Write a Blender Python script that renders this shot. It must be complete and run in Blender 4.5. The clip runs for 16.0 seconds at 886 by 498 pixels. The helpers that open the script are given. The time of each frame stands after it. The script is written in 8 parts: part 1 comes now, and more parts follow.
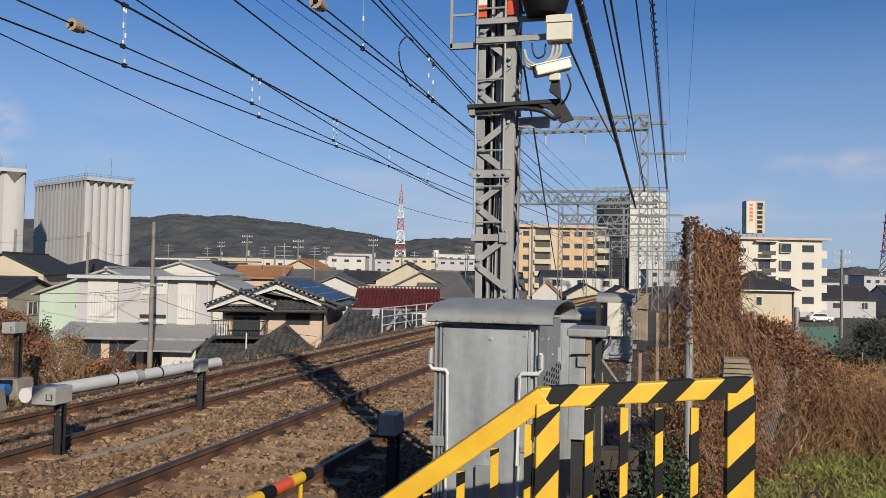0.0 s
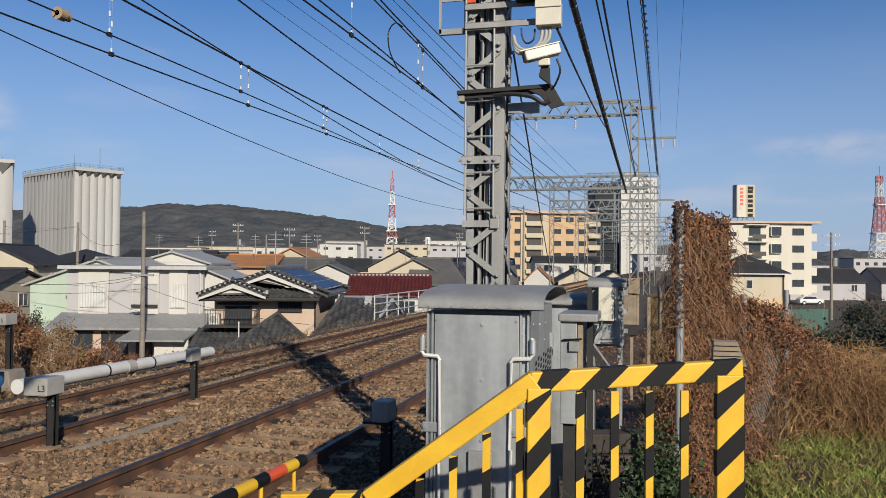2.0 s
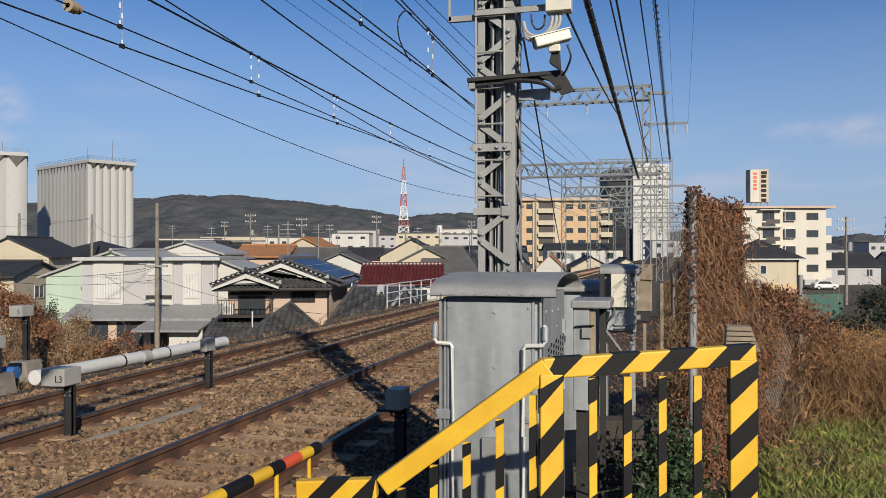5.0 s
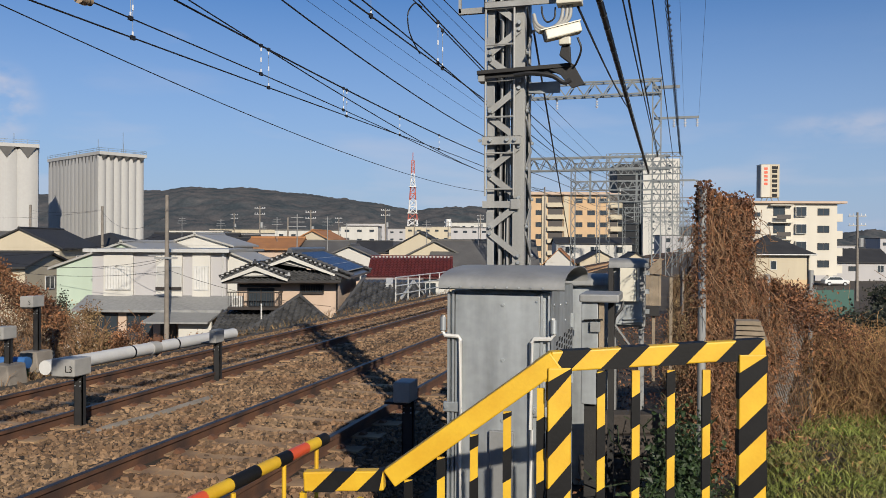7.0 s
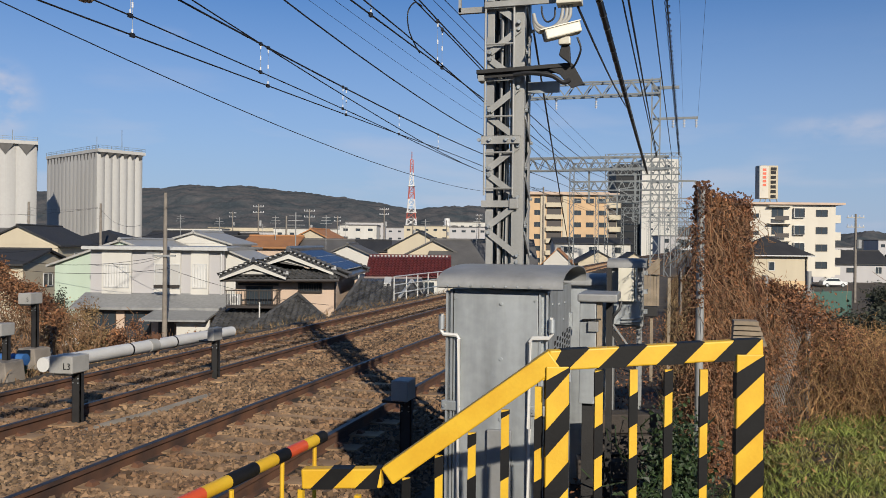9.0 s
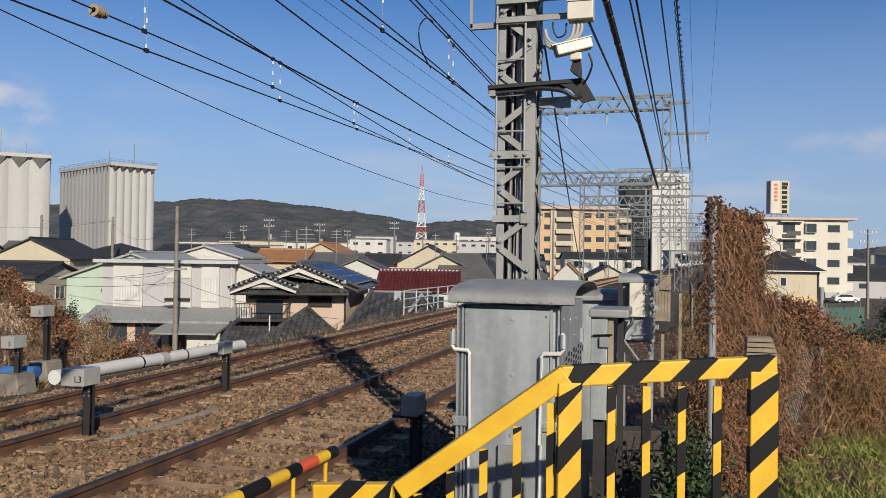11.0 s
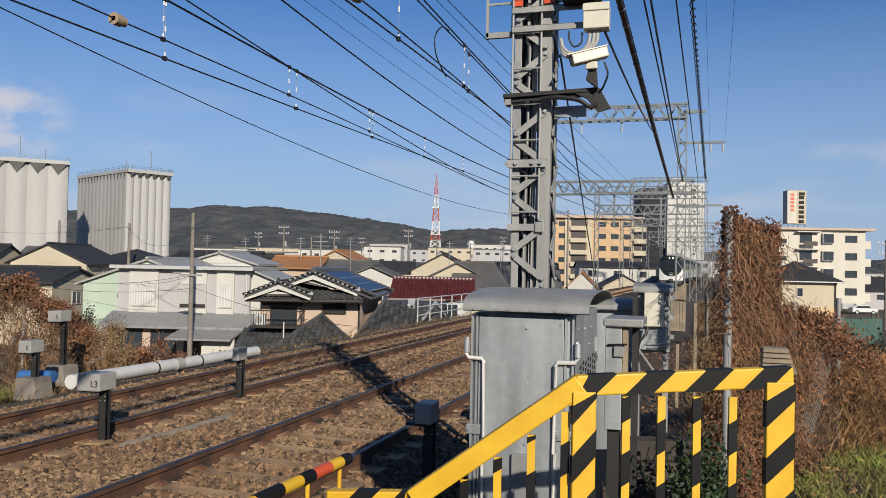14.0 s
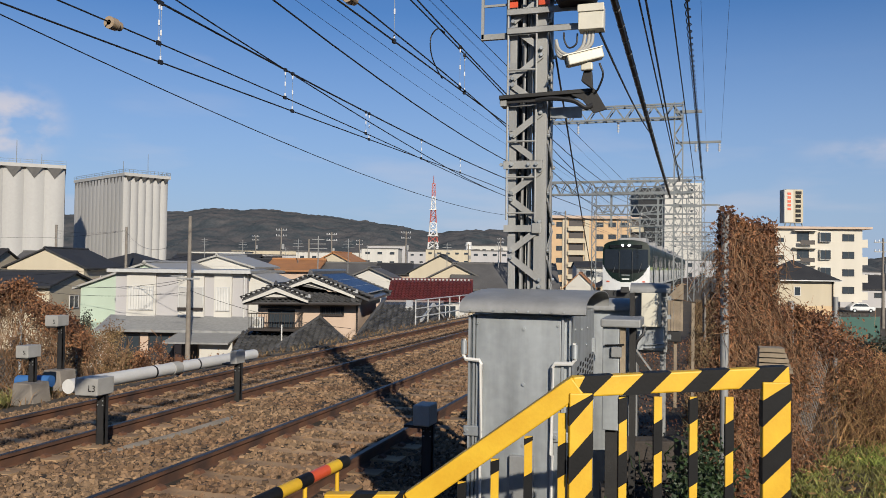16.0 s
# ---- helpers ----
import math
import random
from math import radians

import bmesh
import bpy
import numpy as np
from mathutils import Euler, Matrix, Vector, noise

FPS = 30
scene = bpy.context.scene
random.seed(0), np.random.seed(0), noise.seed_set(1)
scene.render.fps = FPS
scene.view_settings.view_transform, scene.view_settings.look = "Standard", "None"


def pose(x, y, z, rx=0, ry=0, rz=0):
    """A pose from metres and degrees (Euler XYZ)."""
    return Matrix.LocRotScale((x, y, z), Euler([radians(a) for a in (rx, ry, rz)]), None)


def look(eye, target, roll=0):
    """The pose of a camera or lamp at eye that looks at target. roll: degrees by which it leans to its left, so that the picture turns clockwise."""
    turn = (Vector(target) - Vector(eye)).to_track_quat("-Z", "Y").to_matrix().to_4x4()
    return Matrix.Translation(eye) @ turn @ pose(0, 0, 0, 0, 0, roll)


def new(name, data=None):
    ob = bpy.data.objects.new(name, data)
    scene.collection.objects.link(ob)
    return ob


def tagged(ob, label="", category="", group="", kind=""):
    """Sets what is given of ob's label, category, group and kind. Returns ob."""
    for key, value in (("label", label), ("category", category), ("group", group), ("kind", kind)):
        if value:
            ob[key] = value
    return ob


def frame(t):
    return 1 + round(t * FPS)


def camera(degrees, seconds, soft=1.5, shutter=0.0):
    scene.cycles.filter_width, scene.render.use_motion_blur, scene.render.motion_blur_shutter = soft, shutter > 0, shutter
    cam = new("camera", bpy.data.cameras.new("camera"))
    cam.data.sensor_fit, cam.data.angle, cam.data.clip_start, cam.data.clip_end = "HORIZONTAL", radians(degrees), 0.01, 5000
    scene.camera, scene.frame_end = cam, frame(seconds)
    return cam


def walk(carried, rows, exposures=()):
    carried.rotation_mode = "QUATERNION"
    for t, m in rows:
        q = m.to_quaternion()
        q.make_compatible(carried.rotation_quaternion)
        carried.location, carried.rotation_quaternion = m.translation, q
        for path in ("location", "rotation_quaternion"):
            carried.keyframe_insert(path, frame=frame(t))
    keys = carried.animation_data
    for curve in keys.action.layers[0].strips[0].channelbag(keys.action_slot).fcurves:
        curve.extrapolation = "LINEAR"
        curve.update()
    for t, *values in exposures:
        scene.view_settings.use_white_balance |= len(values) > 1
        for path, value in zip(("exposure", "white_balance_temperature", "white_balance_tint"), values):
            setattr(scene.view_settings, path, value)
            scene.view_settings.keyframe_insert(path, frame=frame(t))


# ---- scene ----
cam = camera(57.5, 16.0, soft=0.6)
walk(cam, [
    (0, pose(-0.009, 0.006, 2.000, 91.873, -1.105, 14.779)),
    (0.5, pose(-0.014, -0.010, 2.000, 91.650, -1.008, 14.884)),
    (1, pose(-0.012, -0.002, 1.998, 91.416, -0.850, 14.747)),
    (1.5, pose(-0.008, 0.001, 1.999, 91.186, -0.676, 14.412)),
    (2, pose(-0.003, 0.005, 1.998, 90.948, -0.500, 14.209)),
    (2.5, pose(-0.004, 0.004, 1.996, 90.763, -0.326, 14.129)),
    (3, pose(-0.000, 0.001, 1.999, 90.570, -0.169, 14.208)),
    (3.5, pose(-0.000, -0.000, 2.000, 90.401, -0.000, 14.370)),
    (4, pose(-0.000, 0.002, 1.997, 90.271, 0.099, 14.511)),
    (6.5, pose(-0.000, -0.004, 1.993, 89.853, -0.167, 15.791)),
    (7, pose(-0.000, 0.005, 1.990, 89.657, -0.274, 15.690)),
    (7.5, pose(-0.001, 0.000, 1.988, 89.447, -0.309, 15.547)),
    (8, pose(-0.001, 0.001, 1.987, 89.298, -0.457, 15.505)),
    (8.5, pose(0.002, -0.002, 1.986, 89.385, -0.521, 15.565)),
    (9, pose(0.000, -0.002, 1.987, 89.611, -0.584, 15.584)),
    (11.5, pose(-0.009, -0.008, 1.994, 90.907, -0.863, 16.584)),
    (12, pose(-0.010, -0.018, 1.998, 91.214, -0.985, 16.899)),
    (12.5, pose(-0.014, -0.020, 1.996, 91.399, -1.161, 17.144)),
    (13, pose(-0.014, -0.020, 1.996, 91.447, -1.290, 17.267)),
    (13.5, pose(-0.014, -0.020, 1.993, 91.334, -1.279, 17.295)),
    (14, pose(-0.010, -0.017, 1.991, 91.158, -1.175, 17.271)),
    (14.5, pose(-0.009, -0.017, 1.991, 91.026, -1.042, 17.233)),
    (15, pose(-0.008, -0.019, 1.989, 91.032, -0.943, 17.228)),
    (15.5, pose(-0.004, -0.020, 1.993, 91.148, -0.808, 17.174)),
    (16, pose(-0.002, -0.018, 1.994, 91.267, -0.751, 17.115)),
])

# ---------------------------------------------------------------- light
world = bpy.data.worlds.new("sky")
scene.world = world
world.use_nodes = True
SUN_EL, SHADOW_DIR = radians(24.5), Vector((-0.54, 0.842, 0))
wn, wl = world.node_tree.nodes, world.node_tree.links
wn.clear()
sky = wn.new("ShaderNodeTexSky")
sky.sky_type, sky.sun_disc = "NISHITA", False
sky.sun_elevation = SUN_EL
sky.sun_rotation = math.atan2(-SHADOW_DIR.x, -SHADOW_DIR.y)
sky.air_density, sky.dust_density, sky.ozone_density = 1.0, 0.3, 2.5
bg = wn.new("ShaderNodeBackground")
bg.inputs[1].default_value = 0.056
wout = wn.new("ShaderNodeOutputWorld")
# thin winter clouds: noise in the sky's own direction, kept to a low belt
tc = wn.new("ShaderNodeTexCoord")
mp = wn.new("ShaderNodeMapping")
mp.inputs["Scale"].default_value = (3.0, 3.0, 14.0)
cn = wn.new("ShaderNodeTexNoise")
cn.inputs["Scale"].default_value, cn.inputs["Detail"].default_value = 1.3, 6
cr = wn.new("ShaderNodeValToRGB")
cr.color_ramp.elements[0].position, cr.color_ramp.elements[1].position = 0.50, 0.80
sx = wn.new("ShaderNodeSeparateXYZ")
belt = wn.new("ShaderNodeValToRGB")
e = belt.color_ramp.elements
e[0].position, e[0].color = 0.0, (1, 1, 1, 1)
e[1].position, e[1].color = 0.25, (0, 0, 0, 1)
mul = wn.new("ShaderNodeMath")
mul.operation = "MULTIPLY"
mul2 = wn.new("ShaderNodeMath")
mul2.operation, mul2.inputs[1].default_value = "MULTIPLY", 0.8
mixs = wn.new("ShaderNodeMixRGB")
mixs.inputs[2].default_value = (9.6, 9.3, 10.2, 1)
wl.new(tc.outputs["Generated"], mp.inputs[0])
wl.new(mp.outputs[0], cn.inputs["Vector"])
wl.new(cn.outputs["Fac"], cr.inputs[0])
wl.new(tc.outputs["Generated"], sx.inputs[0])
wl.new(sx.outputs["Z"], belt.inputs[0])
wl.new(cr.outputs[0], mul.inputs[0])
wl.new(belt.outputs[0], mul.inputs[1])
wl.new(mul.outputs[0], mul2.inputs[0])
# a few separate small clouds, each a soft patch of the same noise
total = mul2.outputs[0]
puff = wn.new("ShaderNodeTexNoise")
puff.inputs["Scale"].default_value, puff.inputs["Detail"].default_value = 22, 7
pm = wn.new("ShaderNodeMapping")
pm.inputs["Scale"].default_value = (1, 1, 1.8)
wl.new(tc.outputs["Generated"], pm.inputs[0])
wl.new(pm.outputs[0], puff.inputs["Vector"])
pr = wn.new("ShaderNodeValToRGB")
pr.color_ramp.elements[0].position, pr.color_ramp.elements[1].position = 0.38, 0.62
wl.new(puff.outputs["Fac"], pr.inputs[0])
for way, size, flat, weight in (((-0.708, 0.691, 0.150), 0.075, 1.3, 0.9), ((0.203, 0.970, 0.132), 0.11, 5.0, 0.38), ((-0.567, 0.790, 0.235), 0.05, 4.0, 0.30)):
    sb = wn.new("ShaderNodeVectorMath")
    sb.operation, sb.inputs[1].default_value = "SUBTRACT", way
    sc = wn.new("ShaderNodeVectorMath")
    sc.operation, sc.inputs[1].default_value = "MULTIPLY", (1, 1, flat)
    ln = wn.new("ShaderNodeVectorMath")
    ln.operation = "LENGTH"
    fr = wn.new("ShaderNodeMapRange")
    fr.interpolation_type = "SMOOTHSTEP"
    fr.inputs["From Min"].default_value, fr.inputs["From Max"].default_value = size, size * 0.2
    fr.inputs["To Min"].default_value, fr.inputs["To Max"].default_value = 0.0, weight
    m1 = wn.new("ShaderNodeMath")
    m1.operation = "MULTIPLY"
    m2 = wn.new("ShaderNodeMath")
    m2.operation, m2.use_clamp = "ADD", True
    wl.new(tc.outputs["Generated"], sb.inputs[0])
    wl.new(sb.outputs[0], sc.inputs[0])
    wl.new(sc.outputs[0], ln.inputs[0])
    wl.new(ln.outputs["Value"], fr.inputs["Value"])
    wl.new(fr.outputs[0], m1.inputs[0])
    wl.new(pr.outputs[0], m1.inputs[1])
    wl.new(total, m2.inputs[0])
    wl.new(m1.outputs[0], m2.inputs[1])
    total = m2.outputs[0]
wl.new(total, mixs.inputs[0])
tint = wn.new("ShaderNodeMixRGB")
tint.blend_type, tint.inputs[0].default_value = "MULTIPLY", 1.0
tint.inputs[2].default_value = (0.67, 1.02, 1.46, 1)
wl.new(sky.outputs[0], tint.inputs[1])
# blue-grey winter haze low over the horizon
low = wn.new("ShaderNodeValToRGB")
le = low.color_ramp.elements
le[0].position, le[0].color = 0.0, (0.9, 0.9, 0.9, 1)
le[1].position, le[1].color = 0.30, (0, 0, 0, 1)
haze = wn.new("ShaderNodeMixRGB")
haze.inputs[2].default_value = (5.6, 7.0, 9.8, 1)
wl.new(sx.outputs["Z"], low.inputs[0])
wl.new(low.outputs[0], haze.inputs[0])
wl.new(tint.outputs[0], haze.inputs[1])
wl.new(haze.outputs[0], mixs.inputs[1])
wl.new(mixs.outputs[0], bg.inputs[0])
wl.new(bg.outputs[0], wout.inputs[0])

sun = new("sun", bpy.data.lights.new("sun", "SUN"))
sun.data.energy, sun.data.angle, sun.data.color = 5.0, radians(0.53), (1.0, 0.91, 0.77)
sun.matrix_world = look((0, 0, 50), Vector((0, 0, 50)) + SHADOW_DIR * math.cos(SUN_EL) - Vector((0, 0, math.sin(SUN_EL))))
scene.view_settings.exposure = 0.24

# ---------------------------------------------------------------- helpers


class Shape:
    """Collects plain faces for one mesh."""

    def __init__(self):
        self.v, self.f = [], []

    def add(self, vs, fs):
        n = len(self.v)
        self.v += [tuple(p) for p in vs]
        self.f += [tuple(i + n for i in q) for q in fs]
        return self

    def box(self, x0, x1, y0, y1, z0, z1):
        return self.add([(x, y, z) for z in (z0, z1) for y in (y0, y1) for x in (x0, x1)],
                        [(0, 2, 3, 1), (4, 5, 7, 6), (0, 1, 5, 4), (2, 6, 7, 3), (0, 4, 6, 2), (1, 3, 7, 5)])

    def beam(self, a, b, w, h, up=(0, 0, 1)):
        a, b = Vector(a), Vector(b)
        d = (b - a).normalized()
        s = d.cross(Vector(up))
        if s.length < 1e-4:
            s = d.cross(Vector((0, 1, 0)))
        s.normalize()
        u = s.cross(d)
        vs = [p + s * w / 2 * i + u * h / 2 * j for p in (a, b) for i, j in ((-1, -1), (1, -1), (1, 1), (-1, 1))]
        return self.add(vs, [(0, 3, 2, 1), (4, 5, 6, 7), (0, 1, 5, 4), (1, 2, 6, 5), (2, 3, 7, 6), (3, 0, 4, 7)])

    def tube(self, pts, r, seg=8, caps=True, r2=None):
        pts = [Vector(p) for p in pts]
        n, vs, fs = len(pts), [], []
        for i, p in enumerate(pts):
            d = (pts[min(i + 1, n - 1)] - pts[max(i - 1, 0)]).normalized()
            s = d.cross(Vector((0, 0, 1)))
            if s.length < 1e-3:
                s = Vector((1, 0, 0))
            s.normalize()
            u = s.cross(d)
            rr = r if r2 is None else r + (r2 - r) * i / max(n - 1, 1)
            vs += [p + (s * math.cos(k * math.tau / seg) + u * math.sin(k * math.tau / seg)) * rr for k in range(seg)]
        for i in range(n - 1):
            fs += [(i * seg + k, i * seg + (k + 1) % seg, (i + 1) * seg + (k + 1) % seg, (i + 1) * seg + k) for k in range(seg)]
        if caps:
            fs += [tuple(range(seg))[::-1], tuple((n - 1) * seg + k for k in range(seg))]
        return self.add(vs, fs)

    def prism(self, poly, a, b):
        """A plane outline (list of 3D points) pushed from offset a to offset b."""
        a, b, n = Vector(a), Vector(b), len(poly)
        vs = [Vector(p) + a for p in poly] + [Vector(p) + b for p in poly]
        fs = [tuple(range(n))[::-1], tuple(range(n, 2 * n))] + [(i, (i + 1) % n, n + (i + 1) % n, n + i) for i in range(n)]
        return self.add(vs, fs)

    def quad(self, *ps):
        return self.add(ps, [tuple(range(len(ps)))])

    def sheet(self, pts, nx, ny):
        """A grid of (nx + 1) x (ny + 1) points, row by row."""
        return self.add(pts, [(j * (nx + 1) + i, j * (nx + 1) + i + 1, (j + 1) * (nx + 1) + i + 1, (j + 1) * (nx + 1) + i)
                              for j in range(ny) for i in range(nx)])

    def mesh(self, name, mats, smooth=False):
        me = bpy.data.meshes.new(name)
        me.from_pydata(self.v, [], self.f)
        for m in (mats if isinstance(mats, (list, tuple)) else [mats]):
            me.materials.append(m)
        bm = bmesh.new()
        bm.from_mesh(me)
        if len(bm.faces) < 6000:
            bmesh.ops.recalc_face_normals(bm, faces=bm.faces)
        if smooth:
            for f in bm.faces:
                f.smooth = True
            for ed in bm.edges:
                if len(ed.link_faces) == 2 and ed.calc_face_angle(0) > 0.7:
                    ed.smooth = False
        bm.to_mesh(me)
        bm.free()
        return me


def part(name, sh, material, parent=None, label="", smooth=False, bevel=0.0):
    ob = new(name, sh.mesh(name, material, smooth) if isinstance(sh, Shape) else sh)
    if parent:
        ob.parent = parent
    if label:
        ob["label"] = label
    if bevel:
        m = ob.modifiers.new("bevel", "BEVEL")
        m.width, m.segments, m.limit_method, m.angle_limit = bevel, 2, "ANGLE", 0.6
    return ob


def smooth_path(pts, n=6):
    """A rounded path through the given points."""
    pts = [Vector(p) for p in pts]
    ext = [pts[0] * 2 - pts[1]] + pts + [pts[-1] * 2 - pts[-2]]
    out = []
    for a, b, c, d in zip(ext, ext[1:], ext[2:], ext[3:]):
        for i in range(n):
            k = i / n
            out.append(0.5 * (2 * b + (c - a) * k + (2 * a - 5 * b + 4 * c - d) * k * k + (3 * b - a - 3 * c + d) * k ** 3))
    return out + [pts[-1]]


def thing(name, label, category, group="", kind="", at=None):
    ob = new(name)
    ob.empty_display_size = 0.2
    if at is not None:
        ob.matrix_basis = at
    return tagged(ob, label, category, group, kind)


def inst(name, me, m, parent):
    ob = new(name, me)
    ob.parent = parent
    ob.matrix_basis = m
    return ob


# ---------------------------------------------------------------- materials


def mat(name, col, rough=0.7, metal=0.0, vary=0.25, scale=4.0, fine=60.0, bump=0.15, col2=None, island=0.0, rand=0.0, spec=None, streak=False, coat=0.0, dist=0.01):
    m = bpy.data.materials.new(name)
    m.use_nodes = True
    nd, lk = m.node_tree.nodes, m.node_tree.links
    bs = nd["Principled BSDF"]
    bs.inputs["Roughness"].default_value, bs.inputs["Metallic"].default_value = rough, metal
    if spec is not None:
        bs.inputs["Specular IOR Level"].default_value = spec
    if coat:
        bs.inputs["Coat Weight"].default_value = coat
    co = nd.new("ShaderNodeTexCoord")
    src = co.outputs["Object"]
    big = nd.new("ShaderNodeTexNoise")
    big.inputs["Scale"].default_value, big.inputs["Detail"].default_value = scale, 4
    if streak:
        mpn = nd.new("ShaderNodeMapping")
        mpn.inputs["Scale"].default_value = (1, 1, 0.12)
        lk.new(src, mpn.inputs[0])
        lk.new(mpn.outputs[0], big.inputs["Vector"])
    else:
        lk.new(src, big.inputs["Vector"])
    sm = nd.new("ShaderNodeTexNoise")
    sm.inputs["Scale"].default_value, sm.inputs["Detail"].default_value = fine, 3
    lk.new(src, sm.inputs["Vector"])
    c = Vector(col[:3])
    d = Vector(col2[:3]) if col2 else c * (1 - vary)
    ramp = nd.new("ShaderNodeValToRGB")
    ramp.color_ramp.elements[0].position, ramp.color_ramp.elements[1].position = 0.35, 0.65
    ramp.color_ramp.elements[0].color = (*d, 1)
    ramp.color_ramp.elements[1].color = (*c, 1)
    lk.new(big.outputs["Fac"], ramp.inputs[0])
    hs = nd.new("ShaderNodeHueSaturation")
    lk.new(ramp.outputs[0], hs.inputs["Color"])
    mr = nd.new("ShaderNodeMapRange")
    mr.inputs["To Min"].default_value, mr.inputs["To Max"].default_value = 1 - vary * 0.6, 1 + vary * 0.6
    lk.new(sm.outputs["Fac"], mr.inputs["Value"])
    val = mr.outputs[0]
    for amount, node, out in ((island, "ShaderNodeNewGeometry", "Random Per Island"), (rand, "ShaderNodeObjectInfo", "Random")):
        if amount:
            g = nd.new(node)
            r2 = nd.new("ShaderNodeMapRange")
            r2.inputs["To Min"].default_value, r2.inputs["To Max"].default_value = 1 - amount, 1 + amount
            lk.new(g.outputs[out], r2.inputs["Value"])
            mm = nd.new("ShaderNodeMath")
            mm.operation = "MULTIPLY"
            lk.new(val, mm.inputs[0])
            lk.new(r2.outputs[0], mm.inputs[1])
            val = mm.outputs[0]
    lk.new(val, hs.inputs["Value"])
    lk.new(hs.outputs[0], bs.inputs["Base Color"])
    rr = nd.new("ShaderNodeMapRange")
    rr.inputs["To Min"].default_value, rr.inputs["To Max"].default_value = max(0.02, rough - 0.12), min(1, rough + 0.12)
    lk.new(big.outputs["Fac"], rr.inputs["Value"])
    lk.new(rr.outputs[0], bs.inputs["Roughness"])
    if bump:
        bp = nd.new("ShaderNodeBump")
        bp.inputs["Strength"].default_value, bp.inputs["Distance"].default_value = bump, dist
        lk.new(sm.outputs["Fac"], bp.inputs["Height"])
        lk.new(bp.outputs[0], bs.inputs["Normal"])
    return m


def glow(name, col, strength):
    m = bpy.data.materials.new(name)
    m.use_nodes = True
    b = m.node_tree.nodes["Principled BSDF"]
    b.inputs["Base Color"].default_value = (*col, 1)
    b.inputs["Emission Color"].default_value = (*col, 1)
    b.inputs["Emission Strength"].default_value = strength
    return m


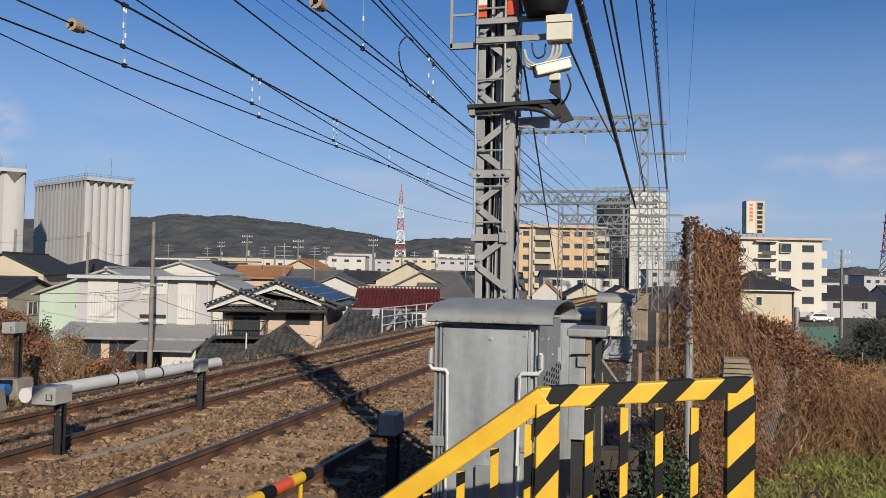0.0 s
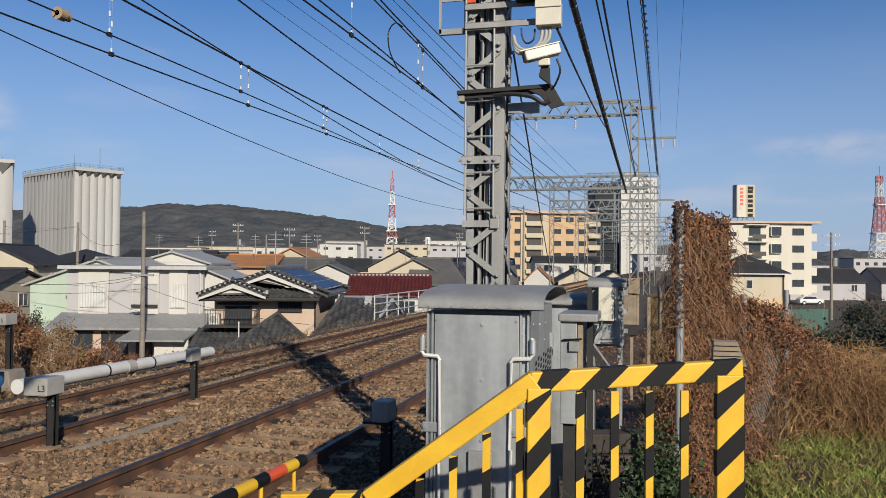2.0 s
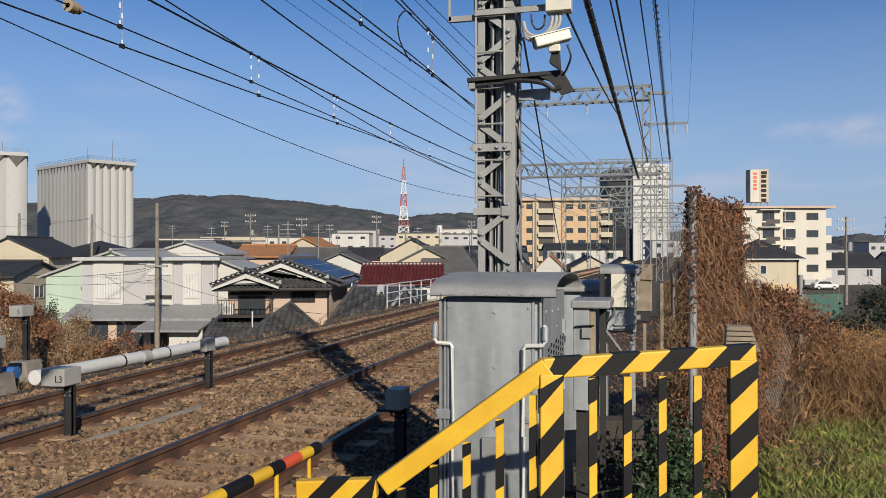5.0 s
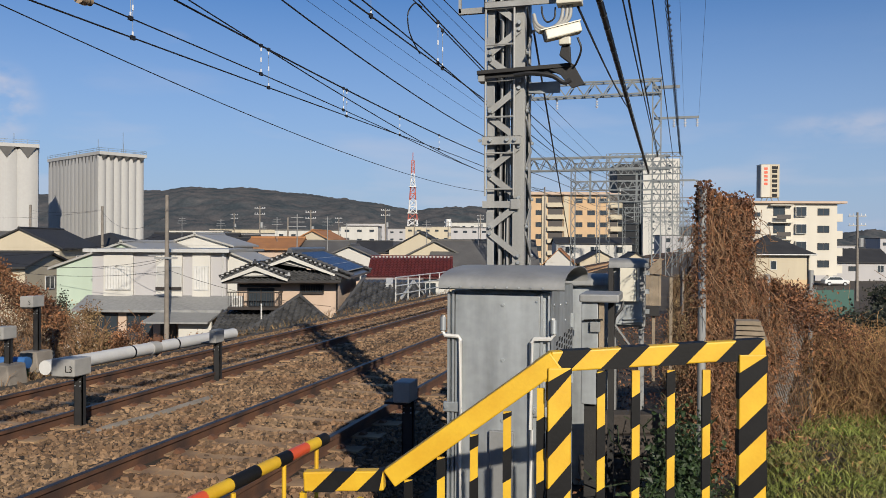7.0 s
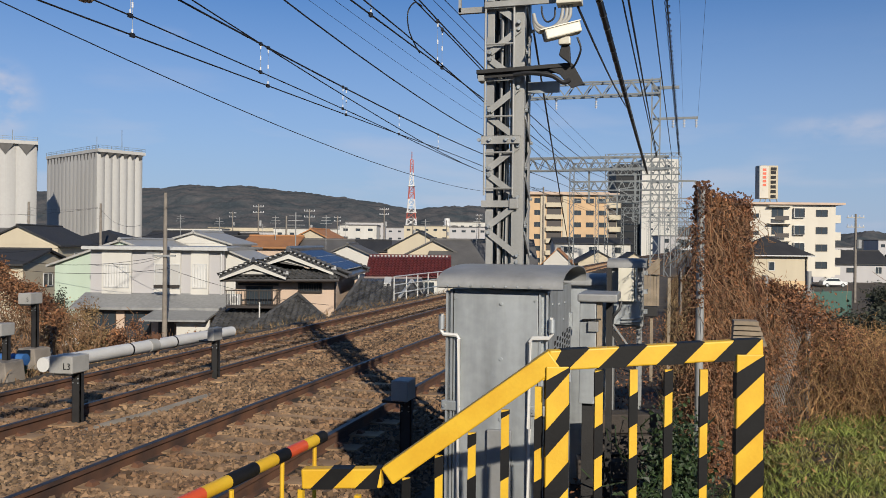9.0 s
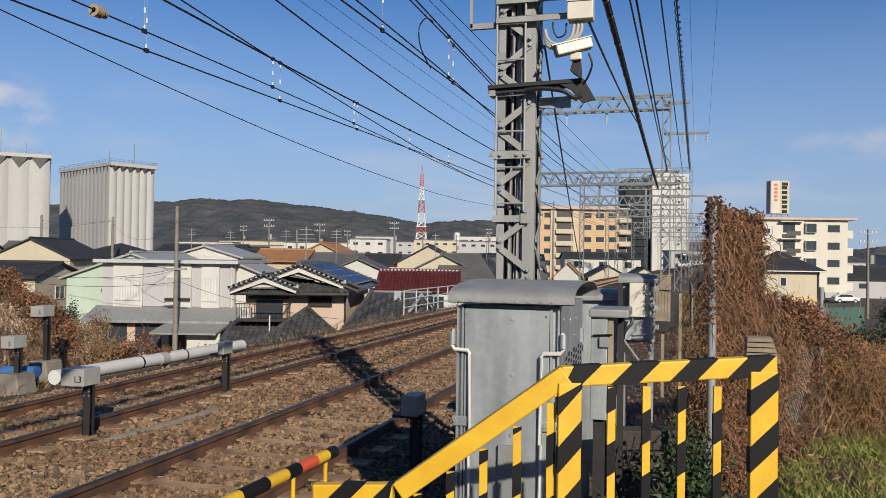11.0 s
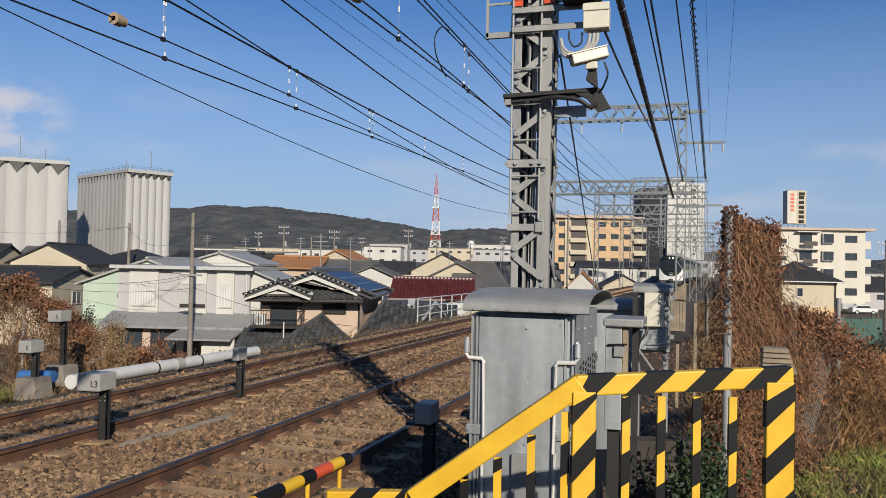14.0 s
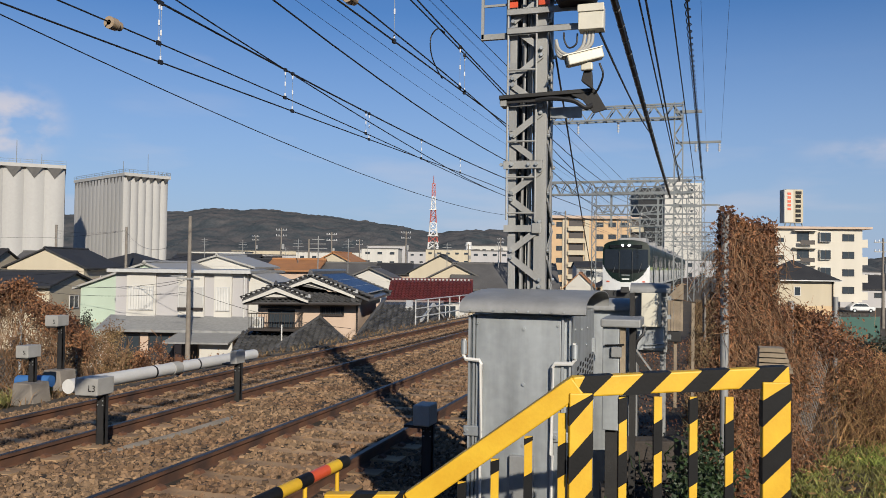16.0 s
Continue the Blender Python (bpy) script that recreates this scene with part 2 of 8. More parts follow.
M = dict(
    ground=mat("town_soil", (0.123, 0.108, 0.0847), 0.95, scale=0.05, fine=2, col2=(0.077, 0.077, 0.0539)),
    bank=mat("bank_soil", (0.072, 0.0528, 0.0336), 0.95, scale=1.5, fine=40, bump=0.5, col2=(0.0384, 0.0298, 0.0192)),
    # bed coloured far darker than the stones, as shade in their gaps
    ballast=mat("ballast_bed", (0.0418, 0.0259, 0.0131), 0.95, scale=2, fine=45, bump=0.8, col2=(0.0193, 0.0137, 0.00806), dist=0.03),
    stone=mat("ballast_stone", (0.178, 0.115, 0.0654), 0.9, vary=0.3, scale=1.2, fine=90, col2=(0.131, 0.0744, 0.0387), island=0.6, bump=0.2),
    sleeper=mat("sleeper_concrete", (0.368, 0.236, 0.126), 0.9, scale=3, fine=70, col2=(0.167, 0.101, 0.0572), rand=0.25, bump=0.3),
    rust=mat("rail_rust", (0.108, 0.0474, 0.0238), 0.85, scale=3, fine=80, col2=(0.0396, 0.0209, 0.0145), bump=0.3),
    steel=mat("rail_head", (0.028, 0.028, 0.0308), 0.45, metal=0.2, vary=0.1, scale=2, fine=30, bump=0.03, spec=0.2),
    galv=mat("galvanised_steel", (0.379, 0.403, 0.415), 0.5, metal=0.5, vary=0.3, scale=8, fine=18, bump=0.05, streak=True),
    galv_dark=mat("grey_painted_steel", (0.257, 0.26, 0.257), 0.55, metal=0.2, vary=0.2, scale=5, fine=40, bump=0.05, streak=True),
    mast=mat("mast_grey_paint", (0.29, 0.29, 0.279), 0.6, metal=0.15, vary=0.2, scale=5, fine=50, bump=0.06, streak=True),
    mast_far=mat("gantry_grey_paint", (0.169, 0.183, 0.186), 0.6, metal=0.1, vary=0.15, scale=1, fine=10, bump=0),
    yellow=mat("yellow_paint", (0.592, 0.37, 0.0185), 0.5, vary=0.12, scale=7, fine=90, bump=0.06, col2=(0.533, 0.303, 0.0148)),
    black=mat("black_paint", (0.0066, 0.0066, 0.0072), 0.6, vary=0.4, scale=9, fine=90, bump=0.06, spec=0.25),
    red=mat("red_orange_film", (0.562, 0.075, 0.0225), 0.4, vary=0.15, scale=9, fine=60, bump=0.03),
    ironpost=mat("dark_iron", (0.0192, 0.018, 0.0174), 0.7, vary=0.35, scale=8, fine=60, bump=0.15),
    concrete=mat("concrete", (0.203, 0.178, 0.15), 0.9, vary=0.25, scale=3, fine=50, bump=0.3),
    beige=mat("beige_enamel", (0.554, 0.524, 0.431), 0.45, vary=0.07, scale=5, fine=40, bump=0.02),
    greybox=mat("pale_grey_enamel", (0.291, 0.284, 0.266), 0.5, vary=0.12, scale=8, fine=60, bump=0.03),
    pvc=mat("white_pvc", (0.525, 0.517, 0.492), 0.45, vary=0.12, scale=2, fine=30, bump=0.03),
    bluepvc=mat("blue_pvc", (0.0385, 0.123, 0.308), 0.5, vary=0.15),
    cable=mat("cable_black", (0.0108, 0.0108, 0.012), 0.55, vary=0.2, bump=0.02),
    conduit=mat("grey_conduit", (0.323, 0.316, 0.293), 0.5, vary=0.12, scale=4, bump=0.03),
    insulator=mat("porcelain_brown", (0.323, 0.239, 0.154), 0.25, vary=0.1, bump=0),
    porcelain=mat("porcelain_white", (0.578, 0.578, 0.585), 0.2, vary=0.05, bump=0),
    oldwood=mat("shade_dark_sleeper_wood", (0.0525, 0.042, 0.035), 0.9, vary=0.4, scale=5, fine=50, bump=0.4),
    wood=mat("weathered_wood", (0.262, 0.208, 0.146), 0.85, vary=0.35, scale=6, fine=60, bump=0.3),
    glass=mat("dark_window_glass", (0.035, 0.045, 0.055), 0.08, vary=0.2, scale=0.7, bump=0, fine=3),
    frame_w=mat("pale_aluminium", (0.477, 0.477, 0.462), 0.4, metal=0.2, vary=0.1, bump=0),
    frame_d=mat("bronze_aluminium", (0.042, 0.035, 0.0315), 0.45, metal=0.3, vary=0.1, bump=0),
    white_wall=mat("white_plaster", (0.469, 0.454, 0.416), 0.9, vary=0.10, scale=0.7, fine=20, bump=0.08, streak=True),
    grey_wall=mat("pale_grey_panels", (0.364, 0.353, 0.353), 0.8, vary=0.08, scale=0.6, fine=15, bump=0.05, streak=True),
    ivory=mat("ivory_render", (0.517, 0.48, 0.406), 0.9, vary=0.08, scale=0.5, fine=15, bump=0.05, streak=True),
    cream=mat("cream_plaster", (0.444, 0.387, 0.286), 0.9, vary=0.10, scale=0.7, fine=20, bump=0.08, streak=True),
    pink=mat("salmon_plaster", (0.447, 0.339, 0.262), 0.9, vary=0.10, scale=0.7, fine=20, bump=0.08, streak=True),
    green_wall=mat("pale_green_plaster", (0.354, 0.424, 0.347), 0.9, vary=0.08, scale=0.7, fine=20, bump=0.08, streak=True),
    ochre=mat("ochre_wall_tiles", (0.477, 0.323, 0.185), 0.8, vary=0.12, scale=0.5, fine=12, bump=0.05),
    tan=mat("tan_band", (0.508, 0.37, 0.216), 0.85, vary=0.08, scale=1, fine=15, bump=0.05),
    roof_dark=mat("dark_grey_roof", (0.0252, 0.0252, 0.0266), 0.75, vary=0.3, scale=0.8, fine=8, bump=0.4, dist=0.05),
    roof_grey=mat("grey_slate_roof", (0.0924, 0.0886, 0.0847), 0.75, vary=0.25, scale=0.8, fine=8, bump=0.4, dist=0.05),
    kawara=mat("smoked_clay_tile", (0.0674, 0.0674, 0.0692), 0.35, vary=0.25, scale=2, fine=25, rand=0.3, bump=0.1),
    kawara_edge=mat("pale_mortar_tile_ends", (0.347, 0.347, 0.339), 0.6, vary=0.2, bump=0.1),
    redtile=mat("red_glazed_tile", (0.0886, 0.0166, 0.0156), 0.5, vary=0.25, scale=1, fine=12, bump=0.2, rand=0.25),
    orangetile=mat("orange_tile", (0.323, 0.146, 0.0539), 0.7, vary=0.2, scale=1, fine=10, bump=0.3),
    solar=mat("solar_cells", (0.018, 0.0405, 0.108), 0.4, vary=0.2, scale=1.5, bump=0, spec=0.15),
    silo=mat("silo_concrete", (0.369, 0.362, 0.347), 0.9, vary=0.12, scale=0.15, fine=1.5, bump=0.1, streak=True),
    # tower red paled to carry the haze of distance
    tower_red=mat("hazed_tower_red", (0.40, 0.10, 0.075), 0.7, vary=0.2, bump=0),
    tower_white=mat("tower_white_paint", (0.578, 0.57, 0.554), 0.6, vary=0.1, bump=0),
    darkwall=mat("dark_glass_facade", (0.0054, 0.00765, 0.0117), 0.5, vary=0.3, scale=0.1, bump=0, spec=0.2),
    leaf_dry=mat("dry_vine_leaf", (0.221, 0.102, 0.0443), 0.75, vary=0.4, scale=2, fine=30, col2=(0.0739, 0.0277, 0.0123), island=0.75, bump=0.1),
    stem_dry=mat("dry_vine_stem", (0.203, 0.115, 0.0595), 0.85, vary=0.3, scale=4, fine=40, island=0.5, bump=0.1),
    straw=mat("dry_grass", (0.303, 0.176, 0.0726), 0.85, vary=0.3, scale=1.5, fine=30, island=0.5, bump=0),
    brush=mat("autumn_brush", (0.2, 0.142, 0.0655), 0.85, vary=0.4, scale=0.8, fine=12, col2=(0.131, 0.0693, 0.0308), island=0.6, bump=0),
    leaf_green=mat("shade_dark_weed_leaf", (0.0196, 0.0385, 0.0098), 0.6, vary=0.3, scale=2, fine=20, island=0.5, bump=0),
    grass=mat("lawn_grass", (0.159, 0.202, 0.0333), 0.7, vary=0.3, scale=1.2, fine=10, col2=(0.166, 0.14, 0.0436), island=0.5, bump=0),
    dark_leaf=mat("evergreen_leaf", (0.0168, 0.0216, 0.0102), 0.65, vary=0.3, scale=1, fine=10, island=0.5, bump=0),
    # distance haze is mixed into this forest colour as grey-blue
    forest=mat("hazed_winter_forest", (0.098, 0.094, 0.094), 1.0, vary=0.6, scale=0.016, fine=0.16, col2=(0.052, 0.063, 0.070), bump=0.35, dist=4, spec=0.0),
    asphalt=mat("asphalt", (0.055, 0.055, 0.055), 0.9, scale=2, fine=120, bump=0.3),
    meshgreen=mat("green_net", (0.0323, 0.0924, 0.0762), 0.7, vary=0.15, scale=1, bump=0),
    train_green=mat("train_dark_green", (0.0036, 0.012, 0.009), 0.5, vary=0.08, scale=1, fine=10, bump=0, spec=0.3),
    train_lime=mat("train_pale_green", (0.323, 0.424, 0.0924), 0.3, vary=0.05, bump=0, coat=0.3),
    train_white=mat("train_white", (0.585, 0.593, 0.585), 0.3, vary=0.05, scale=1, bump=0, coat=0.3),
    train_black=mat("train_black_glass", (0.012, 0.014, 0.016), 0.06, vary=0.1, bump=0),
    under=mat("underframe_grey", (0.042, 0.042, 0.042), 0.7, vary=0.3, bump=0.1),
    roofgrey=mat("train_roof_grey", (0.262, 0.262, 0.262), 0.7, vary=0.15, bump=0.05),
    netwire=mat("wire_net", (0.21, 0.195, 0.175), 0.6, metal=0.5, vary=0.2, bump=0),
    headlamp=glow("headlamp_lit", (1.0, 0.95, 0.85), 6.0),
)


def bend(y):
    """The slow right-hand curve of the line."""
    return 1.4e-4 * y * y


NEAR, FAR_T = -4.13, -7.55
TOWN = -4.4

# ---------------------------------------------------------------- ground
RX, RY = math.cos(radians(14.37)), math.sin(radians(14.37))


def grid(lat, dep, z=0.0, turn=0.0):
    """A pose in the town's street grid, which lies 14.37 degrees off the line."""
    return pose(lat * RX - dep * RY, lat * RY + dep * RX, z, 0, 0, 14.37 + turn)


def terrain_height(x, y):
    x = x - bend(max(y, 0))
    if x < -10.6:
        h = -0.3 - (-10.6 - x) / 1.5
    elif x < 0.3:
        h = -0.3
    else:
        edge = 3.2 if y > 11 else 3.2 + (11 - y) * 0.8
        h = -0.3 + min(1, (x - 0.3) / 0.7) * 0.3 - max(0, x - edge) / 1.6
    return max(TOWN, h)


def ground_sheet():
    xs = [-4500, -2500, -1200, -600, -300, -150, -80, -50, -30] + [-20 + i * 0.7 for i in range(44)] + [12, 14, 17, 22, 30, 60, 120, 300, 700, 1500, 3000, 4500]
    ys = [-4500, -1500, -400, -100, -40, -20, -10, -5] + [-2 + i for i in range(45)] + [46, 50, 56, 64, 75, 90, 110, 135, 165, 200, 250, 320, 420, 600, 900, 1400, 2200, 3200, 4500]
    pts = []
    for y in ys:
        for x in xs:
            near = -25 < x < 15 and -6 < y < 120
            b = bend(min(max(y, 0), 420)) if -25 < x < 25 else 0
            n = noise.noise((x * 0.9, y * 0.9, 3)) * (0.05 if near else 0)
            pts.append((x + b, y, (terrain_height(x + b, min(y, 420)) + n) if y < 900 else TOWN))
    s = Shape().sheet(pts, len(xs) - 1, len(ys) - 1)
    tagged(part("ground", s, M["bank"], smooth=True), "brown earth bank and town ground under the railway", "ground", kind="structure")


ground_sheet()


def ballast_bed():
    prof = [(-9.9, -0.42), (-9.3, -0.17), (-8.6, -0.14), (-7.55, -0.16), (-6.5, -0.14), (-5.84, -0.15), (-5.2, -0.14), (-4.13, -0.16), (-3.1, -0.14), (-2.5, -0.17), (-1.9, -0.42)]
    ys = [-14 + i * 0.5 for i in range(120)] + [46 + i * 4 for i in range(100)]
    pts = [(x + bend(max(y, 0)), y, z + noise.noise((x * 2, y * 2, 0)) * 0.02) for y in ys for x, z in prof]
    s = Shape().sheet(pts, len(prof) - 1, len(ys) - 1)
    tagged(part("ballast_bed", s, M["ballast"], smooth=True), "rust-stained crushed stone bed, darkened as shaded gaps, under two tracks", "track bed", kind="structure")


ballast_bed()


def ballast_stones():
    rng = np.random.default_rng(4)
    n = 150000
    y = 4.5 + 36 * rng.random(n) ** 1.7
    x = -9.6 + 7.6 * rng.random(n)
    # rails and sleepers stay clear
    keep = np.ones(n, bool)
    for c in (NEAR, FAR_T):
        for s in (-0.75, 0.75):
            keep &= np.abs(x - c - s) > 0.10
        on = (np.abs(x - c) < 1.15) & (np.abs(((y / 0.62) % 1) - 0.5) < 0.17)
        keep &= ~(on & (rng.random(n) < 0.93))
    x, y = x[keep], y[keep]
    n = len(x)
    r = 0.018 + 0.026 * rng.random(n) ** 1.4
    z = -0.155 + 0.012 * rng.standard_normal(n)
    z = np.where(x < -9.2, -0.17 - (-9.2 - x) * 0.45, np.where(x > -2.5, -0.17 - (x + 2.5) * 0.45, z))
    # crushed lumps: jittered and tilted blocks
    base = np.array([(i, j, k) for k in (-1, 1) for j in (-1, 1) for i in (-1, 1)], float) * 0.62
    v = base[None] * (0.6 + 0.7 * rng.random((n, 1, 3))) + 0.17 * rng.standard_normal((n, 8, 3))
    v = v * r[:, None, None]
    for i, j in ((1, 2), (0, 2), (0, 1)):
        a = rng.random(n)[:, None] * (6.28 if j == 1 else 1.6)
        v[..., i], v[..., j] = v[..., i] * np.cos(a) - v[..., j] * np.sin(a), v[..., i] * np.sin(a) + v[..., j] * np.cos(a)
    v += np.stack([x + 1.4e-4 * y * y, y, z], -1)[:, None]
    quad = np.array([(0, 2, 3, 1), (4, 5, 7, 6), (0, 1, 5, 4), (2, 6, 7, 3), (0, 4, 6, 2), (1, 3, 7, 5)])
    f = (quad[None] + 8 * np.arange(n)[:, None, None]).reshape(-1, 4)
    me = bpy.data.meshes.new("ballast")
    me.from_pydata(v.reshape(-1, 3).tolist(), [], f.tolist())
    me.materials.append(M["stone"])
    tagged(new("ballast_stones", me), "loose crushed brown-grey ballast stones round the tracks", "ballast", kind="stuff")


ballast_stones()


# ---------------------------------------------------------------- the two tracks
def rail_shape(x0):
    prof = [(-0.0325, 0), (-0.0325, -0.035), (-0.009, -0.05), (-0.009, -0.135), (-0.065, -0.15), (-0.065, -0.16),
            (0.065, -0.16), (0.065, -0.15), (0.009, -0.135), (0.009, -0.05), (0.0325, -0.035), (0.0325, 0)]
    ys = [-14, -5, 0, 10, 20, 30, 40, 55, 70, 90, 110, 135, 160, 190, 220, 260, 300, 350, 420]
    s, n = Shape(), len(prof)
    pts = [(x0 + bend(max(y, 0)) + px, y, pz - 0.003) for y in ys for px, pz in prof]
    s.add(pts, [(j * n + i, j * n + (i + 1) % n, (j + 1) * n + (i + 1) % n, (j + 1) * n + i) for j in range(len(ys) - 1) for i in range(n)])
    top = Shape()
    tp = [(x0 + bend(max(y, 0)) + px, y, pz) for y in ys for px, pz in ((-0.033, -0.012), (-0.028, 0.0), (0.028, 0.0), (0.033, -0.012))]
    top.sheet(tp, 3, len(ys) - 1)
    return s, top


def sleeper_mesh():
    s = Shape()
    for a, b, za, zb in ((-1.1, -0.45, -0.115, -0.135), (0.45, 1.1, -0.135, -0.115)):
        vs = [(x, sy * w, z) for x, zt in ((a, za), (b, zb)) for sy, w, z in ((-1, 0.14, -0.3), (1, 0.14, -0.3), (1, 0.115, zt), (-1, 0.115, zt))]
        s.add(vs, [(0, 3, 2, 1), (4, 5, 6, 7), (0, 1, 5, 4), (1, 2, 6, 5), (2, 3, 7, 6), (3, 0, 4, 7)])
    vs = [(x, sy * w, z) for x in (-0.45, 0.45) for sy, w, z in ((-1, 0.13, -0.3), (1, 0.13, -0.3), (1, 0.105, -0.14), (-1, 0.105, -0.14))]
    s.add(vs, [(0, 3, 2, 1), (4, 5, 6, 7), (0, 1, 5, 4), (1, 2, 6, 5), (2, 3, 7, 6), (3, 0, 4, 7)])
    return s.mesh("sleeper", M["sleeper"])


def clip_mesh():
    s = Shape()
    s.add([(-0.05, -0.05, -0.14), (0.05, -0.05, -0.14), (0.05, 0.05, -0.14), (-0.05, 0.05, -0.14), (-0.03, -0.04, -0.10), (0.02, -0.03, -0.085), (0.02, 0.03, -0.085), (-0.03, 0.04, -0.10)],
          [(0, 1, 5, 4), (1, 2, 6, 5), (2, 3, 7, 6), (3, 0, 4, 7), (4, 5, 6, 7)])
    return s.mesh("rail_clip", M["rust"])


def track(cx, label):
    t = thing("railway_track", label, "railway track", "tracks", at=pose(cx, 0, 0))
    for o in (-0.75, 0.75):
        s, top = rail_shape(o)
        r = part("rail", s, M["rust"], t, "rusty brown steel rail")
        part("rail_head", top, M["steel"], r, "polished running surface")
    sl, cl = sleeper_mesh(), clip_mesh()
    for i in range(200):
        y = 0.31 + 0.62 * (i + 4)
        ob = inst("sleeper", sl, pose(bend(y), y, 0, 0, 0, random.uniform(-0.6, 0.6)), t)
        if i < 40:
            for k in (-0.86, -0.64, 0.64, 0.86):
                inst("rail_clip", cl, pose(k, 0, 0, 0, 0, 180 if k in (-0.64, 0.86) else 0), ob)
    return t


track(NEAR, "railway track with rusty rails on concrete sleepers in ballast")
track(FAR_T, "second railway track with rusty rails beside the first")

# unseen walls added behind and beside the crossing, cutting the low sky's fill light
for name, box in (("wall_south", (-45, 40, -25.3, -25, TOWN, 7.5)), ("wall_east", (40, 40.3, -25, 60, TOWN, 6.0)), ("wall_west", (-45.3, -45, -25, 34, TOWN, 6.0))):
    tagged(part(name, Shape().box(*box), M["concrete"]), "plain unseen wall added to block low sky light", "wall", kind="structure")

# the crossing's road on which the camera stands
s = Shape().box(-14, 4.0, -4.5, 2.2, -0.28, -0.02)
tagged(part("road", s, M["asphalt"]), "asphalt roadway of the level crossing", "road", kind="structure")


# ---------------------------------------------------------------- striped fence by the crossing
def stripes_on(bar, a, b, h, t, first, pitch, width, lean, top=True):
    """Slanted black bands round a flat bar from a to b (its top edge), h high and t thick."""
    a, b = Vector(a), Vector(b)
    d = (b - a)
    L = d.length
    d.normalize()
    side = d.cross(Vector((0, 0, 1))).normalized()
    up = side.cross(d)
    k = first
    while k < L:
        lo, hi = max(0, k), min(L, k + width)
        lo2, hi2 = max(0, k + lean), min(L, k + width + lean)
        if hi > lo and hi2 > lo2:
            out = [a + d * lo2, a + d * hi2, a + d * hi - up * h, a + d * lo - up * h]
            out = [p + up * 0.0015 * (1 if i < 2 else -1) for i, p in enumerate(out)]
            part("stripe", Shape().prism(out, side * (t / 2 + 0.0015), -side * (t / 2 + 0.0015)), M["black"], bar)
        k += pitch


def post_bands(bar, base, z0, z1, w, t, first, pitch, band, lean, yaw):
    z = first
    while z < z1:
        lo, hi = max(z, z0), min(z + band, z1)
        if hi - lo > 0.01:
            a = [(-w / 2 - 0.0015, 0, min(max(lo - lean / 2, z0), z1)), (w / 2 + 0.0015, 0, min(max(lo + lean / 2, z0), z1)),
                 (w / 2 + 0.0015, 0, min(max(hi + lean / 2, z0), z1)), (-w / 2 - 0.0015, 0, min(max(hi - lean / 2, z0), z1))]
            m = pose(base[0], base[1], 0, 0, 0, yaw)
            part("stripe", Shape().prism([m @ Vector(p) for p in a], m.to_3x3() @ Vector((0, -t / 2 - 0.0015, 0)), m.to_3x3() @ Vector((0, t / 2 + 0.0015, 0))), M["black"], bar)
        z += pitch


def crossing_fence():
    f = thing("crossing_fence", "yellow and black striped steel fence beside the level crossing", "fence")
    a, b, c, d = Vector((-1.32, 2.79, 1.135)), Vector((-1.02, 2.84, 1.15)), Vector((-0.418, 2.94, 1.602)), Vector((0.335, 3.22, 1.645))
    yaw = 20
    h, t = 0.074, 0.05
    for p, q, first, pitch, lean in ((c, d, -0.043, 0.217, 0.088), (b, c, 0.71, 0.3, 0.06), (a, b, 0.03, 0.17, 0.085)):
        s = Shape()
        u = (q - p).normalized()
        up = u.cross(Vector((0, 0, 1))).normalized().cross(u)
        s.beam(p - up * h / 2, q - up * h / 2 + u * 0.0, t, h)
        r = part("rail", s, M["yellow"], f, bevel=0.006)
        stripes_on(r, p, q, h, t, first, pitch, 0.103 if p is c else 0.086, lean)
    # joint where level and sloping rails meet
    part("joint", Shape().prism([c + Vector((-0.06, -0.011, -0.045)), c + Vector((0.0, 0, 0)), c + Vector((0.03, 0.01, -0.084)), c + Vector((-0.02, 0, -0.11))], (0.006, -0.0235, 0), (-0.006, 0.0235, 0)), M["yellow"], f)
    # broad end posts
    for (x, y), z1, w, label in (((-0.392, 2.955), 1.545, 0.085, ""), ((0.285, 3.205), 1.588, 0.105, "")):
        s = Shape()
        m = pose(x, y, 0, 0, 0, yaw)
        s.add([m @ Vector(p) for p in Shape().box(-w / 2, w / 2, -0.04, -0.012, -0.05, z1).v], Shape().box(0, 1, 0, 1, 0, 1).f)
        po = part("post", s, M["yellow"], f, bevel=0.004)
        post_bands(po, (x + 0.026 * math.sin(math.radians(yaw)), y - 0.026 * math.cos(math.radians(yaw))), 0, z1, w, 0.028, 0.02, 0.208, 0.095, 0.10, yaw)
    for i, x in enumerate((-0.240, -0.118, 0.006, 0.132)):
        y = 2.945 + (x + 0.405) * 0.367
        po = part("bar", Shape().beam((x, y, -0.02), (x, y, 1.53), 0.012, 0.029, (1, 0.36, 0)), M["yellow"], f)
        post_bands(po, (x, y), 0, 1.53, 0.029, 0.012, 0.06 + 0.115 * (i % 2), 0.23, 0.115, 0.02, yaw)
    for i, x in enumerate((-0.93, -0.81, -0.69, -0.57, -0.45)):
        y = 2.84 + (x + 1.03) * 0.168
        z1 = 1.13 + (x + 1.03) * 0.736 - 0.09
        po = part("bar", Shape().beam((x, y, -0.02), (x, y, z1), 0.012, 0.029, (1, 0.17, 0)), M["yellow"], f)
        post_bands(po, (x, y), 0, z1, 0.029, 0.012, 0.09 + 0.115 * (i % 2), 0.23, 0.115, 0.02, 9)
    for x in (-1.33, -1.10):
        part("bar", Shape().beam((x, 2.8, -0.02), (x, 2.8, 1.05), 0.02, 0.02), M["yellow"], f)


crossing_fence()


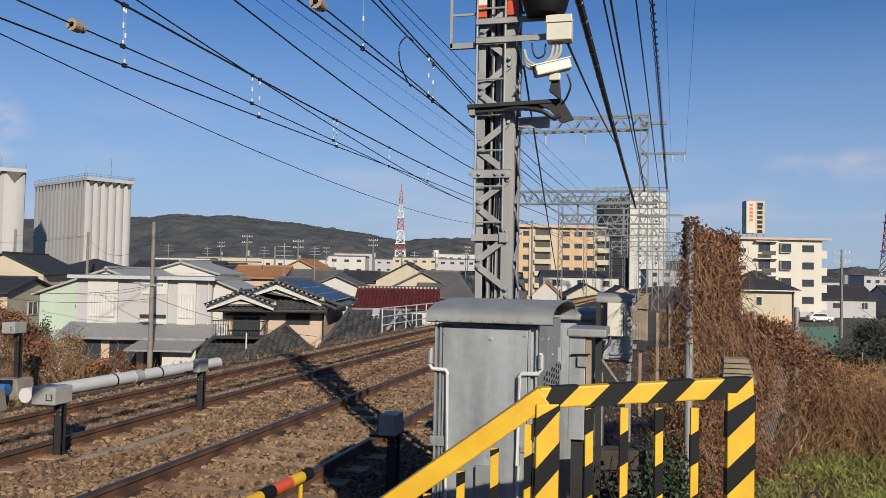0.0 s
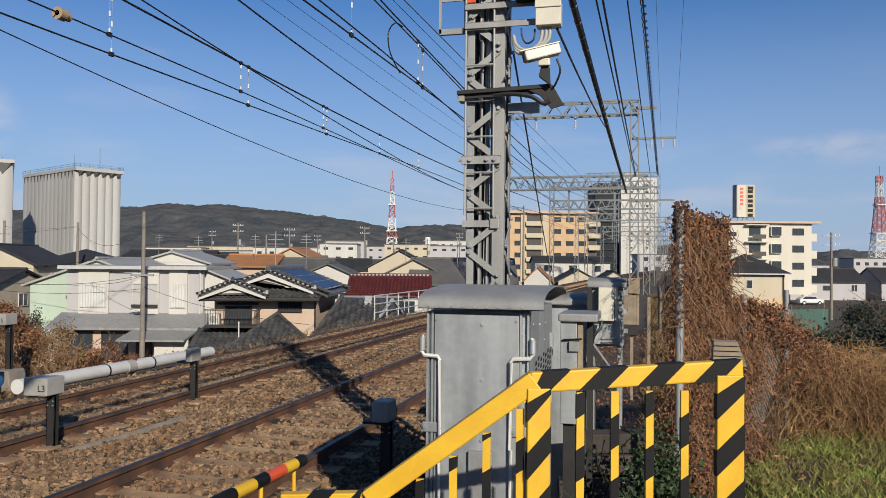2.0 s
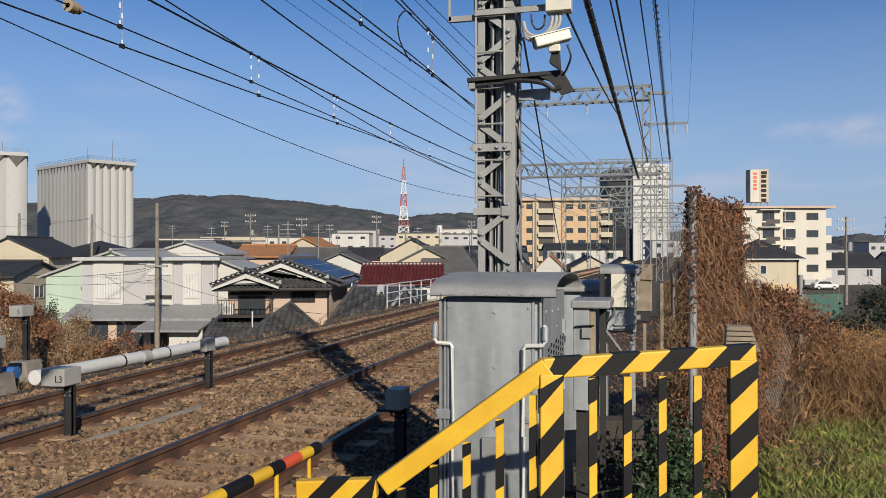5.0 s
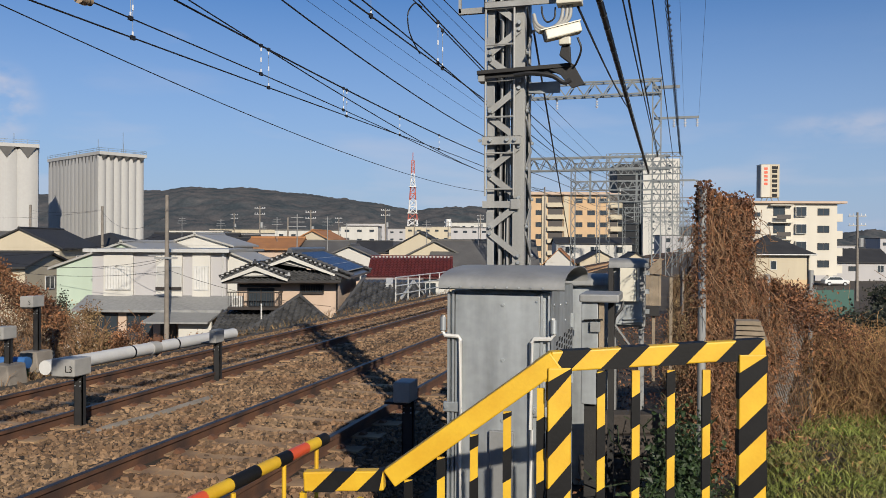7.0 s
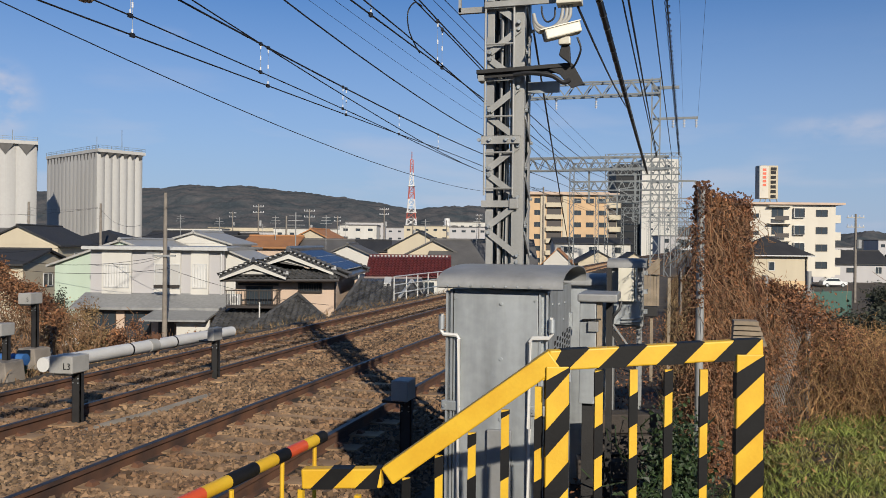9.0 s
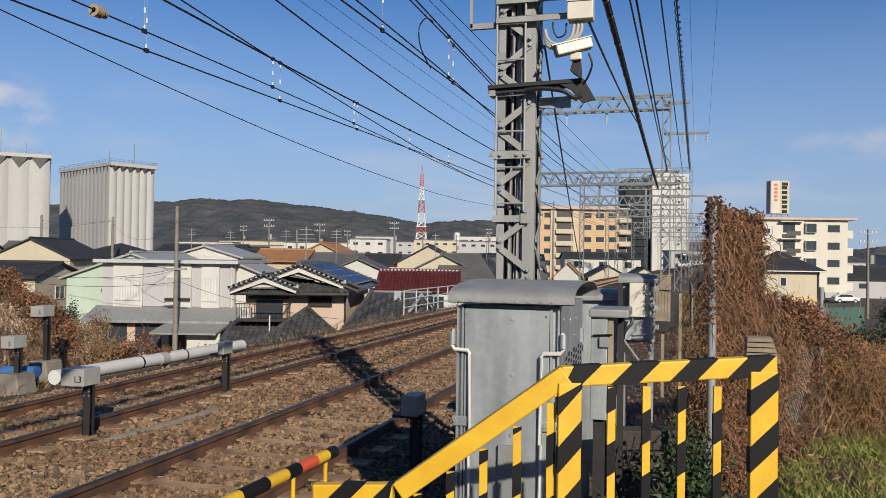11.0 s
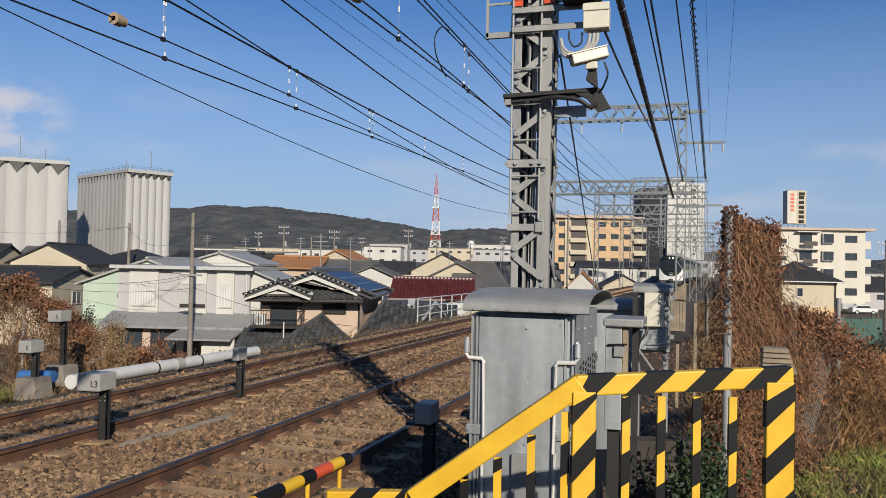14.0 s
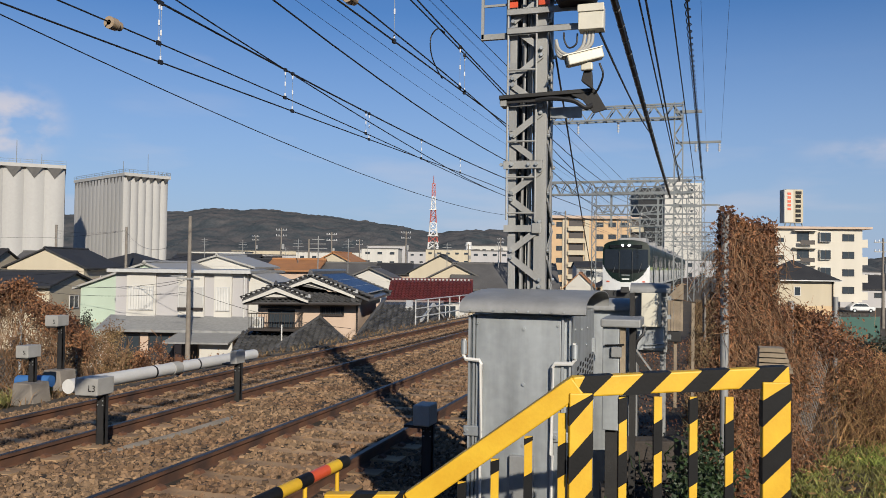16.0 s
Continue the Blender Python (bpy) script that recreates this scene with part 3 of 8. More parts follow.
def striped_barrier():
    f = thing("barrier_pole", "black, yellow and orange banded guard pole on thin yellow stakes", "barrier")
    y, i = 3.21, 0
    kinds = ["black", "yellow", "red", "black", "yellow", "black", "yellow", "red", "black", "yellow", "black", "yellow", "red", "black", "yellow"]
    lens = [0.07, 0.10, 0.14, 0.09, 0.14, 0.17, 0.15, 0.15, 0.12, 0.14, 0.17, 0.15, 0.15, 0.12, 0.14]
    x0 = -1.425
    for k, l in zip(kinds, lens):
        r0 = 0.024 if k != "black" else 0.026
        part("band", Shape().tube([(x0, y, 1.15), (x0 - l * 0.06, y - l, 1.15)], r0, 14), M[k], f, {"red": "orange band", "yellow": "yellow band", "black": "black band"}[k], smooth=True)
        x0 -= l * 0.06
        y -= l
    for yy in (3.16, 2.86, 2.48, 2.0):
        part("stake", Shape().tube([(-1.44, yy, -0.02), (-1.44, yy, 1.13)], 0.009, 8), M["yellow"], f, smooth=True)


striped_barrier()


# ---------------------------------------------------------------- trackside cabinets
def barrel_roof(x0, x1, y0, y1, z, rise, lip, mat_, parent, label=""):
    s = Shape()
    n = 14
    prof = [(y0, z - lip)]
    for i in range(n + 1):
        a = math.pi * i / n
        prof.append(((y0 + y1) / 2 - (y1 - y0) / 2 * math.cos(a), z + rise * math.sin(a) ** 0.8))
    prof.append((y1, z - lip))
    inner = [((p - (y0 + y1) / 2) * 0.98 + (y0 + y1) / 2, q - 0.006) for p, q in prof]
    k = len(prof)
    vs = [(x, p, q) for x in (x0, x1) for p, q in prof + inner]
    fs = []
    for i in range(k - 1):
        fs += [(i, i + 1, 2 * k + i + 1, 2 * k + i), (k + i, 3 * k + i, 3 * k + i + 1, k + i + 1), (i, k + i, k + i + 1, i + 1), (2 * k + i, 2 * k + i + 1, 3 * k + i + 1, 3 * k + i)]
    s.add(vs, fs)
    return part("roof", s, mat_, parent, label, smooth=True)


def handle_bar(pts, parent, r=0.011):
    return part("handle", Shape().tube(pts, r, 8), M["pvc"], parent, "bent pale steel lever handle", smooth=True)


def main_cabinet():
    c = thing("relay_cabinet", "galvanised steel trackside relay cabinet with curved roof", "cabinet", "trackside cabinets")
    x0, x1, y0, y1, z1 = -1.285, -0.68, 4.75, 5.95, 1.71
    part("body", Shape().box(x0, x1, y0 + 0.02, y1, -0.12, z1), M["galv"], c, bevel=0.006)
    # door panel set between two upright channels
    part("door", Shape().box(x0 + 0.035, x1 - 0.055, y0 - 0.012, y0 + 0.022, 0.05, z1 - 0.02), M["galv"], c, bevel=0.003)
    for xa, xb in ((x0 - 0.012, x0 + 0.03), (x1 - 0.05, x1 + 0.006)):
        part("channel", Shape().box(xa, xa + 0.014, y0 - 0.02, y0 + 0.03, 0.0, z1 - 0.01).box(xb - 0.012, xb, y0 - 0.02, y0 + 0.03, 0.0, z1 - 0.01).box(xa, xb, y0 + 0.005, y0 + 0.03, 0.0, z1 - 0.01), M["galv"], c)
    roof = barrel_roof(x0 - 0.05, x1 + 0.10, y0 - 0.09, y1 + 0.09, 1.755, 0.095, 0.028, M["galv_dark"], c, "curved grey roof with riveted edge")
    # rivets
    for x in [x0 + 0.02 + i * 0.07 for i in range(9)]:
        part("rivet", Shape().tube([(x, y0 - 0.085, 1.738), (x, y0 - 0.097, 1.738)], 0.006, 8), M["galv"], roof)
    for x in (x0 + 0.045, x1 - 0.07):
        part("bolt", Shape().tube([(x, y0 - 0.01, 1.655), (x, y0 - 0.022, 1.655)], 0.007, 8), M["galv"], c)
    for z in (1.63, 1.30, 0.94):
        part("bolt", Shape().tube([(x0 + 0.33, y0 - 0.01, z), (x0 + 0.33, y0 - 0.02, z)], 0.010, 8), M["galv"], c)
    # lever handles with their brackets
    for xa, xb in ((x0 - 0.035, x0 + 0.075), (x1 + 0.03, x1 - 0.10)):
        yf = y0 - 0.035
        handle_bar([(xa, yf, 1.56), (xa, yf, 1.46), (xa + (xb - xa) * 0.12, yf, 1.438), (xb - (xb - xa) * 0.12, yf, 1.434), (xb, yf, 1.412), (xb, yf, 0.90)], c, 0.0125)
        part("sleeve", Shape().tube([(xa, yf, 1.55), (xa, yf, 1.47)], 0.019, 10), M["galv"], c, smooth=True)
        part("bracket", Shape().box(min(xb, xa) - 0.0, max(xa, xb) + 0.0, y0 - 0.03, y0 + 0.0, 0.975, 1.035), M["galv"], c, bevel=0.005)
        handle_bar([(xb, yf, 0.90), (xb, yf, 0.45), (xb + (xa - xb) * 0.3, yf, 0.40), (xa, yf, 0.395)], c, 0.0125)
        for z in (1.005,):
            for dx in (0.02, 0.11):
                part("bolt", Shape().tube([(min(xa, xb) + dx, y0 - 0.028, z), (min(xa, xb) + dx, y0 - 0.042, z)], 0.011, 8), M["galv"], c)
    # dark vertical plate on the front, lower part
    part("duct", Shape().box(x0 + 0.255, x0 + 0.40, y0 - 0.045, y0 - 0.012, 0.0, 0.88), M["galv_dark"], c, "dark grey upright plate", bevel=0.004)
    # louvre of round holes on the side
    for i in range(5):
        for j in range(7):
            y, z = y0 + 0.33 + j * 0.125, 1.20 + i * 0.042 + (j % 2) * 0.018
            part("vent_hole", Shape().prism([(x1 + 0.003, y - 0.035, z - 0.012), (x1 + 0.003, y + 0.02, z - 0.012), (x1 + 0.003, y + 0.035, z + 0.012), (x1 + 0.003, y - 0.02, z + 0.012)], (0, 0, 0), (-0.008, 0, 0)), M["black"], c)
    for y, z in ((4.95, 1.62), (5.25, 1.60), (5.55, 1.59), (5.05, 1.50), (5.5, 1.48)):
        part("rivet", Shape().tube([(x1 - 0.002, y, z), (x1 + 0.006, y, z)], 0.009, 8), M["galv"], c)
    for z in (1.0, 1.4):
        part("hinge", Shape().box(x1, x1 + 0.02, y1 - 0.12, y1 - 0.08, z, z + 0.1), M["galv"], c)
    part("plinth", Shape().box(x0 - 0.05, x1 + 0.05, y0 - 0.05, y1 + 0.05, -0.35, -0.10), M["concrete"], c)


main_cabinet()


def small_cabinets():
    # box with a flat lipped lid
    c = thing("equipment_box", "grey painted trackside equipment box with overhanging lid", "cabinet", "trackside cabinets")
    x0, x1, y0, y1 = -0.675, -0.385, 6.5, 6.95
    part("body", Shape().box(x0, x1 - 0.16, y0, y1, 0.72, 1.55), M["galv"], c, bevel=0.006)
    part("lid", Shape().box(x0 - 0.015, x1 + 0.005, y0 - 0.04, y1 + 0.04, 1.535, 1.60), M["galv_dark"], c, bevel=0.012)
    part("latch", Shape().box(x0 + 0.07, x0 + 0.15, y0 - 0.03, y0, 1.30, 1.38), M["galv_dark"], c, bevel=0.004)
    part("latch_pull", Shape().tube([(x0 + 0.02, y0 - 0.02, 1.39), (x0 + 0.17, y0 - 0.02, 1.40)], 0.008, 6), M["black"], c)
    part("post", Shape().box(x1 - 0.155, x1 - 0.115, y0 + 0.02, y0 + 0.08, -0.3, 1.54), M["wood"], c, "weathered brown support post")
    # rear post and legs take the dark iron colour in place of shade
    part("post", Shape().box(x1 - 0.10, x1 - 0.05, y0 + 0.25, y0 + 0.31, -0.3, 1.54), M["ironpost"], c)
    for x in (x0 + 0.02, x1 - 0.22):
        part("leg", Shape().box(x, x + 0.05, y0 + 0.05, y0 + 0.10, -0.32, 0.72), M["ironpost"], c)
    # rounded cabinet behind it
    c = thing("relay_cabinet", "grey trackside cabinet with low rounded roof", "cabinet", "trackside cabinets")
    part("body", Shape().box(-0.98, -0.50, 7.75, 8.35, -0.3, 1.64), M["galv"], c, bevel=0.006)
    barrel_roof(-1.03, -0.42, 7.68, 8.42, 1.64, 0.07, 0.03, M["galv_dark"], c)
    part("bracket", Shape().box(-0.60, -0.50, 7.68, 7.75, 0.98, 1.04).box(-0.52, -0.50, 7.66, 7.76, 0.85, 1.1), M["galv"], c)
    # tall box carrying a cream panel
    c = thing("signal_cabinet", "grey signal cabinet with a cream front panel and cables", "cabinet", "trackside cabinets")
    part("body", Shape().box(-0.54, -0.21, 7.5, 7.72, 1.25, 1.82), M["galv_dark"], c, bevel=0.01)
    barrel_roof(-0.53, -0.18, 7.44, 7.78, 1.82, 0.05, 0.03, M["galv_dark"], c)
    part("panel", Shape().box(-0.43, -0.29, 7.40, 7.5, 1.485, 1.785), M["beige"], c, "cream enamelled panel", bevel=0.005)
    part("side_panel", Shape().box(-0.283, -0.262, 7.42, 7.5, 1.485, 1.785), M["beige"], c)
    part("shield", Shape().box(-0.53, -0.49, 7.43, 7.5, 1.36, 1.78), M["ironpost"], c, "dark edge shield")
    part("door", Shape().box(-0.47, -0.235, 7.465, 7.5, 1.27, 1.485), M["galv"], c, bevel=0.004)
    for z in (1.29, 1.32):
        part("latch", Shape().tube([(-0.40, 7.45, z), (-0.23, 7.45, z + 0.015)], 0.009, 6), M["galv"], c)
    for z in (1.72, 1.55, 1.37):
        part("hinge", Shape().box(-0.21, -0.175, 7.52, 7.56, z, z + 0.04), M["galv"], c)
    part("cable", Shape().tube([(-0.40, 7.38, 1.485), (-0.41, 7.36, 1.42), (-0.46, 7.35, 1.36), (-0.49, 7.38, 1.28)], 0.014, 8), M["cable"], c, "black cable loop", smooth=True)
    part("strut", Shape().beam((-0.52, 7.36, 1.28), (-0.26, 7.36, 0.93), 0.04, 0.04), M["ironpost"], c, "dark diagonal strut")
    part("strut", Shape().beam((-0.47, 7.37, 1.28), (-0.22, 7.37, 0.94), 0.012, 0.016), M["galv_dark"], c)
    for x in (-0.52, -0.27):
        part("leg", Shape().box(x, x + 0.05, 7.55, 7.61, -0.32, 1.25), M["galv_dark"], c)
    # slatted wooden hutch on a frame
    c = thing("timber_hutch", "weathered wooden hutch with sloping board roof on posts", "hutch", at=pose(-0.3, 0, 0))
    part("post", Shape().box(0.02, 0.07, 14.0, 14.06, -0.3, 1.55), M["wood"], c)
    part("post", Shape().box(0.30, 0.35, 14.0, 14.06, -0.3, 1.45), M["wood"], c)
    part("roof", Shape().prism([(-0.10, 13.9, 1.52), (0.14, 13.9, 1.78), (0.17, 13.9, 1.77), (0.17, 13.9, 1.50)], (0, 0, 0), (0, 0.5, 0)), M["wood"], c)
    for i in range(5):
        part("board", Shape().box(-0.08 + i * 0.05, -0.035 + i * 0.05, 13.95, 13.98, 0.98, 1.5), M["wood"], c)
    part("box", Shape().box(-0.08, 0.14, 13.93, 14.1, 0.80, 0.97), M["ironpost"], c, "dark metal box", bevel=0.01)


small_cabinets()


# ---------------------------------------------------------------- short marker posts
def marker_post(x, y, zt, zb=-0.2, label="black iron marker post with a grey box on top", footing=False, boxdir=0.0, glyph="", wide=0.24):
    p = thing("marker_post", label, "marker post", "marker posts", at=pose(x, y, zb))
    H = zt - zb
    part("post", Shape().box(-0.055, 0.055, -0.012, 0.012, 0.0, H - 0.2).box(-0.055, -0.043, -0.012, 0.06, 0.0, H - 0.2).box(0.043, 0.055, -0.012, 0.06, 0.0, H - 0.2), M["ironpost"], p, bevel=0.003)
    part("base", Shape().prism([(-0.12, -0.03, 0), (0.12, -0.03, 0), (0.055, -0.03, 0.06), (-0.055, -0.03, 0.06)], (0, 0, 0), (0, 0.12, 0)), M["ironpost"], p)
    b = part("box", Shape().box(-0.05 - wide, 0.07, -0.16, 0.10, H - 0.20, H), M["greybox"], p, bevel=0.012)
    part("lid", Shape().box(-0.065, 0.085, -0.17, 0.11, H - 0.19, H + 0.006), M["greybox"], p, bevel=0.008) if wide > 0.1 else None
    part("plate", Shape().box(-0.20, 0.03, -0.13, 0.08, H - 0.225, H - 0.20), M["ironpost"], p)
    for z in (H - 0.27, H - 0.32):
        for xx in (-0.035, 0.035):
            part("bolt", Shape().tube([(xx, -0.012, z), (xx, -0.02, z)], 0.008, 6), M["galv"], p)
    if glyph:
        cu = bpy.data.curves.new("letters", "FONT")
        cu.body, cu.size, cu.extrude, cu.align_x = glyph, 0.105, 0.001, "CENTER"
        tmp = new("tmp", cu)
        me = bpy.data.meshes.new_from_object(tmp.evaluated_get(bpy.context.evaluated_depsgraph_get()))
        bpy.data.objects.remove(tmp)
        me.materials.clear()
        me.materials.append(M["black"])
        o = part("lettering", me, None, b, "black letters")
        o.matrix_basis = pose(0.01, -0.173, H - 0.145, 90, 0, 0)
    if footing:
        part("footing", Shape().prism([(-0.24, -0.2, -0.15), (0.24, -0.2, -0.15), (0.18, -0.2, 0.22), (-0.18, -0.2, 0.22)], (0, 0, 0), (0, 0.4, 0)), M["concrete"], p, "rough concrete footing", bevel=0.02)
    return p


marker_post(-6.55, 7.82, 0.66, glyph="L3", wide=0.19)
marker_post(-6.73, 11.07, 0.66, -0.3, label="black iron marker post with small grey box between the tracks", wide=-0.01)
marker_post(-2.46, 7.52, 0.66, label="black iron post with blue-grey box in the cabinet's shade", wide=0.05)
marker_post(-11.1, 12.15, 1.01, label="tall black marker post on a concrete footing by the pipe", wide=0.16, footing=True, glyph="S")
marker_post(-10.34, 10.7, 0.62, label="short black marker post on a concrete footing", wide=0.13, footing=True, glyph="S")


# ---------------------------------------------------------------- white pipe
def pipeline():
    p = thing("drain_pipe", "white plastic pipe lying along the track's edge", "pipe")
    a, b = Vector((-9.33, 10.4, 0.04)), Vector((-9.55, 16.4, -0.06))
    d = (b - a)
    part("pipe", Shape().tube([a + d * k for k in (0, 0.25, 0.5, 0.75, 1)], 0.115, 18), M["pvc"], p, smooth=True)
    for k in (0.36, 0.6, 0.82):
        part("joint_ring", Shape().tube([a + d * k, a + d * (k + 0.006)], 0.121, 18), M["black"], p)
    part("collar", Shape().tube([a + d * 0.46, a + d * 0.50], 0.124, 18), M["conduit"], p, "grey coupling", smooth=True)
    part("flange", Shape().box(-9.52, -9.38, 13.42, 13.47, -0.16, 0.19).box(-9.545, -9.51, 13.44, 13.50, -0.1, 0.24), M["rust"], p, "rusty clamp plate")
    q = thing("blue_drain_pipe", "blue plastic pipe end beside the footings", "pipe")
    part("pipe", Shape().tube([(-11.0, 11.1, -0.05), (-10.35, 11.15, -0.03)], 0.10, 16), M["bluepvc"], q, smooth=True)


pipeline()
tagged(part("cable_trough", Shape().tube(smooth_path([(-6.28, 7.5, -0.18), (-6.18, 7.9, -0.14), (-6.07, 8.6, -0.135), (-6.05, 9.4, -0.135), (-6.1, 9.9, -0.16)]), 0.045, 8), M["concrete"], smooth=True), "half-buried sandy concrete cable trough between the tracks", "cable trough")

# ---------------------------------------------------------------- near mast with camera and signal
def signal_mast():
    t = thing("signal_mast", "grey steel lattice mast with cables, camera and brackets", "mast")
    cx, cy, w, d = -1.415, 7.26, 0.33, 0.36
    fy = cy - d / 2
    for x0, x1 in ((cx - w / 2, cx - w / 2 + 0.065), (cx + w / 2 - 0.10, cx + w / 2)):
        edge = x0 if x0 < cx - 0.1 else x1
        for y, sy in ((fy, 1), (cy + d / 2, -1)):
            part("chord", Shape().prism([(x0, y, -0.4), (x1, y, -0.4), (x1, y + sy * 0.012, -0.4), (x0, y + sy * 0.012, -0.4)], (0, 0, 0), (0, 0, 7.9)), M["mast"], t, bevel=0.002)
            part("chord_flange", Shape().box(edge - 0.006, edge + 0.006, min(y + sy * 0.012, y + sy * 0.085), max(y + sy * 0.012, y + sy * 0.085), -0.4, 7.5), M["mast"], t)
    # zigzag flats bolted to the chords, on the front, the back and the side
    half = 0.2575
    for k in range(28):
        z = -0.20 + half * k
        lo, hi = (z + 0.03, z + half - 0.03)
        a, b = ((cx + 0.125, lo), (cx - 0.135, hi)) if k % 2 == 0 else ((cx - 0.135, lo), (cx + 0.125, hi))
        part("brace", Shape().beam((a[0], fy - 0.016, a[1]), (b[0], fy - 0.016, b[1]), 0.056, 0.008, (0, 1, 0)), M["mast"], t)
        part("brace", Shape().beam((a[0], cy + d / 2, b[1]), (b[0], cy + d / 2, a[1]), 0.05, 0.008, (0, 1, 0)), M["mast"], t)
        y0, y1 = (fy + 0.04, cy + d / 2 - 0.04) if k % 2 else (cy + d / 2 - 0.04, fy + 0.04)
        part("brace", Shape().beam((cx + w / 2 + 0.014, y0, lo), (cx + w / 2 + 0.014, y1, hi), 0.045, 0.008, (1, 0, 0)), M["mast"], t)
        for px, pz in (a, b):
            part("bolt", Shape().tube([(px, fy - 0.018, pz), (px, fy - 0.040, pz)], 0.017, 6), M["galv"], t)
        part("bolt", Shape().tube([(cx + w / 2 + 0.012, y0, lo), (cx + w / 2 + 0.034, y0, lo)], 0.016, 6), M["galv"], t)
    # splice plates on the outer chord
    for z in (2.06, 2.62, 3.22, 3.62):
        part("gusset", Shape().box(cx - w / 2 - 0.004, cx - w / 2 + 0.062, fy - 0.008, fy - 0.003, z, z + 0.22), M["galv_dark"], t)
    part("strap", Shape().box(cx - 0.20, cx + 0.06, fy - 0.034, fy - 0.026, 2.315, 2.375), M["mast"], t, "flat strap with bolt holes")
    part("strap_bend", Shape().box(cx + 0.055, cx + 0.14, fy - 0.05, fy - 0.036, 2.30, 2.39), M["mast"], t, bevel=0.01)
    # conduits running up inside
    for i, (x, y, r) in enumerate(((cx - 0.05, fy + 0.04, 0.020), (cx - 0.015, fy + 0.09, 0.013), (cx + 0.018, fy + 0.05, 0.016), (cx + 0.052, fy + 0.05, 0.014), (cx + 0.03, fy + 0.12, 0.012))):
        part("conduit", Shape().tube([(x, y, -0.3), (x, y, 2.0), (x + 0.008, y, 4.0), (x, y, 7.5)], r, 10), M["conduit" if i % 2 else "galv_dark"], t, smooth=True)
    # black box stands in for the shaded gaps behind the conduits
    part("trunking", Shape().box(cx - 0.115, cx - 0.02, cy - 0.02, cy + 0.06, -0.3, 7.5), M["cable"], t, "black box standing for shaded gaps inside the mast")
    # climbing ladder on the front
    for x in (cx - 0.172, cx + 0.085):
        part("ladder_rail", Shape().tube([(x, fy - 0.052, 2.42), (x, fy - 0.052, 7.5)], 0.010, 8), M["mast"], t, smooth=True)
    z = 2.48
    while z < 6.5:
        part("rung", Shape().tube([(cx - 0.172, fy - 0.052, z), (cx + 0.085, fy - 0.052, z)], 0.009, 6), M["mast"], t)
        z += 0.32
    # collars and brackets
    for z, x0, x1, h in ((2.91, cx - 0.20, cx + 0.15, 0.075), (4.11, cx - 0.18, cx + 0.62, 0.055), (4.28, cx - 0.18, cx + 0.62, 0.055)):
        part("bracket", Shape().box(x0, x1, fy - 0.075, fy - 0.055, z - h / 2, z + h / 2).box(x0, x1, fy - 0.075, fy - 0.015, z + h / 2 - 0.008, z + h / 2), M["mast"], t, bevel=0.003)
    for x in (cx - 0.215, cx - 0.12, cx + 0.03, cx + 0.10):
        part("bolt", Shape().tube([(x, fy - 0.07, 2.91), (x, fy - 0.10, 2.91)], 0.016, 6), M["galv"], t)
    # dark iron colour carries the shade that lies on this arm
    part("camera_arm", Shape().beam((cx - 0.235, fy - 0.11, 3.505), (cx + 0.60, fy - 0.11, 3.53), 0.04, 0.035).beam((cx - 0.235, fy - 0.092, 3.485), (cx + 0.60, fy - 0.092, 3.51), 0.007, 0.07), M["ironpost"], t, "steel arm coloured dark for its shade", bevel=0.003)
    part("camera_arm_foot", Shape().box(cx - 0.225, cx - 0.17, fy - 0.11, fy + 0.02, 3.43, 3.48), M["mast"], t)
    part("camera_arm_tail", Shape().prism([(cx + 0.40, fy - 0.12, 3.50), (cx + 0.61, fy - 0.12, 3.54), (cx + 0.71, fy - 0.12, 3.36), (cx + 0.60, fy - 0.12, 3.33), (cx + 0.50, fy - 0.12, 3.45)], (0, 0, 0), (0, 0.02, 0)), M["ironpost"], t, "dark gusset plate", bevel=0.004)
    part("arm_cable", Shape().tube(smooth_path([(cx + 0.100, fy - 0.14, 3.46), (cx + 0.250, fy - 0.14, 3.47), (cx + 0.430, fy - 0.14, 3.44), (cx + 0.530, fy - 0.13, 3.38), (cx + 0.590, fy - 0.12, 3.40)]), 0.02, 8), M["cable"], t, smooth=True)
    part("lamp_arm_plate", Shape().box(cx + 0.190, cx + 0.470, fy + 0.1, fy + 0.12, 3.34, 3.44), M["galv"], t)
    # junction box and conduits
    jb = part("junction_box", Shape().box(cx + 0.470, cx + 0.685, fy - 0.20, fy - 0.05, 4.04, 4.25), M["beige"], t, "cream junction box", bevel=0.006)
    part("lid", Shape().box(cx + 0.465, cx + 0.690, fy - 0.212, fy - 0.19, 4.19, 4.255), M["beige"], jb, bevel=0.004)
    for dx, dip in ((0.0, 0.0), (0.035, 0.03), (0.065, 0.055)):
        part("hose", Shape().tube(smooth_path([(cx + 0.265, fy - 0.1, 3.99 - dip), (cx + 0.295, fy - 0.12, 3.90 - dip), (cx + 0.365, fy - 0.13, 3.85 - dip * 0.6), (cx + 0.445, fy - 0.13, 3.86 - dip * 0.4), (cx + 0.505 + dx, fy - 0.13, 3.92), (cx + 0.525 + dx, fy - 0.13, 4.04)]), 0.016, 10), M["conduit"], t, "grey flexible hose", smooth=True)
    part("cable", Shape().tube(smooth_path([(cx + 0.335, fy - 0.11, 4.05), (cx + 0.345, fy - 0.12, 3.97), (cx + 0.385, fy - 0.12, 3.91), (cx + 0.445, fy - 0.12, 3.94), (cx + 0.455, fy - 0.12, 4.03)]), 0.008, 8), M["cable"], t, smooth=True)
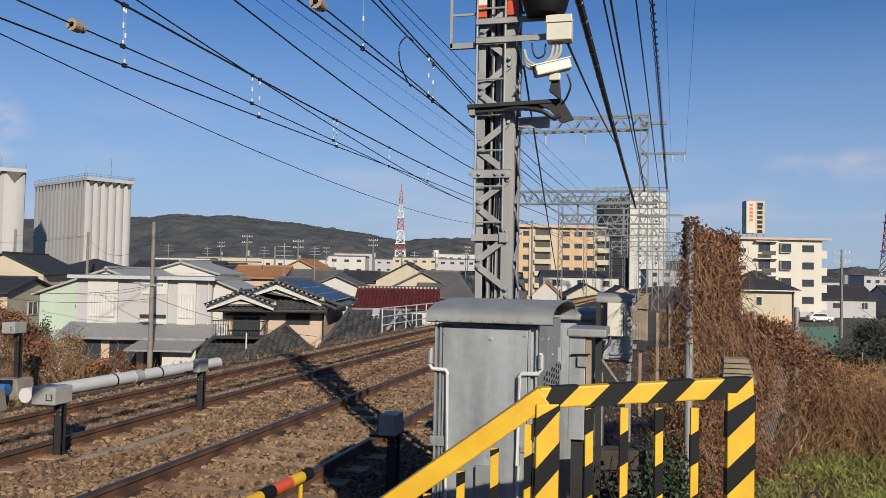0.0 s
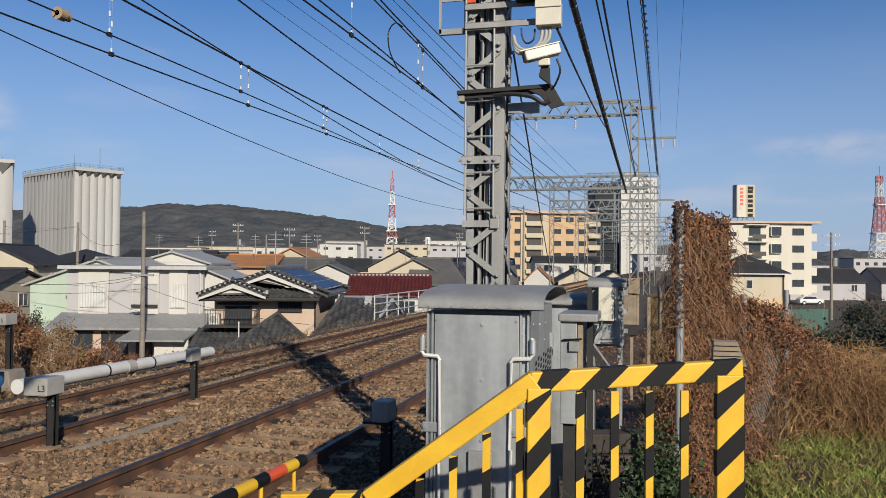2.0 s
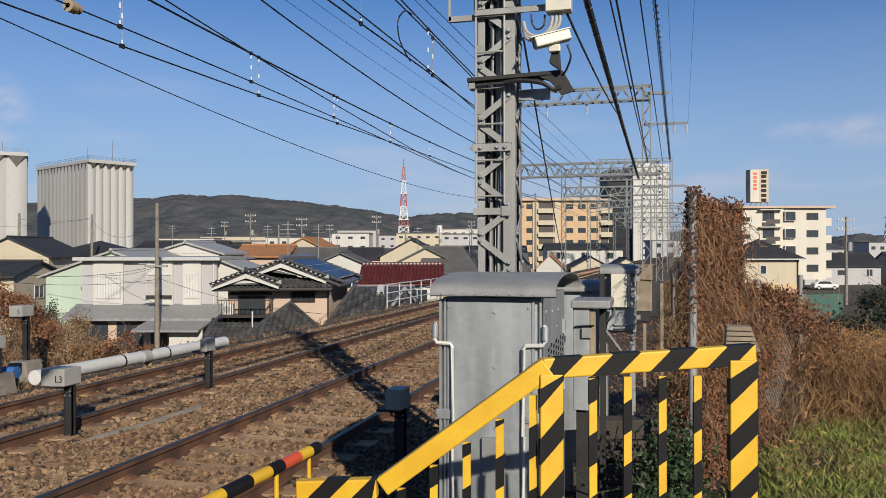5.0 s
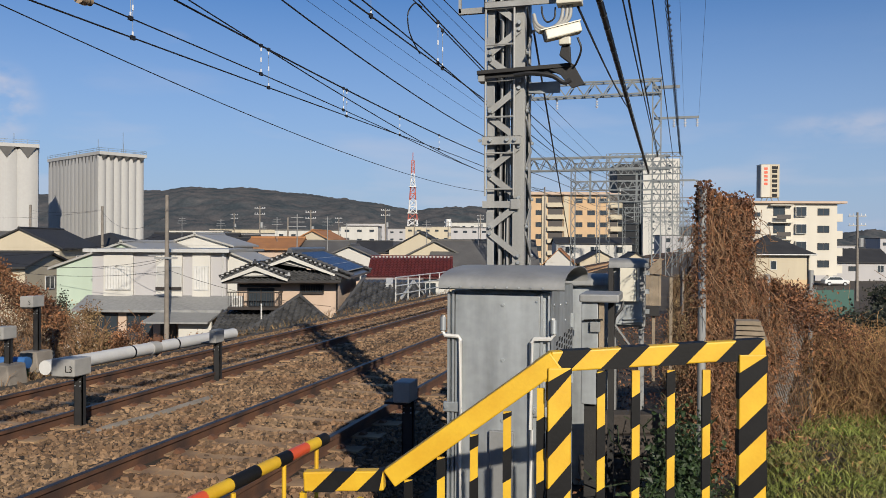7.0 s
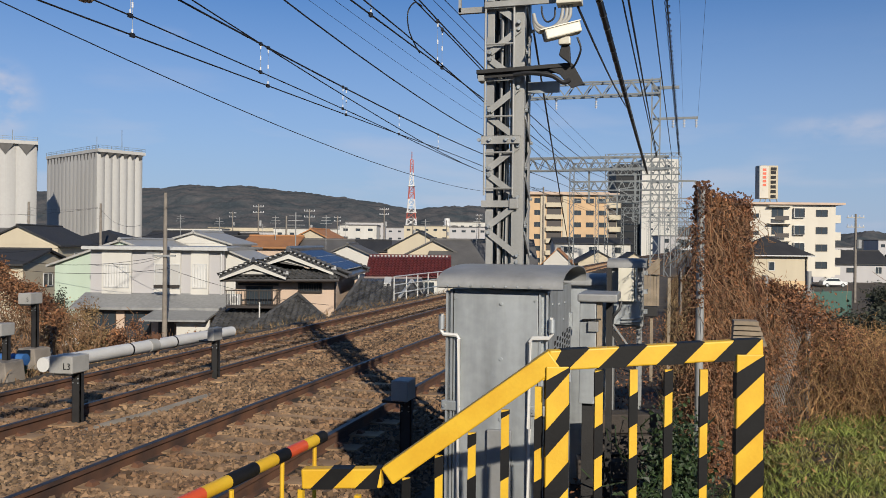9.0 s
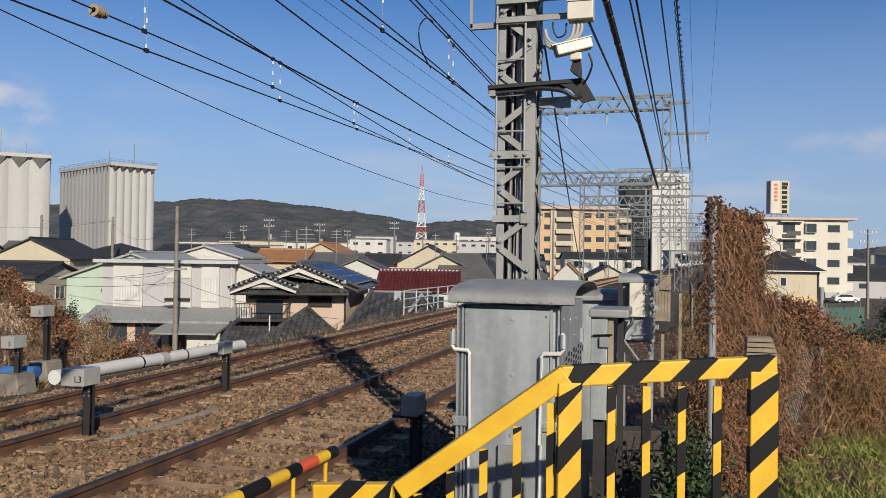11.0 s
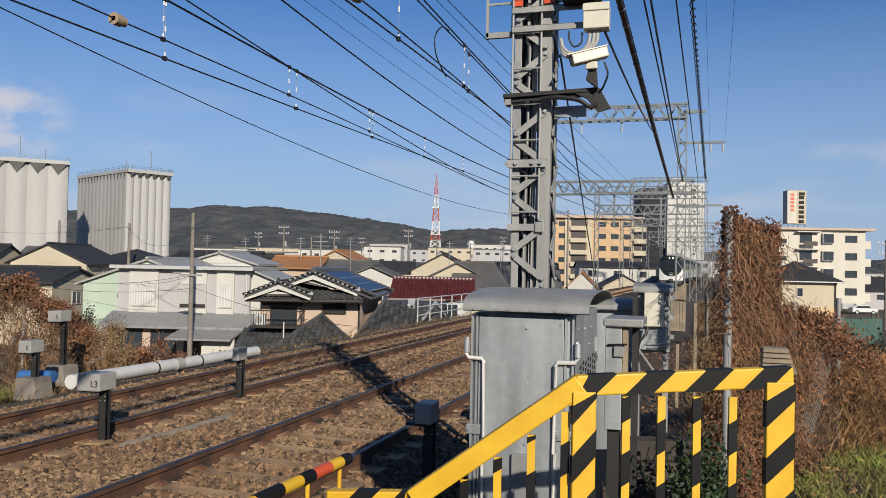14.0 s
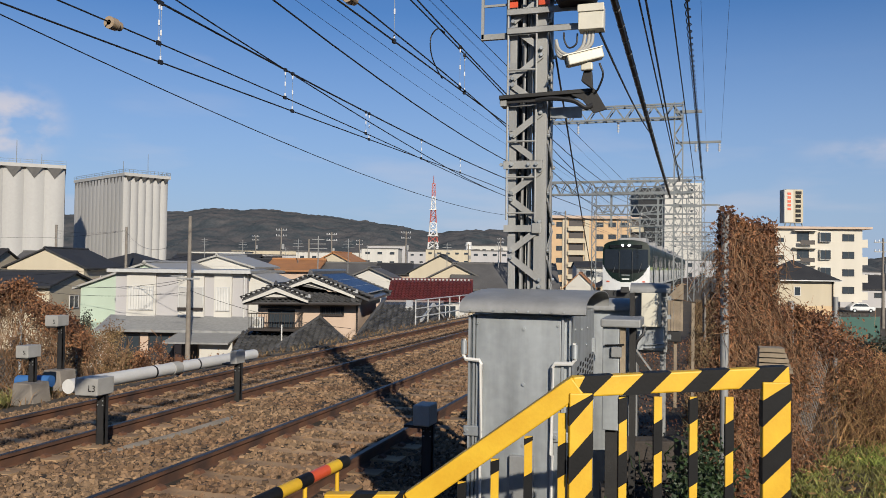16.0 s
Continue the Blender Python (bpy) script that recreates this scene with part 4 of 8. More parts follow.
    # camera housing on its foot
    hs = part("cctv_camera", Shape().add([pose(cx + 0.525, fy - 0.22, 3.79, 0, -15, 18) @ Vector(p) for p in Shape().box(-0.15, 0.16, -0.06, 0.06, -0.046, 0.042).v], Shape().box(0, 1, 0, 1, 0, 1).f), M["beige"], t, "cream camera housing", bevel=0.012)
    part("lens_window", Shape().add([pose(cx + 0.525, fy - 0.22, 3.79, 0, -15, 18) @ Vector(p) for p in Shape().box(-0.158, -0.145, -0.048, 0.048, -0.038, 0.03).v], Shape().box(0, 1, 0, 1, 0, 1).f), M["train_black"], hs)
    part("sunshield", Shape().add([pose(cx + 0.525, fy - 0.22, 3.79, 0, -15, 18) @ Vector(p) for p in Shape().box(-0.185, 0.165, -0.066, 0.066, 0.042, 0.05).v], Shape().box(0, 1, 0, 1, 0, 1).f), M["beige"], hs)
    part("camera_bracket", Shape().box(cx + 0.50, cx + 0.60, fy - 0.24, fy - 0.18, 3.68, 3.745), M["beige"], t, "cream swivel bracket", bevel=0.01)
    part("camera_foot", Shape().prism([(cx + 0.52, fy - 0.2, 3.68), (cx + 0.59, fy - 0.2, 3.68), (cx + 0.60, fy - 0.2, 3.52), (cx + 0.50, fy - 0.2, 3.60)], (0, 0, 0), (0, 0.06, 0)), M["ironpost"], t, bevel=0.006)
    part("cable", Shape().tube(smooth_path([(cx + 0.655, fy - 0.2, 3.74), (cx + 0.685, fy - 0.2, 3.64), (cx + 0.645, fy - 0.16, 3.54), (cx + 0.605, fy - 0.12, 3.50)]), 0.009, 8), M["cable"], t, smooth=True)
    # dark signal head and coloured plates at the top
    sg = part("signal_head", Shape().tube([(cx + 0.450, fy - 0.12, 4.28), (cx + 0.450, fy - 0.12, 4.33), (cx + 0.450, fy - 0.12, 4.42), (cx + 0.450, fy - 0.12, 4.62)], 0.16, 20, r2=0.23), M["black"], t, "black glossy signal housing", smooth=True)
    part("signal_hood", Shape().box(cx + 0.220, cx + 0.680, fy - 0.36, fy + 0.1, 4.60, 4.95), M["black"], sg, bevel=0.05)
    part("plate", Shape().box(cx - 0.18, cx - 0.09, fy - 0.035, fy - 0.025, 4.33, 4.44), M["red"], t, "red plate")
    part("plate", Shape().box(cx - 0.18, cx - 0.09, fy - 0.035, fy - 0.025, 4.44, 4.56), M["tower_white"], t, "white plate")
    part("plate", Shape().box(cx + 0.100, cx + 0.200, fy - 0.055, fy - 0.045, 4.33, 4.48), M["red"], t, "red plate")
    # side platform frame
    s = Shape()
    for x in (cx - 0.42, cx - 0.185):
        s.box(x - 0.012, x + 0.012, fy - 0.02, fy + 0.004, 4.07, 5.2)
    s.box(cx - 0.43, cx - 0.17, fy - 0.02, fy + 0.02, 4.06, 4.11).box(cx - 0.43, cx - 0.17, fy - 0.012, fy + 0.004, 4.36, 4.38)
    part("side_frame", s, M["mast"], t)
    part("footing", Shape().box(cx - 0.4, cx + 0.4, cy - 0.4, cy + 0.4, -0.6, -0.2), M["concrete"], t)


signal_mast()


# ---------------------------------------------------------------- gantries along the line
def truss_bar(parent, x0, x1, y, z0, z1, m, n, name="truss", depth=0.5, chord=0.07, brace=0.05):
    s = Shape()
    for yy in (y - depth / 2, y + depth / 2):
        for z in (z0, z1):
            s.beam((x0, yy, z), (x1, yy, z), chord, chord)
        for i in range(n):
            a, b = x0 + (x1 - x0) * i / n, x0 + (x1 - x0) * (i + 1) / n
            m_ = (a + b) / 2
            s.beam((a, yy, z0), (m_, yy, z1), brace, brace).beam((m_, yy, z1), (b, yy, z0), brace, brace)
    for i in range(n + 1):
        a = x0 + (x1 - x0) * i / n
        s.beam((a, y - depth / 2, z0), (a, y + depth / 2, z0), brace, brace).beam((a, y - depth / 2, z1), (a, y + depth / 2, z1), brace, brace)
    return part(name, s, m, parent)


def post_lattice(parent, x, y, z0, z1, w, m, pitch=0.5, chord=0.05, brace=0.035):
    s = Shape()
    for sx in (-1, 1):
        for sy in (-1, 1):
            s.box(x + sx * w / 2 - chord / 2, x + sx * w / 2 + chord / 2, y + sy * w / 2 - chord / 2, y + sy * w / 2 + chord / 2, z0, z1)
    z, k = z0, 0
    while z + pitch < z1 + 0.05:
        a, b = (-w / 2, w / 2) if k % 2 else (w / 2, -w / 2)
        for o in (-w / 2, w / 2):
            s.beam((x + a, y + o, z), (x + b, y + o, z + pitch), brace, brace).beam((x + o, y + a, z), (x + o, y + b, z + pitch), brace, brace)
        z += pitch
        k += 1
    return part("mast", s, m, parent)


def disc_string(parent, p, n=3, r=0.07):
    s = Shape()
    x, y, z = p
    s.tube([(x, y, z), (x, y, z - 0.13 * n)], 0.015, 6)
    for i in range(n):
        s.tube([(x, y, z - 0.05 - 0.12 * i), (x, y, z - 0.11 - 0.12 * i)], r, 8, r2=r * 0.5)
    return part("insulator", s, M["porcelain"], parent, "white porcelain insulator")


def cantilever_gantry(y=37.0):
    g = thing("gantry", "grey lattice gantry mast with a long truss arm over the tracks", "gantry", "gantries")
    b = bend(y)
    post_lattice(g, -0.78 + b, y, -0.3, 9.4, 0.36, M["mast_far"], 0.55)
    truss_bar(g, -7.3 + b, -0.6 + b, y, 8.70, 9.30, M["mast_far"], 8)
    part("arm", Shape().box(-0.9 + b, 0.2 + b, y - 0.05, y + 0.05, 8.90, 9.03), M["mast_far"], g)
    part("arm", Shape().box(-0.9 + b, 1.0 + b, y - 0.05, y + 0.05, 7.55, 7.65), M["mast_far"], g)
    part("arm", Shape().box(-1.0 + b, 0.2 + b, y - 0.05, y + 0.05, 4.75, 4.83), M["mast_far"], g)
    for x in (-0.05, 0.42, 0.93):
        disc_string(g, (x + b, y, 7.55))
    for x in (-5.2, -3.4):
        disc_string(g, (x + b, y, 8.65), 4)
    return g


def portal_gantry(y, z_top, xr=-0.6, xl=-11.2, depth=0.8, heavy=True, tall=0.0):
    g = thing("gantry", "grey lattice portal gantry spanning both tracks", "gantry", "gantries")
    b = bend(y)
    for x in (xl, xr):
        post_lattice(g, x + b, y, -0.5, z_top + tall, 0.45, M["mast_far"], 0.7, 0.06, 0.045)
    truss_bar(g, xl + b, xr + b, y, z_top - 0.95, z_top, M["mast_far"], 11, depth=depth, chord=0.11, brace=0.07)
    if tall:
        truss_bar(g, xl + b, xr + b, y, z_top + tall - 0.6, z_top + tall, M["mast_far"], 12, depth=0.4)
    for x in (NEAR, FAR_T):
        # drop frame that carries the contact line
        s = Shape()
        s.box(x + 1.1 + b, x + 1.25 + b, y - 0.08, y + 0.08, 5.2, z_top - 0.95)
        s.beam((x + 1.2 + b, y, 6.4), (x - 0.1 + b, y, 6.2), 0.06, 0.06).beam((x + 1.2 + b, y, 5.5), (x - 0.1 + b, y, 6.2), 0.05, 0.05).beam((x + 1.2 + b, y, 5.5), (x + b, y, 5.3), 0.04, 0.04)
        part("drop_frame", s, M["mast_far"], g)
        disc_string(g, (x + b, y, 6.25), 2)
    part("feeder_arm", Shape().box(xr - 0.3 + b, xr + 2.0 + b, y - 0.05, y + 0.05, z_top - 1.9, z_top - 1.8), M["mast_far"], g)
    for x in (0.9, 1.6, 2.5):
        disc_string(g, (xr + x - 0.6 + b, y, z_top - 1.9))
    return g


cantilever_gantry()
portal_gantry(62, 8.6)
portal_gantry(88, 8.8, tall=2.0)
portal_gantry(112, 8.8)
portal_gantry(124, 13.5, tall=2.2)
portal_gantry(150, 8.8)
portal_gantry(178, 9.0, tall=2.5)
portal_gantry(210, 9.0)
portal_gantry(250, 9.0, tall=3)
portal_gantry(300, 9.0)


# ---------------------------------------------------------------- wires
def sagging(a, b, sag, n=14):
    a, b = Vector(a), Vector(b)
    return [a.lerp(b, i / n) - Vector((0, 0, 4 * sag * (i / n) * (1 - i / n))) for i in range(n + 1)]


def wire(x, z, y0, y1, r, sag, name, label, x1=None, z1=None, n=14, m="cable", group="overhead wires"):
    s = Shape().tube(sagging((x + bend(max(y0, 0)), y0, z), ((x if x1 is None else x1) + bend(y1), y1, z if z1 is None else z1), sag, n), r, 6)
    return tagged(part(name, s, M[m], smooth=True), label, "wire", group)


def course(x, curve, end, y1=62, turn=24):
    """A wire's way over the near span: a parabola in y as far as turn, then a gentle run to its support at y1."""
    z = lambda y: curve[0] + curve[1] * y + curve[2] * y * y
    pts = [(x + bend(max(y, 0)), y, z(y)) for y in range(-6, turn + 1, 2)]
    slope, L = curve[1] + 2 * curve[2] * turn, y1 - turn
    for i in range(1, 17):
        k = i / 16
        h = (2 * k ** 3 - 3 * k * k + 1) * z(turn) + (k ** 3 - 2 * k * k + k) * L * slope + (3 * k * k - 2 * k ** 3) * end
        y = turn + L * k
        pts.append((x + bend(y), y, h))
    return pts


def contact_line(cx, zc, zm, near, droppers):
    """Contact wire, auxiliary wire and messengers with droppers for one track; near: (offset, parabola, end height, radius)."""
    t = thing("contact_line", "black compound overhead contact line with droppers", "overhead line", "contact lines")
    for dx, curve, end, r in near:
        part("wire", Shape().tube(course(cx + dx, curve, end), r, 6), M["cable"], t, smooth=True)
    spans = (62, 88, 112, 150, 178, 210, 250, 300)
    for a, b in zip(spans, spans[1:]):
        for dx, z, r, sag in ((0, zc, 0.012, 0.02), (-0.03, zc + 0.2, 0.011, 0.05), (0.02, zm + 0.6, 0.015, 0.6)):
            part("wire", Shape().tube(sagging((cx + dx + bend(a), a, z), (cx + dx + bend(b), b, z), sag, 24), r, 6), M["cable"], t, smooth=True)
    for y, low, high in droppers:
        lo, hi = (c[0] + c[1] * y + c[2] * y * y for c in (near[low][1], near[high][1]))
        x = cx + bend(y)
        part("dropper", Shape().tube([(x, y, lo), (x, y, hi)], 0.004, 5), M["galv"], t, "thin steel dropper")
        for z in (lo + 0.05, (lo + hi) / 2, hi - 0.06):
            part("clamp", Shape().tube([(x, y, z - 0.04), (x, y, z + 0.04)], 0.014, 6), M["porcelain"], t)
        for z in (lo, hi):
            part("clip", Shape().box(x - 0.02, x + 0.02, y - 0.04, y + 0.04, z - 0.03, z + 0.03), M["cable"], t)
    return t


contact_line(FAR_T, 4.98, 5.62, (
    (0.0, (4.865, 0.0091, 0.0001), 5.0, 0.012), (0.0, (5.191, 0.0122, -0.00073), 5.2, 0.011),
    (0.0, (6.189, -0.0424, 0.00081), 6.2, 0.017), (0.1, (6.839, -0.0966, 0.00103), 5.5, 0.012)),
    [(10.1, 0, 2), (10.05, 1, 2), (13.9, 1, 2), (14.2, 0, 2), (17.9, 1, 2), (18.1, 0, 2), (22.0, 0, 2), (26.0, 0, 2)])
contact_line(NEAR, 5.24, 6.0, (
    (0.0, (5.05, 0.0224, -0.00052), 5.24, 0.012), (0.03, (5.152, 0.039, -0.00203), 5.1, 0.011),
    (-0.05, (6.058, 0.021, -0.00154), 6.4, 0.012), (0.08, (6.621, -0.0618, 0.00117), 6.4, 0.013)),
    [(10.8, 0, 3), (14.2, 1, 2), (14.5, 0, 3), (18.4, 0, 3), (22.3, 0, 3)])
# feeders and thin lines over the tracks
for name, label, x, curve, end, r in (
        ("feeder_wire", "black feeder wire over the tracks", -5.7, (6.633, -0.1142, 0.00255), 5.9, 0.013),
        ("earth_wire", "thin grey earth wire over the tracks", -5.2, (5.905, -0.042, 0.00114), 5.6, 0.0035),
        ("earth_wire", "thin grey earth wire over the tracks", -4.9, (5.661, -0.0045, 0.0002), 5.7, 0.0035),
        ("earth_wire", "thin grey earth wire over the tracks", -2.9, (4.986, 0.0069, 0.0), 5.3, 0.0035),
        ("earth_wire", "thin grey earth wire over the tracks", -2.4, (4.47, 0.0216, 0.0), 5.1, 0.0045)):
    tagged(part(name, Shape().tube(course(x, curve, end), r, 6), M["cable"], smooth=True), label, "wire", "overhead wires")
# the lone line that sags away over the houses
tagged(part("service_wire", Shape().tube(sagging((-19.5, 0, 11.1), (-19.5, 130, 11.1), 3.75, 40), 0.02, 6), M["cable"], smooth=True), "single black service wire sagging towards the town", "wire", "overhead wires")
# cables on the mast side of the line
wire(-0.95, 5.70, -12, 37, 0.048, 0.15, "trunk_cable", "thick black bundled trunk cable with ties", x1=-1.12, z1=5.2, n=20)
s = Shape()
for i in range(70):
    k = i / 70
    p = Vector((-0.95, -12, 5.70)).lerp(Vector((-1.12 + bend(37), 37, 5.2)), k) - Vector((0, 0, 4 * 0.15 * k * (1 - k)))
    s.tube([p, p + Vector((0, 0.03, 0))], 0.053, 8)
tagged(part("cable_ties", s, M["galv_dark"]), "grey ties wound round the thick trunk cable", "cable tie", kind="stuff")
wire(-0.80, 6.0, -12, 37, 0.018, 0.05, "feeder_cable", "black cable beside the trunk cable", x1=-0.72, z1=5.95)
wire(-0.95, 6.02, -12, 37, 0.014, 0.08, "feeder_cable", "black cable beside the trunk cable", x1=-0.74, z1=5.9)
wire(-0.71, 6.05, -12, 37, 0.012, 0.10, "feeder_cable", "black cable running to the gantry", x1=-0.09, z1=5.95)
wire(-0.48, 7.6, -12, 37, 0.0035, 0.1, "power_line", "thin grey power line on the gantry arm", x1=0.38, z1=7.55)
wire(-0.02, 7.6, -12, 37, 0.0035, 0.1, "power_line", "thin grey power line on the gantry arm", x1=0.99, z1=7.55)
tagged(part("drop_cable", Shape().tube(sagging((-0.77, 7.0, 4.03), (-0.95, 18.7, 5.12), 0.06), 0.012, 6), M["cable"], smooth=True), "black cable from the junction box up to the trunk cable", "wire", "overhead wires")
# spiral hanger round one cable
s = Shape()
hel = []
for i in range(900):
    k = i / 900
    p = Vector((-0.43, -4, 6.05)).lerp(Vector((0.23 + bend(37), 37, 6.0)), k) - Vector((0, 0, 4 * 0.08 * k * (1 - k)))
    a = i * 0.72
    hel.append(p + Vector((math.cos(a) * 0.038, 0, math.sin(a) * 0.038)))
s.tube(hel, 0.009, 4, caps=False)
tagged(part("spiral_hanger", s, M["cable"]), "black spiral hanger wound round an aerial cable", "cable hanger", "overhead wires")
wire(-0.43, 6.05, -4, 37, 0.014, 0.08, "feeder_cable", "black aerial cable inside a spiral hanger", x1=0.23, z1=6.0)
# stay from the mast down to a cabinet further on
tagged(part("stay_wire", Shape().tube(sagging((-1.22, 7.4, 3.96), (-3.23, 28.0, 1.55), 0.05), 0.010, 6), M["cable"], smooth=True), "black stay wire running down from the mast", "wire", "overhead wires")
# strain insulators on the left-hand lines
for (x, y, z) in ((-7.55, 9.0, 5.24), (-4.1, 9.1, 5.34)):
    o = part("strain_insulator", Shape().tube([(x, y, z), (x, y + 0.03, z)], 0.035, 10).tube([(x, y + 0.0, z), (x, y + 0.13, z)], 0.085, 12).tube([(x, y + 0.10, z), (x, y + 0.22, z)], 0.065, 12), M["insulator"], smooth=True)
    tagged(o, "round brown porcelain strain insulator on a wire", "insulator", "strain insulators")
tagged(part("jumper_wire", Shape().tube(smooth_path([(-4.13, 13.3, 6.07), (-4.15, 12.95, 6.03), (-4.2, 12.75, 5.82), (-4.2, 12.8, 5.55), (-4.16, 13.0, 5.35), (-4.13, 13.2, 5.24)]), 0.012, 6), M["cable"], smooth=True), "black jumper loop between two wires", "wire", "overhead wires")
for y, z in ((0.0, 11.3), (130.0, 11.3)):
    p = thing("line_pole", "concrete pole carrying the single service wire", "utility pole", "utility poles", at=pose(-19.5, y, 0))
    part("pole", Shape().tube([(0, 0, TOWN), (0, 0, z)], 0.2, 10, r2=0.12), M["concrete"], p, smooth=True)


# ---------------------------------------------------------------- houses of the town
WIN = {}


def window(parent, m, w, h, panes=2, frame="frame_w", pane="glass"):
    """A window in a wall that faces -y; m places its centre on the wall."""
    key = (round(w, 2), round(h, 2), panes, frame, pane)
    if key not in WIN:
        t = 0.06 if w < 3 else 0.08
        xs = [-w / 2]
        for i in range(panes):
            xs += [-w / 2 + t + (w - t) * i / panes, -w / 2 + (w - t) * (i + 1) / panes]
        xs.append(w / 2)
        zs = [-h / 2, -h / 2 + t, h / 2 - t, h / 2]
        nx = len(xs) - 1
        solid = lambda i, j: 0 <= i < nx and 0 <= j < 3 and (j != 1 or i % 2 == 0)
        vid = lambda i, j, k: (j * (nx + 1) + i) * 2 + k
        s = Shape()
        fs = []
        for i in range(nx):
            for j in range(3):
                if solid(i, j):
                    fs += [(vid(i, j, 0), vid(i + 1, j, 0), vid(i + 1, j + 1, 0), vid(i, j + 1, 0)), (vid(i, j, 1), vid(i, j + 1, 1), vid(i + 1, j + 1, 1), vid(i + 1, j, 1))]
                    for di, dj, p, q in ((-1, 0, (i, j), (i, j + 1)), (1, 0, (i + 1, j), (i + 1, j + 1)), (0, -1, (i, j), (i + 1, j)), (0, 1, (i, j + 1), (i + 1, j + 1))):
                        if not solid(i + di, j + dj):
                            fs.append((vid(*p, 0), vid(*q, 0), vid(*q, 1), vid(*p, 1)))
        s.add([(x, y, z) for z in zs for x in xs for y in (-0.06, 0.02)], fs)
        WIN[key] = s.mesh("window_frame", M[frame]), Shape().box(-w / 2 + t, w / 2 - t, -0.02, 0.01, -h / 2 + t, h / 2 - t).mesh("pane", M[pane])
    a, b = WIN[key]
    o = inst("window", a, m, parent)
    inst("pane", b, Matrix.Identity(4), o)
    return o


def gable_roof(parent, x0, x1, y0, y1, z, rise, m, over=0.45, along="x", thick=0.14, name="roof", gable_mat=None):
    """Two slopes over the plan box with its eaves at z; along: the ridge's direction."""
    if along == "x":
        P = lambda u, v, h: (u, v, h)
        u0, u1, v0, v1 = x0 - over * 0.6, x1 + over * 0.6, y0, y1
    else:
        P = lambda u, v, h: (v, u, h)
        u0, u1, v0, v1 = y0 - over * 0.6, y1 + over * 0.6, x0, x1
    vm, half = (v0 + v1) / 2, (v1 - v0) / 2
    slope = rise / half
    ze = z - slope * over
    out = [(v0 - over, ze), (vm, z + rise), (v1 + over, ze), (v1 + over, ze + thick), (vm, z + rise + thick), (v0 - over, ze + thick)]
    s = Shape().prism([P(u0, v, h) for v, h in out[:2] + out[4:]], P(0, 0, 0), P(u1 - u0, 0, 0))
    s.prism([P(u0, v, h) for v, h in out[1:5]], P(0, 0, 0), P(u1 - u0, 0, 0))
    r = part(name, s, m, parent)
    part("ridge_cap", Shape().tube([P(u0, vm, z + rise + thick), P(u1, vm, z + rise + thick)], 0.12, 8), m, r)
    if gable_mat:
        for u, w in ((u0 + over * 0.6, 0.12), (u1 - over * 0.6 - 0.12, 0.12)):
            part("gable", Shape().prism([P(u, v0 + 0.02, z - 0.02), P(u, vm, z + rise - 0.02), P(u, v1 - 0.02, z - 0.02)], P(0, 0, 0), P(w, 0, 0)), gable_mat, parent)
    return r


def hip_roof(parent, x0, x1, y0, y1, z, rise, m, over=0.5):
    x0, x1, y0, y1 = x0 - over, x1 + over, y0 - over, y1 + over
    h = min(x1 - x0, y1 - y0) / 2
    if x1 - x0 >= y1 - y0:
        a, b = (x0 + h, (y0 + y1) / 2, z + rise), (x1 - h + 0.01, (y0 + y1) / 2, z + rise)
        fs = [(0, 1, 5, 4), (1, 2, 5), (2, 3, 4, 5), (3, 0, 4)]
    else:
        a, b = ((x0 + x1) / 2, y0 + h, z + rise), ((x0 + x1) / 2, y1 - h + 0.01, z + rise)
        fs = [(0, 1, 4), (1, 2, 5, 4), (2, 3, 5), (3, 0, 4, 5)]
    s = Shape().add([(x0, y0, z), (x1, y0, z), (x1, y1, z), (x0, y1, z), a, b], fs)
    s.box(x0, x1, y0, y1, z - 0.16, z - 0.002)
    r = part("roof", s, m, parent)
    part("gutter", Shape().box(x0 - 0.06, x1 + 0.06, y0 - 0.1, y0 + 0.0, z - 0.14, z - 0.03), M["frame_w"], r)
    return r


def simple_house(lat, dep, w, d, eave, rise, wall, roof, label, along="x", turn=0.0, hip=False, floors=2, wins=2, base=TOWN, sides="fr", group="houses of the town"):
    h = thing("house", label, "house", group, at=grid(lat, dep, 0, turn))
    part("wall", Shape().box(-w / 2, w / 2, 0, d, base, eave), M[wall], h)
    if hip:
        hip_roof(h, -w / 2, w / 2, 0, d, eave, rise, M[roof])
    else:
        gable_roof(h, -w / 2, w / 2, 0, d, eave, rise, M[roof], along=along, gable_mat=M[wall])
    for fl in range(floors):
        z = eave - 1.25 - 2.8 * fl
        for i in range(wins):
            x = -w / 2 + w * (i + 0.5) / wins + random.uniform(-0.3, 0.3)
            window(h, pose(x, -0.0, z), random.choice((1.2, 1.6, 1.7)), random.choice((0.9, 1.1, 1.3)), 2, random.choice(("frame_w", "frame_d")))
        if "r" in sides:
            window(h, pose(w / 2, d * 0.5, z, 0, 0, 90), 1.4, 1.0, 2)
    return h


def box_building(lat, dep, w, d, top, wall, label, turn=0.0, floors=3, cols=4, base=TOWN, win=(1.6, 1.3), name="office_block", category="building"):
    h = thing(name, label, category, "blocks of the town", at=grid(lat, dep, 0, turn))
    part("wall", Shape().box(-w / 2, w / 2, 0, d, base, top), M[wall], h)
    part("roof", Shape().box(-w / 2 - 0.15, w / 2 + 0.15, -0.15, d + 0.15, top, top + 0.35), M["roof_grey"], h)
    fh = (top - base) / floors
    for f in range(floors):
        for c in range(cols):
            window(h, pose(-w / 2 + w * (c + 0.5) / cols, 0, base + fh * (f + 0.55)), *win, 2, "frame_d")
    return h


